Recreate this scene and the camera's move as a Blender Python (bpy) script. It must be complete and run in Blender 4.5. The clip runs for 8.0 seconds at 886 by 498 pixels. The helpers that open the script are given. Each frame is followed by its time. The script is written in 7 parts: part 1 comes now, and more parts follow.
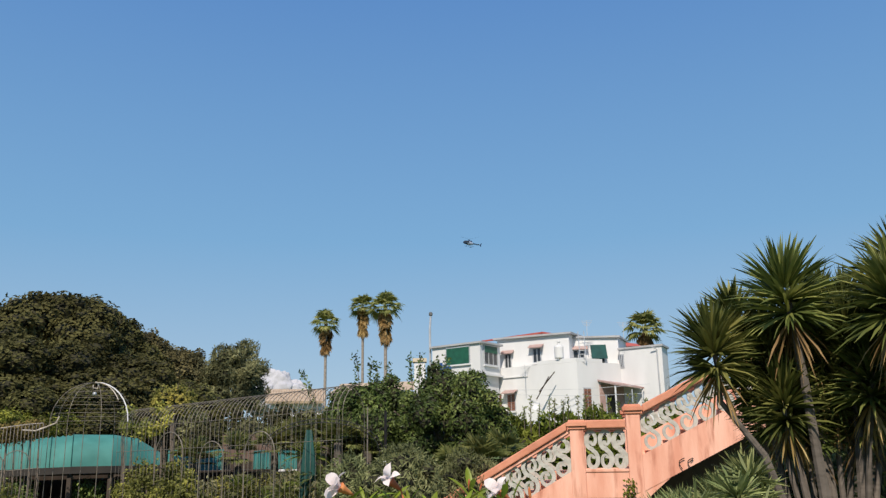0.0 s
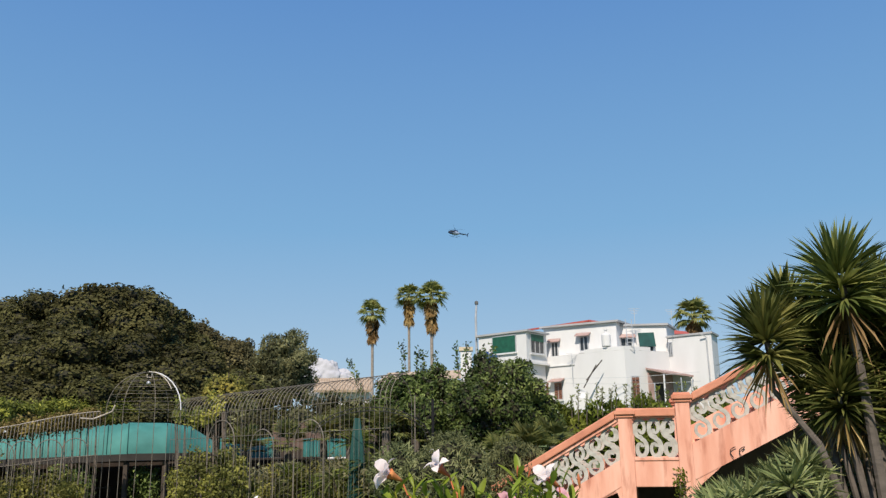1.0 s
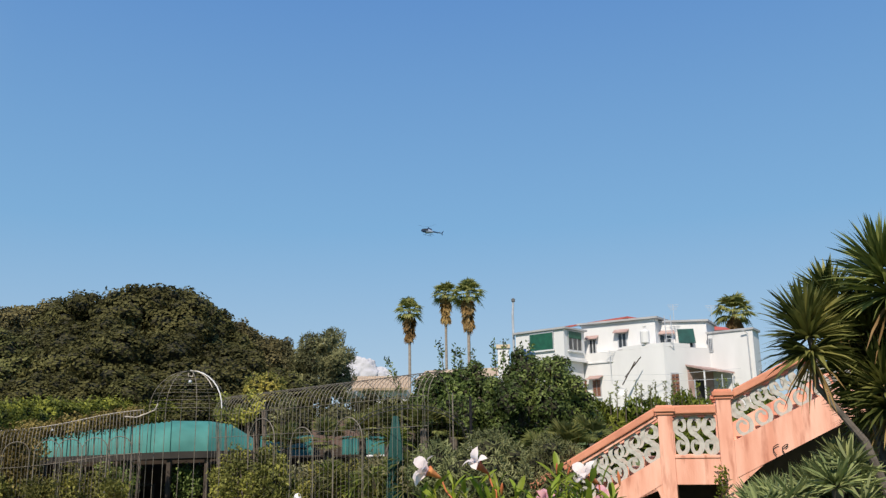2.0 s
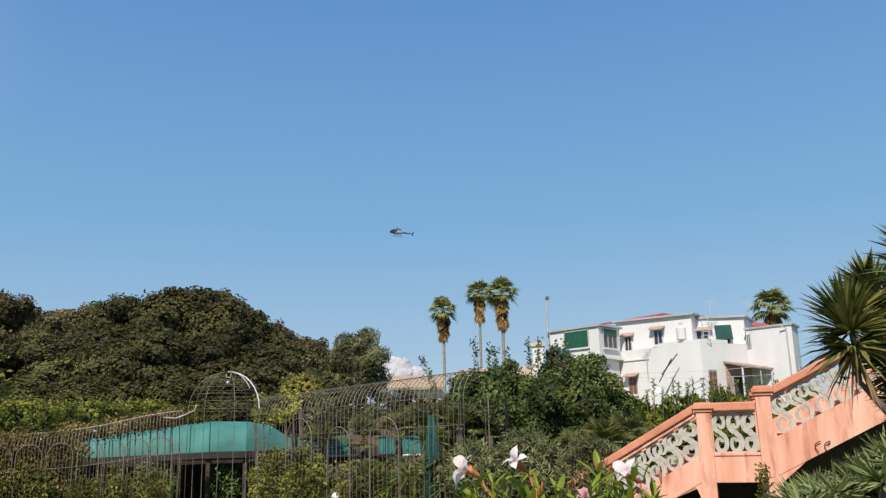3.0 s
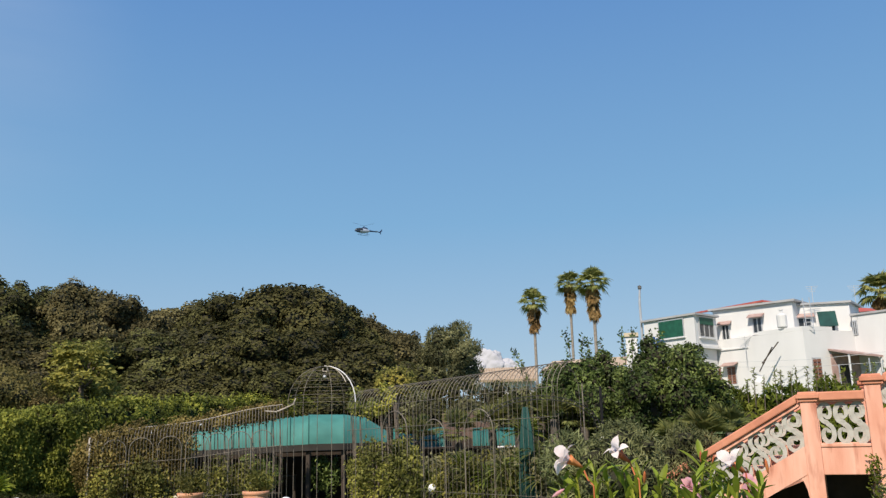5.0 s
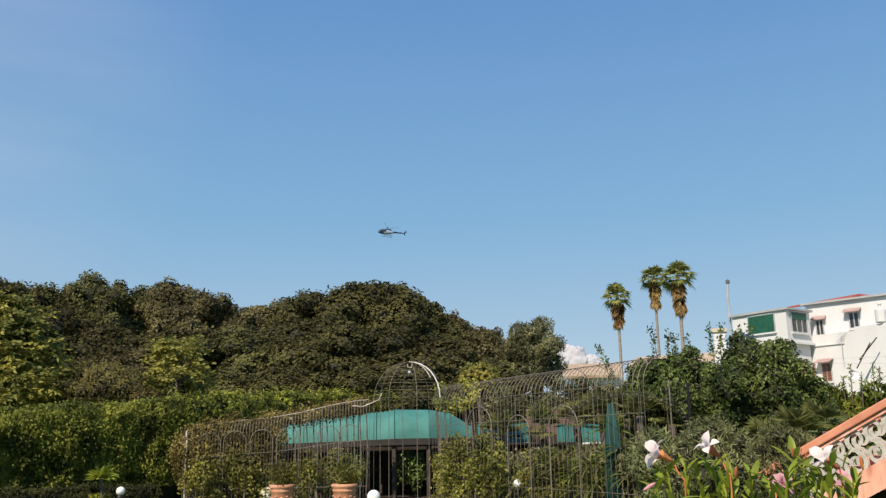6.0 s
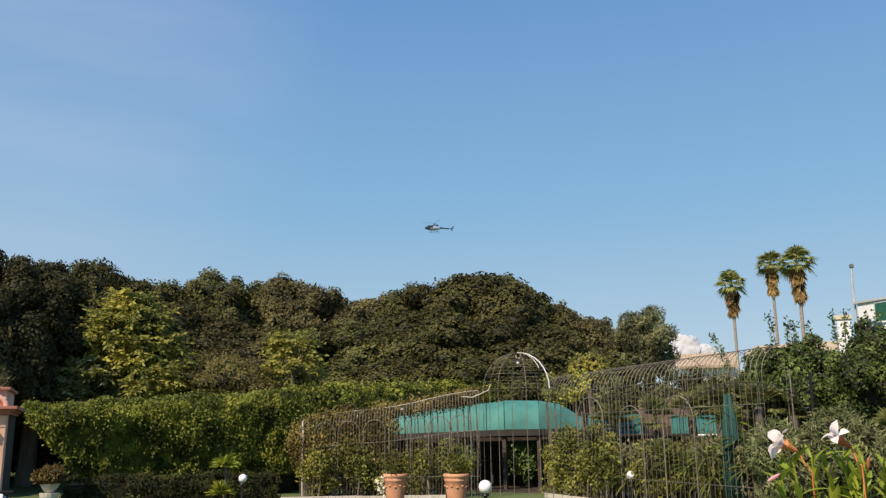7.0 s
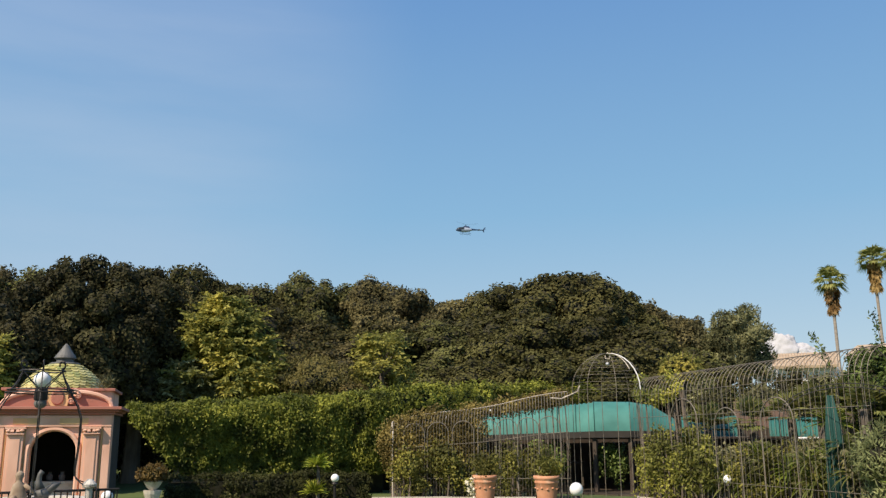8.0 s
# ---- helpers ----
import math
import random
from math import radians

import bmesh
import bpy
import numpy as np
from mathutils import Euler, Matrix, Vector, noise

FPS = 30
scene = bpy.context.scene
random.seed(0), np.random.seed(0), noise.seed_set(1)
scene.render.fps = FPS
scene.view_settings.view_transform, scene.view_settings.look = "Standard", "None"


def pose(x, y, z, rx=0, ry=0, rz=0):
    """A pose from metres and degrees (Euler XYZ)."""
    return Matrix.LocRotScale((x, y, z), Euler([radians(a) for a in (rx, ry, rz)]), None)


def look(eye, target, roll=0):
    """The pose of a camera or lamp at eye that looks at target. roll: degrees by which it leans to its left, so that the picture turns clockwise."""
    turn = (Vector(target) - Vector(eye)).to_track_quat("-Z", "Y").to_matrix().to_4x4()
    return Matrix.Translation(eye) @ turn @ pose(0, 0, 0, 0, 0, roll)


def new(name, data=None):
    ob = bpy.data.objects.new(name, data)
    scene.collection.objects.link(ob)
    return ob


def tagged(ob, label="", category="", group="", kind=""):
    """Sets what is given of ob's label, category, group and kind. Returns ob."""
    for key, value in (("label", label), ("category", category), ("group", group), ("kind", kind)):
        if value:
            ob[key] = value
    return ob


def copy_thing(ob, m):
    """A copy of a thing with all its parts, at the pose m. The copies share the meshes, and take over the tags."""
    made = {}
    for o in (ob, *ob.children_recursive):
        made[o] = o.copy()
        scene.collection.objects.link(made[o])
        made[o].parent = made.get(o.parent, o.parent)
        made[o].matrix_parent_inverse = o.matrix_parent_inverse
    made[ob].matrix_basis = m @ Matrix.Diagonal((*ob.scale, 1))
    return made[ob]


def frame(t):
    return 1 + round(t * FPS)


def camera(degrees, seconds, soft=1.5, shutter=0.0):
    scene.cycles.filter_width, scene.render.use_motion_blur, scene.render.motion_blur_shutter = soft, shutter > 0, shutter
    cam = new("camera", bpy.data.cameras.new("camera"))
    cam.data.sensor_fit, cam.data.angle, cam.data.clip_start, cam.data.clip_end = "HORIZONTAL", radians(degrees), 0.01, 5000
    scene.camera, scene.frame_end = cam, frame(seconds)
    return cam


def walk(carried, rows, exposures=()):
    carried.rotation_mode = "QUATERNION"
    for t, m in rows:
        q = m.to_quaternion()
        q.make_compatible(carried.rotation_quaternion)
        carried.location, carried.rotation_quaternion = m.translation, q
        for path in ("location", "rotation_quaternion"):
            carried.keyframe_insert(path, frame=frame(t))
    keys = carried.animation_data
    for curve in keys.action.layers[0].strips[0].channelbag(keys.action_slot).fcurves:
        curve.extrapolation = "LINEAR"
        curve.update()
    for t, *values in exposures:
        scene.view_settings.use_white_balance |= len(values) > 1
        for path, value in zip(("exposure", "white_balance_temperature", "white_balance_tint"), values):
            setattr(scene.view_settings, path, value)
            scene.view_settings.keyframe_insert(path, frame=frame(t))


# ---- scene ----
cam = camera(55.7, 8.0, soft=1.35)
EYE = 1.6
# seconds, eye x, y, z (from the first eye), yaw to the left, pitch up, lean to the right
ROWS = [
    (0.0, 0.000, 0.000, 0.000, 0.00, 14.00, 1.00),
    (0.5, 0.001, 0.003, -0.003, 1.67, 13.61, 0.96),
    (1.0, -0.003, 0.004, -0.005, 3.18, 13.30, 0.87),
    (1.5, -0.003, 0.005, -0.006, 4.52, 13.20, 0.83),
    (3.0, -0.014, -0.003, -0.005, 8.01, 13.16, 1.22),
    (3.5, -0.022, -0.001, -0.007, 9.29, 13.06, 1.33),
    (4.0, -0.025, 0.003, -0.007, 10.66, 12.94, 1.44),
    (4.5, -0.027, -0.003, -0.008, 12.22, 12.84, 1.53),
    (6.0, -0.029, -0.144, -0.016, 19.87, 12.62, 0.84),
    (6.5, -0.032, -0.150, -0.021, 23.57, 12.35, 0.67),
    (7.0, -0.039, -0.147, -0.023, 27.23, 12.12, 0.61),
    (7.5, -0.052, -0.139, -0.022, 30.47, 12.10, 0.51),
    (8.0, -0.075, -0.133, -0.013, 33.14, 12.22, 0.33),
]
walk(cam, [(t, pose(x, y, EYE + z, 90 + pitch, 0, yaw) @ pose(0, 0, 0, 0, 0, -lean)) for t, x, y, z, yaw, pitch, lean in ROWS],
     exposures=[(0.0, -0.06, 7150, 12), (1.5, 0.0, 7150, 12), (4.5, 0.0, 7250, 12), (8.0, 0.17, 7950, 12)])

# ---- light: high sun behind the viewer, clear sky ----
SUN_AZ, SUN_EL = 170.0, 46.0          # bearing to the left of +y, height
world = bpy.data.worlds.new("sky")
scene.world = world
world.use_nodes = True
wn, wl = world.node_tree.nodes, world.node_tree.links
sky = wn.new("ShaderNodeTexSky")
sky.sky_type = "NISHITA"
sky.sun_disc = False
sky.sun_elevation = radians(SUN_EL)
sky.sun_rotation = radians(-SUN_AZ)
sky.air_density, sky.dust_density, sky.ozone_density, sky.altitude = 1.0, 0.25, 3.0, 100
wn["Background"].inputs["Strength"].default_value = 0.13
# clear Mediterranean blue, evened towards the horizon
wtc, wsep = wn.new("ShaderNodeTexCoord"), wn.new("ShaderNodeSeparateXYZ")
wl.new(wtc.outputs["Generated"], wsep.inputs["Vector"])
wramp = ramp = wn.new("ShaderNodeValToRGB")
ramp.color_ramp.elements[0].position, ramp.color_ramp.elements[0].color = 0.05, (2.75, 4.2, 5.85, 1)
ramp.color_ramp.elements[1].position, ramp.color_ramp.elements[1].color = 0.55, (0.68, 2.05, 5.1, 1)
ramp.color_ramp.elements.new(0.25).color = (1.38, 3.28, 5.75, 1)
wl.new(wsep.outputs["Z"], ramp.inputs["Fac"])
wmix = wn.new("ShaderNodeMix")
wmix.data_type = "RGBA"
wmix.inputs["Factor"].default_value = 0.88
wl.new(sky.outputs["Color"], wmix.inputs["A"])
wl.new(ramp.outputs["Color"], wmix.inputs["B"])
# a faint veil of high cirrus low on the left
wdot, wfade, wnz, wmap = wn.new("ShaderNodeVectorMath"), wn.new("ShaderNodeMapRange"), wn.new("ShaderNodeTexNoise"), wn.new("ShaderNodeMapping")
wdot.operation = "DOT_PRODUCT"
wdot.inputs[1].default_value = (-math.sin(radians(58)) * math.cos(radians(23)), math.cos(radians(58)) * math.cos(radians(23)), math.sin(radians(23)))
wl.new(wtc.outputs["Generated"], wdot.inputs[0])
wfade.inputs["From Min"].default_value, wfade.inputs["From Max"].default_value = 0.925, 1.0
wfade.inputs["To Max"].default_value = 0.42
wfade.interpolation_type = "SMOOTHSTEP"
wl.new(wdot.outputs["Value"], wfade.inputs["Value"])
wmap.inputs["Scale"].default_value = (1.5, 1.5, 9.0)
wmap.inputs["Rotation"].default_value = (0.12, 0.1, 0)
wl.new(wtc.outputs["Generated"], wmap.inputs["Vector"])
wl.new(wmap.outputs["Vector"], wnz.inputs["Vector"])
wnz.inputs["Scale"].default_value, wnz.inputs["Detail"].default_value = 2.2, 5
wmul, wveil = wn.new("ShaderNodeMath"), wn.new("ShaderNodeMix")
wmul.operation = "MULTIPLY"
wl.new(wfade.outputs["Result"], wmul.inputs[0])
wl.new(wnz.outputs["Fac"], wmul.inputs[1])
wveil.data_type = "RGBA"
wl.new(wmul.outputs["Value"], wveil.inputs["Factor"])
wl.new(wmix.outputs["Result"], wveil.inputs["A"])
wveil.inputs["B"].default_value = (3.4, 4.4, 6.2, 1)
wl.new(wveil.outputs["Result"], wn["Background"].inputs["Color"])
sun_data = bpy.data.lights.new("sun", "SUN")
sun_data.energy, sun_data.angle, sun_data.color = 5.3, radians(0.53), (1.0, 0.95, 0.88)
sun = new("sun", sun_data)
sa, se = radians(SUN_AZ), radians(SUN_EL)
sun.matrix_world = look((-60 * math.sin(sa) * math.cos(se), 60 * math.cos(sa) * math.cos(se), 60 * math.sin(se)), (0, 0, 0))


# ---- materials ----
def node_mat(name):
    m = bpy.data.materials.new(name)
    m.use_nodes = True
    return m, m.node_tree.nodes, m.node_tree.links, m.node_tree.nodes["Principled BSDF"]


def ramp_node(n, fac, l, a, b, lo=0.3, hi=0.7):
    r = n.new("ShaderNodeValToRGB")
    r.color_ramp.elements[0].position, r.color_ramp.elements[1].position = lo, hi
    r.color_ramp.elements[0].color, r.color_ramp.elements[1].color = (*a, 1), (*b, 1)
    l.new(fac, r.inputs["Fac"])
    return r


def surface(name, a, b, scale=3.0, rough=0.75, bump=0.25, metal=0.0, fine=40.0, stain=None, stretch=(1, 1, 1), dist=0.01, amount=0.6):
    """Two-scale mottled surface; stain: a third colour in streaks."""
    m, n, l, p = node_mat(name)
    tc, mp = n.new("ShaderNodeTexCoord"), n.new("ShaderNodeMapping")
    mp.inputs["Scale"].default_value = stretch
    l.new(tc.outputs["Object"], mp.inputs["Vector"])
    big, small = n.new("ShaderNodeTexNoise"), n.new("ShaderNodeTexNoise")
    big.inputs["Scale"].default_value, big.inputs["Detail"].default_value = scale, 5
    small.inputs["Scale"].default_value, small.inputs["Detail"].default_value = fine, 4
    for q in (big, small):
        l.new(mp.outputs["Vector"], q.inputs["Vector"])
    col = ramp_node(n, big.outputs["Fac"], l, a, b).outputs["Color"]
    if stain:
        st = n.new("ShaderNodeTexNoise")
        st.inputs["Scale"].default_value, st.inputs["Detail"].default_value = scale * 1.7, 6
        l.new(mp.outputs["Vector"], st.inputs["Vector"])
        f = ramp_node(n, st.outputs["Fac"], l, (0, 0, 0), (amount,) * 3, 0.52, 0.72)
        mx = n.new("ShaderNodeMix")
        mx.data_type = "RGBA"
        l.new(f.outputs["Color"], mx.inputs["Factor"])
        l.new(col, mx.inputs["A"])
        mx.inputs["B"].default_value = (*stain, 1)
        col = mx.outputs["Result"]
    l.new(col, p.inputs["Base Color"])
    p.inputs["Roughness"].default_value, p.inputs["Metallic"].default_value = rough, metal
    bp = n.new("ShaderNodeBump")
    bp.inputs["Strength"].default_value, bp.inputs["Distance"].default_value = bump, dist
    l.new(small.outputs["Fac"], bp.inputs["Height"])
    l.new(bp.outputs["Normal"], p.inputs["Normal"])
    return m


def leafy(name, dark, mid, light, rough=0.6, trans=0.25, patch=0.6, spec=0.15, vary=(0.84, 1.18)):
    """Leaves: each its own tone, with broader patches over the crown."""
    m, n, l, p = node_mat(name)
    geo, tc, nz = n.new("ShaderNodeNewGeometry"), n.new("ShaderNodeTexCoord"), n.new("ShaderNodeTexNoise")
    nz.inputs["Scale"].default_value, nz.inputs["Detail"].default_value = patch, 3
    l.new(tc.outputs["Object"], nz.inputs["Vector"])
    add = n.new("ShaderNodeMath")
    add.operation = "MULTIPLY_ADD"
    l.new(geo.outputs["Random Per Island"], add.inputs[0])
    add.inputs[1].default_value = 0.17
    l.new(nz.outputs["Fac"], add.inputs[2])
    r = n.new("ShaderNodeValToRGB")
    e = r.color_ramp.elements
    e[0].position, e[0].color = 0.39, (*dark, 1)
    e[1].position, e[1].color = 0.80, (*light, 1)
    k = e.new(0.59)
    k.color = (*mid, 1)
    l.new(add.outputs["Value"], r.inputs["Fac"])
    info, hs, mh, mv = n.new("ShaderNodeObjectInfo"), n.new("ShaderNodeHueSaturation"), n.new("ShaderNodeMapRange"), n.new("ShaderNodeMapRange")
    for q, lo, hi in ((mh, 0.488, 0.512), (mv, *vary)):
        q.inputs["To Min"].default_value, q.inputs["To Max"].default_value = lo, hi
    l.new(info.outputs["Random"], mh.inputs["Value"])
    l.new(info.outputs["Random"], mv.inputs["Value"])
    l.new(mh.outputs["Result"], hs.inputs["Hue"])
    l.new(mv.outputs["Result"], hs.inputs["Value"])
    l.new(r.outputs["Color"], hs.inputs["Color"])
    l.new(hs.outputs["Color"], p.inputs["Base Color"])
    p.inputs["Roughness"].default_value = rough
    p.inputs["Specular IOR Level"].default_value = spec
    tr, mx = n.new("ShaderNodeBsdfTranslucent"), n.new("ShaderNodeMixShader")
    l.new(hs.outputs["Color"], tr.inputs["Color"])
    mx.inputs["Fac"].default_value = trans
    l.new(p.outputs["BSDF"], mx.inputs[1])
    l.new(tr.outputs["BSDF"], mx.inputs[2])
    l.new(mx.outputs["Shader"], n["Material Output"].inputs["Surface"])
    return m


PINK = surface("salmon_plaster", (0.66, 0.29, 0.195), (0.84, 0.48, 0.36), 2.6, 0.88, 0.5, fine=30, stain=(0.40, 0.135, 0.08), stretch=(1.6, 1.6, 0.30), amount=0.95)
PINK_RAIL = surface("salmon_coping", (0.52, 0.19, 0.11), (0.66, 0.29, 0.18), 3.0, 0.8, 0.3, stain=(0.36, 0.15, 0.10), amount=0.4)
SCROLL = surface("grey_cast_stone", (0.36, 0.35, 0.31), (0.50, 0.49, 0.44), 6, 0.9, 0.5, fine=60, stain=(0.22, 0.21, 0.18))
WHITE = surface("white_render", (0.60, 0.60, 0.595), (0.69, 0.69, 0.685), 0.5, 0.9, 0.2, fine=12, stain=(0.55, 0.55, 0.54), stretch=(1, 1, 0.3), amount=0.5)
CREAM = surface("cream_render", (0.50, 0.42, 0.30), (0.60, 0.51, 0.37), 0.6, 0.9, 0.2, fine=10, stain=(0.5, 0.4, 0.28))
GREYROOF = surface("grey_roof_edge", (0.30, 0.30, 0.31), (0.42, 0.42, 0.42), 1.0, 0.8, 0.2)
REDROOF = surface("red_roofing", (0.36, 0.06, 0.05), (0.48, 0.11, 0.08), 2.0, 0.8, 0.2)
TILE = surface("terracotta_roof_tile", (0.36, 0.26, 0.18), (0.52, 0.40, 0.28), 2.0, 0.85, 0.3, stain=(0.28, 0.18, 0.11))
SHUTTER = surface("green_blind", (0.003, 0.062, 0.036), (0.007, 0.10, 0.058), 4.0, 0.6, 0.2)
BROWNWOOD = surface("brown_shutter_wood", (0.17, 0.07, 0.045), (0.25, 0.11, 0.07), 5, 0.7, 0.3, stretch=(1, 1, 6))
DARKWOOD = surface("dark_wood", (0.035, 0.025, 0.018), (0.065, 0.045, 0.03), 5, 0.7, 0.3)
GLASS, gn, gl, gp = node_mat("window_glass")
gp.inputs["Base Color"].default_value, gp.inputs["Roughness"].default_value = (0.03, 0.035, 0.04, 1), 0.08
ALU = surface("grey_aluminium", (0.42, 0.43, 0.44), (0.55, 0.56, 0.57), 3, 0.45, 0.1, metal=0.4)
IRON = surface("black_wrought_iron", (0.010, 0.010, 0.011), (0.03, 0.026, 0.024), 12, 0.5, 0.3, metal=0.5)
RUST = surface("weathered_grey_iron", (0.14, 0.125, 0.10), (0.245, 0.215, 0.175), 9, 0.65, 0.3, metal=0.3, stain=(0.13, 0.075, 0.045))
PALE_METAL = surface("pale_painted_iron", (0.36, 0.31, 0.25), (0.54, 0.48, 0.41), 6, 0.6, 0.2)
CLOTH = surface("teal_shade_cloth", (0.022, 0.140, 0.122), (0.048, 0.225, 0.198), 1.6, 0.75, 0.3, fine=25, stain=(0.03, 0.15, 0.13))
CLOTH_MID = surface("deep_teal_shade_cloth", (0.006, 0.085, 0.075), (0.012, 0.14, 0.125), 1.6, 0.8, 0.3, fine=25)
CLOTH_DARK = surface("dark_green_net", (0.002, 0.036, 0.032), (0.005, 0.066, 0.056), 2.5, 0.85, 0.4, fine=25)
TERRACOTTA = surface("terracotta", (0.46, 0.20, 0.11), (0.60, 0.29, 0.17), 5, 0.85, 0.3, fine=50, stain=(0.55, 0.40, 0.30))
STONE = surface("pale_stone", (0.42, 0.38, 0.32), (0.56, 0.52, 0.45), 5, 0.9, 0.4, stain=(0.30, 0.27, 0.22))
MARBLE = surface("weathered_marble", (0.40, 0.37, 0.33), (0.58, 0.55, 0.50), 8, 0.8, 0.3, stain=(0.22, 0.17, 0.12))
OPAL, on, ol, op = node_mat("white_opal_globe")
op.inputs["Base Color"].default_value, op.inputs["Roughness"].default_value = (0.80, 0.80, 0.80, 1), 0.25
GRASS = surface("lawn", (0.05, 0.085, 0.02), (0.10, 0.135, 0.035), 0.7, 0.9, 0.6, fine=60, stain=(0.16, 0.15, 0.06))
BARK = surface("bark", (0.09, 0.07, 0.055), (0.17, 0.135, 0.105), 6, 0.9, 0.7, fine=30, stretch=(1, 1, 0.3))
PALMBARK = surface("palm_bark", (0.07, 0.058, 0.047), (0.145, 0.12, 0.10), 4, 0.9, 0.6, fine=12, stretch=(1, 1, 3))
PALMTRUNK = surface("grey_palm_trunk", (0.20, 0.17, 0.14), (0.32, 0.28, 0.24), 4, 0.9, 0.6, fine=12, stretch=(1, 1, 3))
DOMETILE = surface("glazed_scale_tile", (0.28, 0.24, 0.08), (0.46, 0.42, 0.16), 9, 0.5, 0.2, stain=(0.10, 0.11, 0.05), amount=0.8)
KPINK = surface("pale_pink_plaster", (0.70, 0.38, 0.27), (0.82, 0.50, 0.38), 2.0, 0.9, 0.3, fine=25, stain=(0.50, 0.25, 0.17), stretch=(1, 1, 0.4), amount=0.5)
SIDEWALL = surface("shade_dark_plaster", (0.022, 0.018, 0.014), (0.05, 0.038, 0.03), 2.0, 0.95, 0.4)
AWNING_TILE = surface("dull_canopy_tile", (0.30, 0.19, 0.17), (0.42, 0.30, 0.27), 4, 0.85, 0.3)
# dark cores: the shade inside crowns and hedges is put into their colour
TWIG_SHADE = surface("twig_shade", (0.014, 0.014, 0.006), (0.032, 0.030, 0.012), 6, 0.95, 0.6)
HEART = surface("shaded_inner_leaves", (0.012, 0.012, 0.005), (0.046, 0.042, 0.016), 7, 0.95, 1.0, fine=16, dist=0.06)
KOCHRE = surface("ochre_plaster", (0.62, 0.36, 0.17), (0.72, 0.46, 0.24), 1.5, 0.9, 0.3, fine=25, stain=(0.5, 0.27, 0.13))
KRED = surface("dusky_red_plaster", (0.36, 0.13, 0.095), (0.46, 0.19, 0.14), 1.5, 0.9, 0.3, fine=25)
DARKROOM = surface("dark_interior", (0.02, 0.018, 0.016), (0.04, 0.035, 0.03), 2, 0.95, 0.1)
SLATE = surface("weathered_lead", (0.06, 0.06, 0.058), (0.13, 0.13, 0.125), 8, 0.6, 0.3)
HELI = surface("dark_blue_paint", (0.016, 0.034, 0.085), (0.028, 0.055, 0.12), 1, 0.35, 0.05)
HELI_W = surface("pale_blue_paint", (0.26, 0.32, 0.42), (0.34, 0.40, 0.50), 1, 0.4, 0.05)
BLUECLOTH = surface("blue_cloth", (0.006, 0.035, 0.14), (0.01, 0.07, 0.24), 6, 0.9, 0.3)
CLOUD = surface("cloud_white", (0.40, 0.40, 0.43), (0.45, 0.45, 0.47), 0.02, 1.0, 0.0)

OAK = leafy("holm_oak_leaves", (0.047, 0.047, 0.019), (0.098, 0.095, 0.037), (0.172, 0.164, 0.063), patch=0.6, spec=0.03, vary=(0.66, 1.30))
OAK_BROWN = leafy("brownish_oak_leaves", (0.080, 0.070, 0.033), (0.156, 0.137, 0.062), (0.25, 0.216, 0.098), patch=0.6, spec=0.03, vary=(0.72, 1.30))
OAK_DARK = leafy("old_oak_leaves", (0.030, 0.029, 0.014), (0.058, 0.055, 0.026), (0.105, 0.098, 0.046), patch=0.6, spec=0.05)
OLIVE = leafy("olive_leaves", (0.052, 0.054, 0.026), (0.160, 0.160, 0.078), (0.32, 0.305, 0.155), patch=0.9, spec=0.1)
MOSSY = leafy("moss_green_leaves", (0.078, 0.071, 0.026), (0.151, 0.129, 0.046), (0.258, 0.211, 0.080), patch=0.8, spec=0.1)
YGREEN = leafy("yellow_green_leaves", (0.10, 0.125, 0.04), (0.275, 0.27, 0.068), (0.54, 0.47, 0.105), patch=0.9, trans=0.35)
HEDGE = leafy("hedge_leaves", (0.034, 0.044, 0.008), (0.130, 0.148, 0.023), (0.35, 0.35, 0.060), patch=1.8, spec=0.2)
DARKHEDGE = leafy("dark_hedge_leaves", (0.014, 0.015, 0.006), (0.036, 0.038, 0.013), (0.08, 0.08, 0.026), patch=2.2, spec=0.1)
CITRUS = leafy("citrus_leaves", (0.032, 0.054, 0.016), (0.100, 0.150, 0.040), (0.26, 0.33, 0.095), rough=0.45, patch=1.0, spec=0.2)
GREYLEAF = leafy("grey_green_leaves", (0.070, 0.082, 0.036), (0.180, 0.196, 0.086), (0.34, 0.345, 0.165), patch=1.5, spec=0.1)
VINE = leafy("vine_leaves", (0.065, 0.066, 0.020), (0.165, 0.162, 0.042), (0.34, 0.31, 0.07), patch=1.2)
BROWNVINE = leafy("dry_vine_leaves", (0.075, 0.058, 0.018), (0.19, 0.145, 0.048), (0.33, 0.26, 0.085), patch=1.5)
FRESH = leafy("fresh_shoots", (0.05, 0.075, 0.012), (0.16, 0.20, 0.03), (0.30, 0.33, 0.06), patch=1.5, trans=0.35)
FAN = leafy("fan_palm_leaves", (0.065, 0.078, 0.022), (0.17, 0.185, 0.056), (0.33, 0.32, 0.12), patch=1.0, trans=0.4)
# brighter copy of FAN: sun on the tall palms put into the colour
PALMFAN = leafy("sunlit_fan_palm_leaves", (0.13, 0.15, 0.045), (0.27, 0.29, 0.095), (0.46, 0.44, 0.17), patch=1.0, trans=0.45)
YUCCA = leafy("yucca_leaves", (0.032, 0.048, 0.013), (0.108, 0.128, 0.034), (0.31, 0.305, 0.09), rough=0.5, patch=1.5)
DRY = leafy("dry_palm_leaves", (0.16, 0.10, 0.035), (0.32, 0.21, 0.085), (0.48, 0.35, 0.16), patch=1.5)
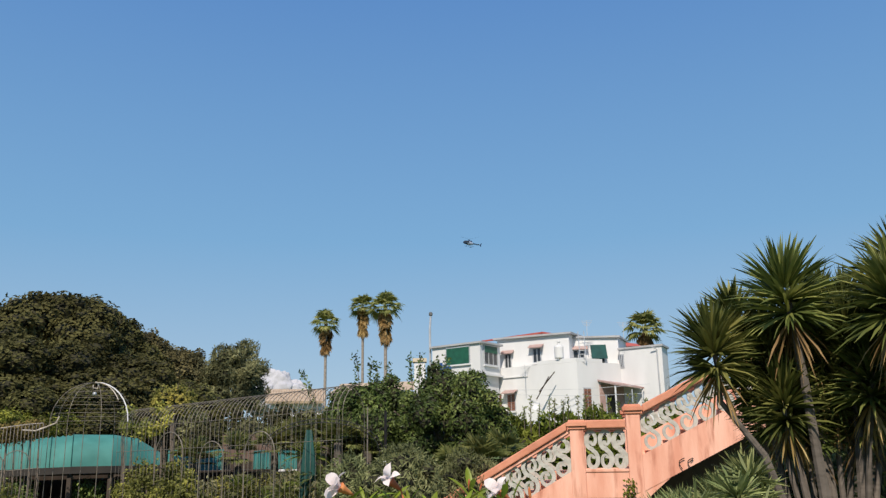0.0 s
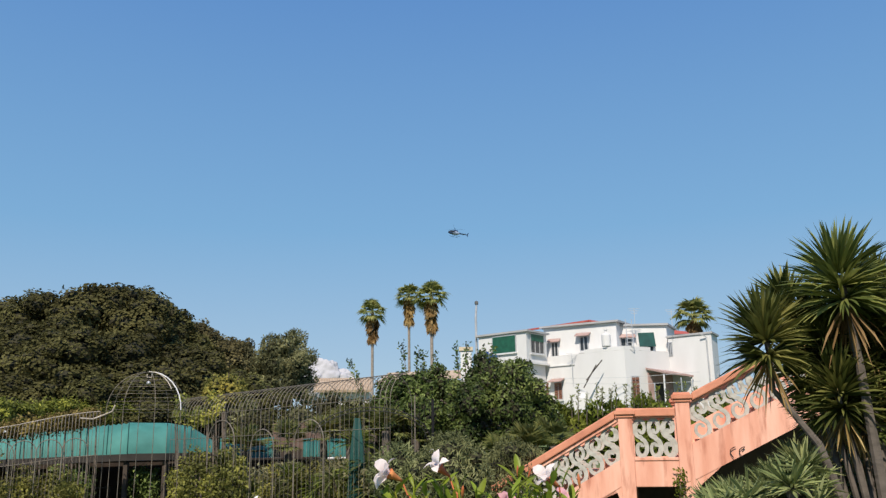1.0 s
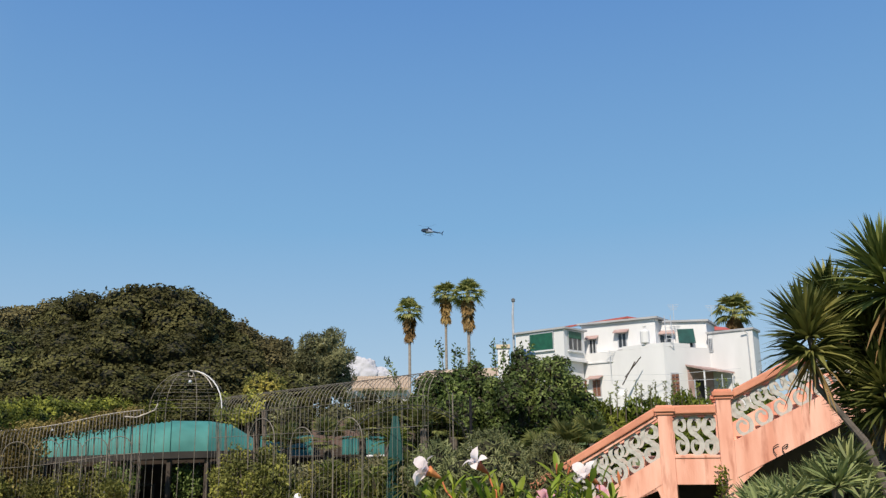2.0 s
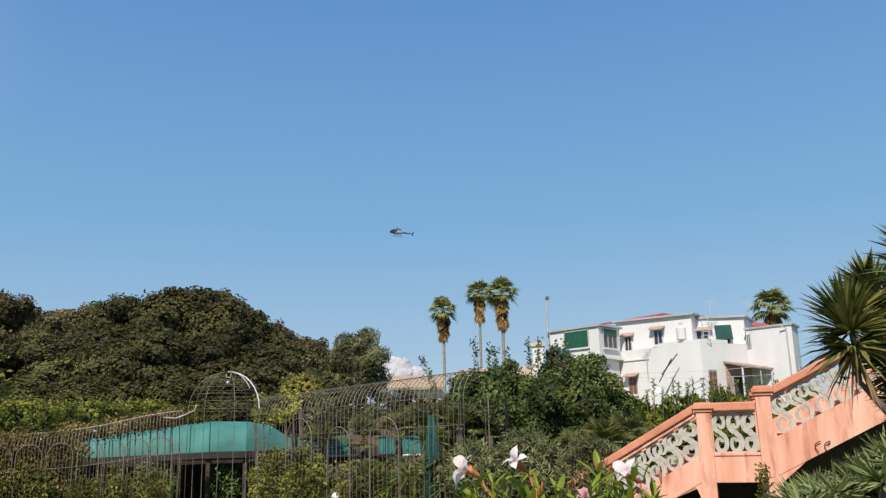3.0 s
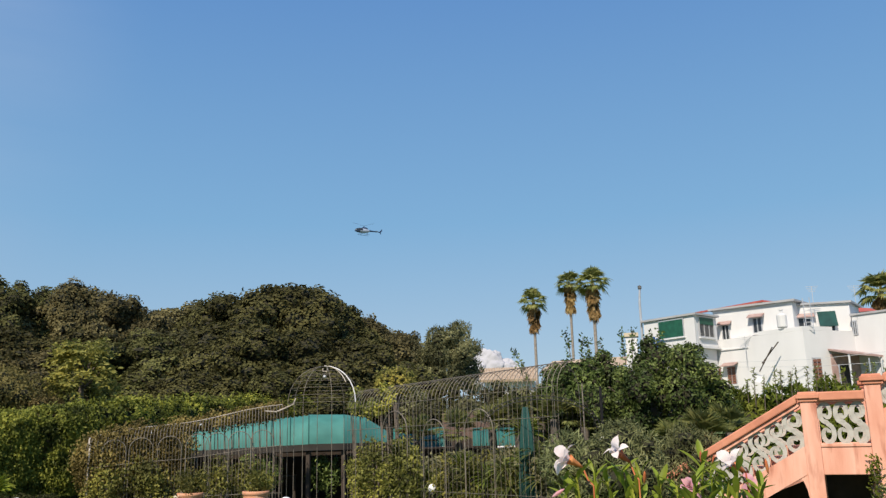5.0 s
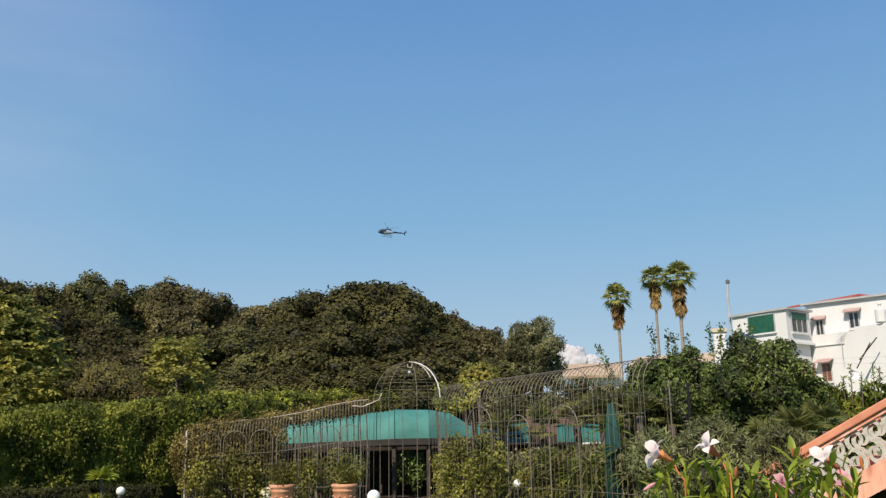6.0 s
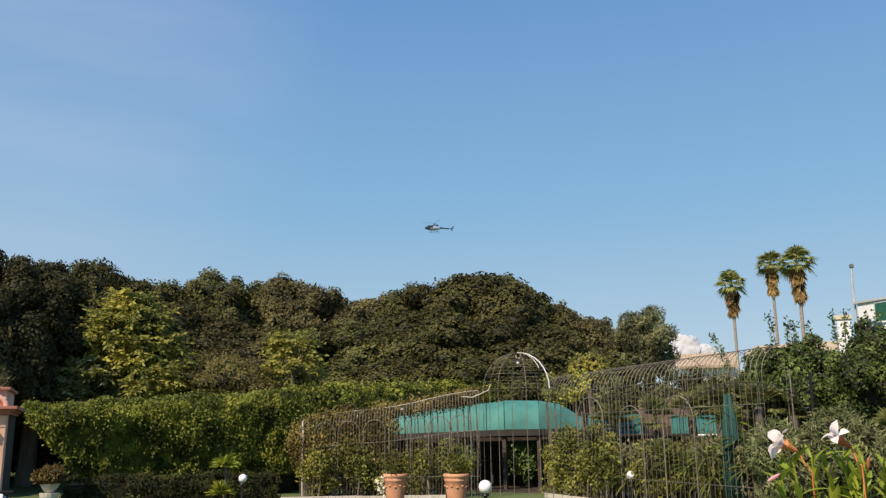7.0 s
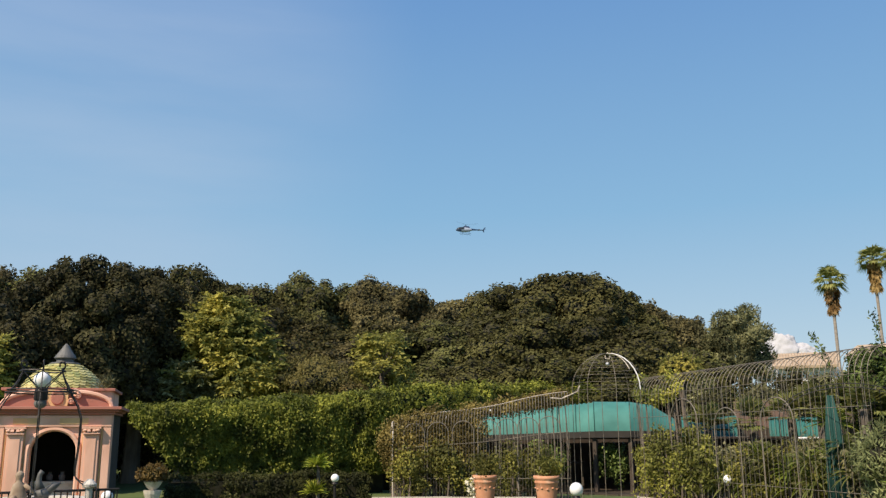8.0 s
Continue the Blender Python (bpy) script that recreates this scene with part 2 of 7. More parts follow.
ALOE = leafy("aloe_leaves", (0.09, 0.115, 0.045), (0.20, 0.23, 0.09), (0.36, 0.38, 0.16), rough=0.5, patch=2.0, spec=0.15)
MANDE = leafy("mandevilla_leaves", (0.09, 0.14, 0.016), (0.28, 0.33, 0.045), (0.52, 0.52, 0.10), rough=0.35, patch=4, trans=0.35)
PETAL = leafy("pink_white_petals", (0.80, 0.62, 0.62), (0.86, 0.78, 0.76), (0.88, 0.85, 0.83), rough=0.6, patch=9, trans=0.4)
PETAL_PINK = leafy("pink_petals", (0.74, 0.32, 0.38), (0.80, 0.44, 0.50), (0.82, 0.55, 0.60), rough=0.6, patch=9, trans=0.4)
BUD = leafy("red_buds", (0.50, 0.10, 0.05), (0.60, 0.18, 0.08), (0.66, 0.28, 0.12), rough=0.5, patch=9)
URNPLANT = leafy("russet_leaves", (0.06, 0.04, 0.015), (0.14, 0.09, 0.03), (0.24, 0.17, 0.06), patch=4)
WHITEFLOWER = leafy("cream_petals", (0.6, 0.55, 0.4), (0.75, 0.7, 0.55), (0.8, 0.78, 0.7), patch=9)


# ---- building helpers ----
def at(az, d, z=0.0):
    """A place by its bearing (degrees to the left of +y) and distance from the first eye."""
    return Vector((-d * math.sin(radians(az)), d * math.cos(radians(az)), z))


def up(el, d):
    """Height of a line of sight el degrees over the level eye, at distance d."""
    return EYE + d * math.tan(radians(el))


class Geo:
    """Collects vertices and faces of one mesh."""

    def __init__(self):
        self.v, self.f = [], []

    def add(self, verts, faces):
        k = len(self.v)
        self.v += [tuple(p) for p in verts]
        self.f += [tuple(i + k for i in face) for face in faces]
        return self

    def box(self, c, s, rz=0.0, taper=1.0):
        r = Matrix.Rotation(radians(rz), 3, "Z")
        vs = []
        for z in (-1, 1):
            k = taper if z > 0 else 1.0
            for x, y in ((-1, -1), (1, -1), (1, 1), (-1, 1)):
                vs.append(Vector(c) + r @ Vector((x * s[0] / 2 * k, y * s[1] / 2 * k, z * s[2] / 2)))
        return self.add(vs, [(3, 2, 1, 0), (4, 5, 6, 7), (0, 1, 5, 4), (1, 2, 6, 5), (2, 3, 7, 6), (3, 0, 4, 7)])

    def prism(self, foot, z0, z1, top=None):
        """Upright block over a footprint (anticlockwise seen from above)."""
        n = len(foot)
        zt = top or [z1] * n
        vs = [(p[0], p[1], z0) for p in foot] + [(p[0], p[1], z) for p, z in zip(foot, zt)]
        return self.add(vs, [tuple(range(n - 1, -1, -1)), tuple(range(n, 2 * n))] + [(i, (i + 1) % n, n + (i + 1) % n, n + i) for i in range(n)])

    def tube(self, path, r, sides=5, cap=True):
        path = [Vector(p) for p in path]
        n = len(path)
        rs = r if isinstance(r, (list, tuple)) else [r] * n
        vs, fs = [], []
        ref = None
        for i, p in enumerate(path):
            d = (path[min(i + 1, n - 1)] - path[max(i - 1, 0)]).normalized()
            if ref is None:
                ref = d.orthogonal().normalized()
            ref = (ref - d * ref.dot(d)).normalized()
            o = d.cross(ref)
            for k in range(sides):
                a = 2 * math.pi * k / sides
                vs.append(p + (ref * math.cos(a) + o * math.sin(a)) * rs[i])
        for i in range(n - 1):
            for k in range(sides):
                a, b = i * sides + k, i * sides + (k + 1) % sides
                fs.append((a, b, b + sides, a + sides))
        if cap:
            fs += [tuple(range(sides - 1, -1, -1)), tuple(range((n - 1) * sides, n * sides))]
        return self.add(vs, fs)

    def lathe(self, c, prof, sides=16, sx=1.0, sy=1.0):
        """Turned form: prof is (radius, height) from below upward."""
        vs = [(c[0] + r * sx * math.cos(2 * math.pi * k / sides), c[1] + r * sy * math.sin(2 * math.pi * k / sides), c[2] + z) for r, z in prof for k in range(sides)]
        fs = []
        for i in range(len(prof) - 1):
            for k in range(sides):
                a, b = i * sides + k, i * sides + (k + 1) % sides
                fs.append((a, b, b + sides, a + sides))
        fs += [tuple(range(sides - 1, -1, -1)), tuple(range((len(prof) - 1) * sides, len(prof) * sides))]
        return self.add(vs, fs)

    def ball(self, c, r, seg=12, rings=8, sz=1.0):
        return self.lathe(c, [(max(r * math.sin(math.pi * i / rings), r * 0.02), -r * sz * math.cos(math.pi * i / rings)) for i in range(rings + 1)], seg)

    def moved(self, m):
        self.v = [tuple(m @ Vector(p)) for p in self.v]
        return self

    def data(self, name, material, smooth=False):
        me = bpy.data.meshes.new(name)
        me.from_pydata(self.v, [], self.f)
        me.materials.append(material)
        if smooth:
            me.polygons.foreach_set("use_smooth", [True] * len(me.polygons))
        me.update()
        return me


def array_mesh(name, v, f, material):
    me = bpy.data.meshes.new(name)
    me.vertices.add(len(v))
    me.vertices.foreach_set("co", np.asarray(v, dtype=np.float32).ravel())
    nf, k = f.shape
    me.loops.add(nf * k)
    me.loops.foreach_set("vertex_index", f.astype(np.int32).ravel())
    me.polygons.add(nf)
    me.polygons.foreach_set("loop_start", np.arange(0, nf * k, k, dtype=np.int32))
    me.update(calc_edges=True)
    me.materials.append(material)
    return me


def part(name, geo, material, parent, label="", smooth=False, bevel=0.0):
    ob = new(name, geo.data(name, material, smooth) if isinstance(geo, Geo) else geo)
    ob.parent = parent
    if label:
        tagged(ob, label)
    if bevel:
        b = ob.modifiers.new("edge", "BEVEL")
        b.width, b.segments, b.limit_method = bevel, 2, "ANGLE"
    return ob


def thing(name, label, category, place=(0, 0, 0), rz=0.0, group="", kind=""):
    ob = new(name)
    ob.empty_display_size = 0.2
    ob.matrix_basis = pose(*place, 0, 0, rz)
    return tagged(ob, label, category, group, kind)


def unit(v):
    return v / np.maximum(np.linalg.norm(v, axis=1, keepdims=True), 1e-9)


def leaf_arrays(rng, pos, nrm, length, width, spread=0.8, droop=0.0, fold=0.15):
    """A bent four-cornered leaf at each place; nrm: the way that it faces."""
    n = len(pos)
    face = unit(nrm + rng.normal(0, spread, (n, 3)))
    side = rng.normal(0, 1, (n, 3))
    tip = unit(np.cross(face, side))
    tip[:, 2] -= droop
    tip = unit(tip)
    wide = unit(np.cross(tip, face))
    ln = length * rng.uniform(0.65, 1.35, (n, 1))
    wd = width * rng.uniform(0.7, 1.3, (n, 1))
    up_ = unit(np.cross(wide, tip))
    mid = pos + tip * ln * 0.45
    v = np.stack([pos, mid + wide * wd / 2 + up_ * wd * fold, pos + tip * ln, mid - wide * wd / 2 + up_ * wd * fold], 1).reshape(-1, 3)
    f = (np.arange(n)[:, None] * 4 + np.array([[0, 1, 2, 3]]))
    return v, f


def crown_mesh(name, rng, lobes, count, length, width, material, core=0.70, spread=0.8, droop=0.1, shell=0.15, heart=None):
    """Leaves over many lobes (x, y, z, r), each with a heart coloured dark as shade."""
    lobes = np.asarray(lobes, float)
    heads = lobes[:, 4:7] if lobes.shape[1] == 7 else lobes[:, :3]
    w = lobes[:, 3] ** 2
    which = rng.choice(len(lobes), count, p=w / w.sum())
    d = unit(rng.normal(0, 1, (count, 3)))
    r = lobes[which, 3:4] * (1 + np.clip(rng.normal(0, shell, (count, 1)), -2 * shell, 1.5 * shell))
    pos = lobes[which, :3] + d * r
    inside = np.zeros(count, bool)
    for k, q in enumerate(lobes):
        inside |= (np.linalg.norm(pos - q[:3], axis=1) < q[3] * 0.82) & (which != k)
    out = unit(pos - heads[which])
    pos, d = pos[~inside], unit(d * 0.35 + out * 0.65)[~inside]
    v, f = leaf_arrays(rng, pos, d, length, width, spread, droop)
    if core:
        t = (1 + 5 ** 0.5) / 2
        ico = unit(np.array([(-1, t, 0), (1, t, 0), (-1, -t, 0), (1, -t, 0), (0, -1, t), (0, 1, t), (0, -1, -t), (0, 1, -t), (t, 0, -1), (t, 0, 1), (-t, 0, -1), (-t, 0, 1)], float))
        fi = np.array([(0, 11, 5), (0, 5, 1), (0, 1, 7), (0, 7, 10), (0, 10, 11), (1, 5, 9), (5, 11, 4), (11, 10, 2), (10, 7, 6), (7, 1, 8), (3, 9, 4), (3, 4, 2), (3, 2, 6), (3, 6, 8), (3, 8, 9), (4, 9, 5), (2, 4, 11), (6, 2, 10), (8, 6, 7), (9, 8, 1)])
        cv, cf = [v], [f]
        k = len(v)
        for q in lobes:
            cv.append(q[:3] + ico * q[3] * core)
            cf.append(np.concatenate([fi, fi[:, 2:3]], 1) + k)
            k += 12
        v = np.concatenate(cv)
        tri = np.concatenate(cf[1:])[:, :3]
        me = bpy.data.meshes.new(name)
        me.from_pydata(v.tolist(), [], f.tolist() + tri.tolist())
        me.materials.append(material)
        me.materials.append(heart or TWIG_SHADE)
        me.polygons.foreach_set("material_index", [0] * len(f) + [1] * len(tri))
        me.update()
        return me
    return array_mesh(name, v, f, material)


def blob_lobes(rng, n, rx, ry, rz, rl, base=-0.6):
    """Lobes spread over a domed crown about the origin."""
    out = []
    while len(out) < n:
        d = rng.normal(0, 1, 3)
        d /= np.linalg.norm(d)
        if d[2] < base:
            continue
        k = rng.uniform(0.55, 1.0)
        r = rl * rng.uniform(0.6, 1.35)
        out.append((d[0] * (rx - r * 0.8) * k, d[1] * (ry - r * 0.8) * k, d[2] * (rz - r * 0.8) * k, r))
    return out


def clumped(rng, lobes, per):
    """Each lobe carries smaller tufts over its outside."""
    out = []
    for x, y, z, r in lobes:
        out.append((x, y, z, r * 0.82))
        for k in range(per):
            d = rng.normal(0, 1, 3) + np.array([0, 0, 0.45])
            d /= np.linalg.norm(d)
            s = r * rng.uniform(0.26, 0.42)
            out.append((x + d[0] * r * 0.80, y + d[1] * r * 0.80, z + d[2] * r * 0.80, s))
    return out


def hill(x, y):
    d = math.hypot(x, y)
    k = min(max((d - 27) / 22, 0), 1)
    return 3.0 * k * k * (3 - 2 * k)


# ---- ground ----
g = Geo()
RINGS = [0, 2, 5, 9, 13, 17, 20, 23, 26, 29, 32, 35, 38, 41, 44, 47, 50, 60, 80, 120, 200, 400, 900, 2500]
for d in RINGS:
    for k in range(64):
        p = at(k * 360 / 64, d)
        g.v.append((p.x, p.y, hill(p.x, p.y)))
for i in range(len(RINGS) - 1):
    for k in range(64):
        a, b = i * 64 + k, i * 64 + (k + 1) % 64
        g.f.append((a, b, b + 64, a + 64))
ground = new("ground", g.data("ground", GRASS, True))
tagged(ground, "mown green lawn rising to a wooded slope", "ground", kind="structure")


# ---- woods ----
def make_tree(name, label, mesh, radius, low, trunk_r, group="", bark=BARK, category="tree", z0=0.0):
    """Trunk with limbs into a crown; the crown mesh is centred on the origin of the thing at height low."""
    t = thing(name, label, category, group=group)
    tr = Geo()
    tr.tube([(0, 0, -0.3), (0.05, 0, low * 0.4), (-0.04, 0.05, low * 0.75), (0, 0, low)], [trunk_r * 1.25, trunk_r, trunk_r * 0.85, trunk_r * 0.7], 8)
    for k in range(5):
        a = k * 2.4 + 0.4
        tr.tube([(0, 0, low * 0.7), (math.cos(a) * radius * 0.25, math.sin(a) * radius * 0.25, low * 0.95), (math.cos(a) * radius * 0.55, math.sin(a) * radius * 0.55, low * 1.15)], [trunk_r * 0.6, trunk_r * 0.4, trunk_r * 0.15], 6)
    part("trunk", tr, bark, t)
    c = part("crown", mesh, None, t)
    c.location = (0, 0, low)
    return t


def oak_lobes(rng, rx, rz, n, r0, tufts):
    """Cauliflower crown: rounded heads over a dome, each studded with small tufts."""
    out = []
    for k in range(n):
        c = 1.0 - 1.55 * (k + 0.5) / n                      # even spread from the top down
        a = k * 2.39996 + rng.uniform(-0.35, 0.35)
        q = math.sqrt(max(0.0, 1 - c * c))
        r = r0 * rng.uniform(0.72, 1.28)
        m = rng.uniform(0.80, 1.04)
        x, y, z = (rx - r * 0.75) * q * math.cos(a) * m, (rx - r * 0.75) * q * math.sin(a) * m, (rz - r * 0.75) * c * m
        out.append((x, y, z, r * 0.84, x, y, z))
        for j in range(tufts):
            d = rng.normal(0, 1, 3) + np.array([q * math.cos(a), q * math.sin(a), c]) * 0.55
            d /= np.linalg.norm(d)
            t = r * rng.uniform(0.24, 0.46)
            e = r * rng.uniform(0.68, 0.90)
            out.append((x + d[0] * e, y + d[1] * e, z + d[2] * e, t, x, y, z))
    out.append((0, 0, -rz * 0.05, min(rx, rz) * 0.66, 0, 0, 0))
    return out


rng = np.random.default_rng(7)
oaks = []
OAK_KINDS = ((OAK, "dark green evergreen oak with a dense crown"), (OAK_BROWN, "brownish green evergreen oak with a dense crown"), (OAK, "olive green evergreen oak with a dense crown"), (OAK_DARK, "blackish green evergreen oak with a dense crown"))
for m, lab in OAK_KINDS:
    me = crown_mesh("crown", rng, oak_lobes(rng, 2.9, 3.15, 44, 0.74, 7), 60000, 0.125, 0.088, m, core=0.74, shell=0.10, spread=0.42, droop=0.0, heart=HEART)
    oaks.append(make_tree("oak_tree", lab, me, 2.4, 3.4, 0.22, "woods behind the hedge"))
# bearing, elevation of the top, distance, width scale, kind
WOODS = [
    (66, 9.8, 33, 1.2, 0), (62.5, 9.2, 36, 1.15, 1), (59.5, 9.3, 35, 1.1, 0), (52.6, 9.6, 36, 1.0, 1), (49.8, 10.1, 37, 1.05, 0), (47.7, 9.6, 38, 0.9, 1),
    (45.6, 9.4, 38, 0.95, 2), (43.0, 9.9, 38, 1.0, 0), (40.6, 8.8, 39, 0.9, 1), (38.8, 9.4, 39, 0.85, 0), (36.6, 9.8, 37, 1.0, 1), (34.0, 8.3, 40, 1.0, 2), (31.6, 8.8, 39, 1.05, 1),
    (29.3, 9.2, 38, 1.05, 0), (25.2, 10.6, 36, 1.35, 2), (21.8, 8.8, 37, 1.05, 0), (19.2, 7.8, 38, 0.95, 1), (17.7, 6.7, 39, 0.8, 0),
    (65.5, 6.8, 29, 1.1, 0), (51, 6.4, 32, 1.0, 3), (44.6, 7.7, 33, 1.05, 0), (41, 6.4, 33, 1.0, 1), (34.0, 6.8, 33, 1.05, 0), (31.0, 7.2, 34, 1.0, 3),
    (27.4, 7.7, 32, 1.1, 0), (22.6, 7.0, 32, 1.1, 0), (19.0, 5.6, 34, 0.95, 2), (48, 6.8, 33, 1.0, 3), (37.6, 6.8, 34, 1.0, 0), (25.0, 4.8, 30, 0.9, 0), (29.8, 5.0, 30.5, 0.9, 2),
]
for i, (az, el, d, w, k) in enumerate(WOODS):
    p = at(az + 0.2, d)
    b = hill(p.x, p.y)
    z = (up(el, d) - b) / 6.42
    o = oaks[k]
    c = copy_thing(o, pose(p.x, p.y, b, 0, 0, i * 67))
    c.scale = (w * 1.08, w * 1.08, z)
for o in oaks:
    for q in list(o.children_recursive) + [o]:
        bpy.data.objects.remove(q)

# olive-grey tree at the end of the woods
def round_tree(name, label, az, el_top, el_low, half_deg, d, material, lobes, count, ln, wd, rl, group="", seed=1, flat=1.0, spread=0.55, droop=0.1, base=-0.7, core=0.68, tufts=0):
    r_ = np.random.default_rng(seed)
    p = at(az, d)
    b = hill(p.x, p.y)
    z1, z0 = up(el_top, d), up(el_low, d)
    rx = d * math.tan(radians(half_deg))
    rz = (z1 - z0) / 2
    lob = blob_lobes(r_, lobes, rx, rx * flat, rz, rl, base)
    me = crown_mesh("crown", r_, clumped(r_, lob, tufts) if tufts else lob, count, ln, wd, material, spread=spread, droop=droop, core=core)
    t = make_tree(name, label, me, rx, (z0 + z1) / 2 - b, max(0.06, rx * 0.07), group)
    t.matrix_basis = pose(p.x, p.y, b)
    return t


round_tree("olive_tree", "grey-green olive tree with a feathery crown", 14.0, 8.25, 2.0, 2.5, 36, OLIVE, 60, 26000, 0.17, 0.045, 0.36, seed=11, droop=-0.5, core=0.55)
round_tree("olive_tree", "grey-green olive tree with a feathery crown", 16.6, 6.9, 2.0, 1.5, 37, OLIVE, 34, 15000, 0.17, 0.045, 0.36, seed=12, droop=-0.5, core=0.55)


def spray_tree(name, label, az, el_top, el_low, half_deg, d, material, n, seed, lean=0.0):
    """Open tree: limbs that end in flat drooping sprays of paired leaflets."""
    r_ = np.random.default_rng(seed)
    p = at(az, d)
    b = hill(p.x, p.y)
    z1, z0 = up(el_top, d) - b, up(el_low, d) - b
    rx = d * math.tan(radians(half_deg))
    t = thing(name, label, "tree", (p.x, p.y, b))
    wood, pos, tips, sides = Geo(), [], [], []
    wood.tube([(0, 0, -0.3), (0.06, 0, z0 * 0.5), (-0.05, 0.04, z0), (lean * 0.6, 0, z0 + (z1 - z0) * 0.55), (lean, 0, z1 - 0.35)], [0.13, 0.11, 0.09, 0.05, 0.02], 8)
    for k in range(n):
        h = r_.uniform(0, 1) ** 0.85
        a = r_.uniform(0, 2 * math.pi)
        rad = rx * math.sqrt(max(0.02, 1 - h ** 1.7)) * r_.uniform(0.35, 1.0) * (0.82 + 0.18 * math.sin(3 * a + seed))
        c = Vector((lean * h + rad * math.cos(a), rad * math.sin(a), z0 + (z1 - z0) * h * (1 - 0.10 * rad / rx)))
        if k % 5 == 0:
            wood.tube([(lean * h * 0.7, 0, z0 + (c.z - z0) * 0.45), (c.x * 0.55, c.y * 0.55, c.z - 0.25), tuple(c)], [0.035, 0.022, 0.008], 5)
        for j in range(6):
            aa = a + r_.uniform(-1.9, 1.9)
            out = np.array([math.cos(aa), math.sin(aa), r_.uniform(-0.5, 0.9)])
            L = r_.uniform(0.34, 0.62)
            sd = np.array([-math.sin(aa), math.cos(aa), 0.0])
            for i in range(8):
                s = (i + 1) / 8
                q = np.array(c) + out * L * s - np.array([0, 0, 0.34 * L * s * s])
                for w in (-1, 1):
                    pos.append(q)
                    tips.append(out * 0.55 + sd * w * 0.9 + np.array([0, 0, -0.22]))
    pos, tips = np.array(pos), unit(np.array(tips) + r_.normal(0, 0.38, (len(tips), 3)))
    m_ = len(pos)
    wide = unit(np.cross(tips, np.tile([0, -0.3, 0.7], (m_, 1)) + r_.normal(0, 0.75, (m_, 3))))
    ln, wd = 0.17 * r_.uniform(0.7, 1.25, (m_, 1)), 0.068 * r_.uniform(0.8, 1.25, (m_, 1))
    v = np.stack([pos, pos + tips * ln * 0.4 + wide * wd / 2, pos + tips * ln - np.array([0, 0, 0.02]), pos + tips * ln * 0.4 - wide * wd / 2], 1).reshape(-1, 3)
    part("trunk", wood, BARK, t)
    part("crown", array_mesh("crown", v, np.arange(m_)[:, None] * 4 + np.array([[0, 1, 2, 3]]), material), None, t)
    return t


spray_tree("deciduous_tree", "tall yellow-green tree with loose compound leaves", 47.9, 8.5, 2.1, 4.3, 27.5, YGREEN, 230, 13, -0.15)
spray_tree("deciduous_tree", "low sage-green sapling at the foot of the yellow-green tree", 50.6, 4.4, 1.6, 2.0, 26.8, GREYLEAF, 46, 131)
spray_tree("deciduous_tree", "smaller yellow-green tree with spreading branches", 37.6, 6.4, 2.9, 2.5, 27.5, YGREEN, 40, 14)
spray_tree("deciduous_tree", "yellow-green tree at the edge of the dark woods", 62.2, 5.4, 1.5, 2.0, 24, YGREEN, 60, 15)
round_tree("olive_tree", "pale olive-green shrub tree before the dark woods", 42.0, 5.2, 1.2, 3.0, 27, MOSSY, 60, 22000, 0.10, 0.035, 0.30, seed=16, core=0.55)
round_tree("shrub", "pale olive-green shrub before the dark woods", 39.9, 3.4, 0.8, 1.8, 26.5, MOSSY, 24, 7000, 0.12, 0.045, 0.26, seed=161, core=0.5)
round_tree("shrub", "yellow-green climber spilling over the iron pergola", 17.7, 4.9, 2.6, 1.6, 24, YGREEN, 20, 3200, 0.12, 0.06, 0.24, seed=17, core=0.4)
round_tree("citrus_tree", "rounded glossy dark green citrus tree", 0.5, 6.35, -2.2, 6.2, 23, CITRUS, 58, 50000, 0.115, 0.055, 0.46, seed=18, base=-0.9, tufts=8, droop=0.2)
round_tree("citrus_tree", "rounded glossy dark green citrus tree, smaller", 5.5, 6.1, -2.2, 3.7, 23.6, CITRUS, 46, 28000, 0.115, 0.055, 0.34, seed=19, base=-0.9, tufts=8, droop=0.2)
# long shoots standing out of the citrus crowns
for k, (az, e0, e1, dx) in enumerate(((8.4, 4.9, 5.9, 0.55), (5.7, 5.3, 6.9, 0.15), (5.2, 5.2, 6.5, -0.1), (4.6, 5.2, 6.2, 0.0), (3.7, 5.4, 6.2, 0.05), (2.2, 5.8, 6.7, 0.08), (1.8, 5.8, 6.9, -0.05), (-0.2, 5.8, 6.7, 0.05), (0.6, 5.8, 6.5, -0.06))):
    r_ = np.random.default_rng(500 + k)
    a, b = at(az, 23.4, up(e0, 23.4) - 0.9), at(az, 23.4, up(e1, 23.4))
    t_ = thing("citrus_shoot", "leafy upright shoot above the citrus crown", "branch", tuple(a), 0, "citrus shoots")
    part("twig", Geo().tube([(0, 0, 0), (-dx * 0.3, 0, (b.z - a.z) * 0.5), (-dx, 0, b.z - a.z)], [0.014, 0.01, 0.005], 5), BARK, t_)
    s_ = r_.uniform(0.25, 1.0, 90)
    pos = np.stack([-dx * s_, np.zeros(90), (b.z - a.z) * s_], 1) + r_.normal(0, 0.045, (90, 3))
    v, f = leaf_arrays(r_, pos, r_.normal(0, 1, (90, 3)), 0.11, 0.05, 0.8, -0.5)
    part("foliage", array_mesh("foliage", v, f, CITRUS), None, t_)
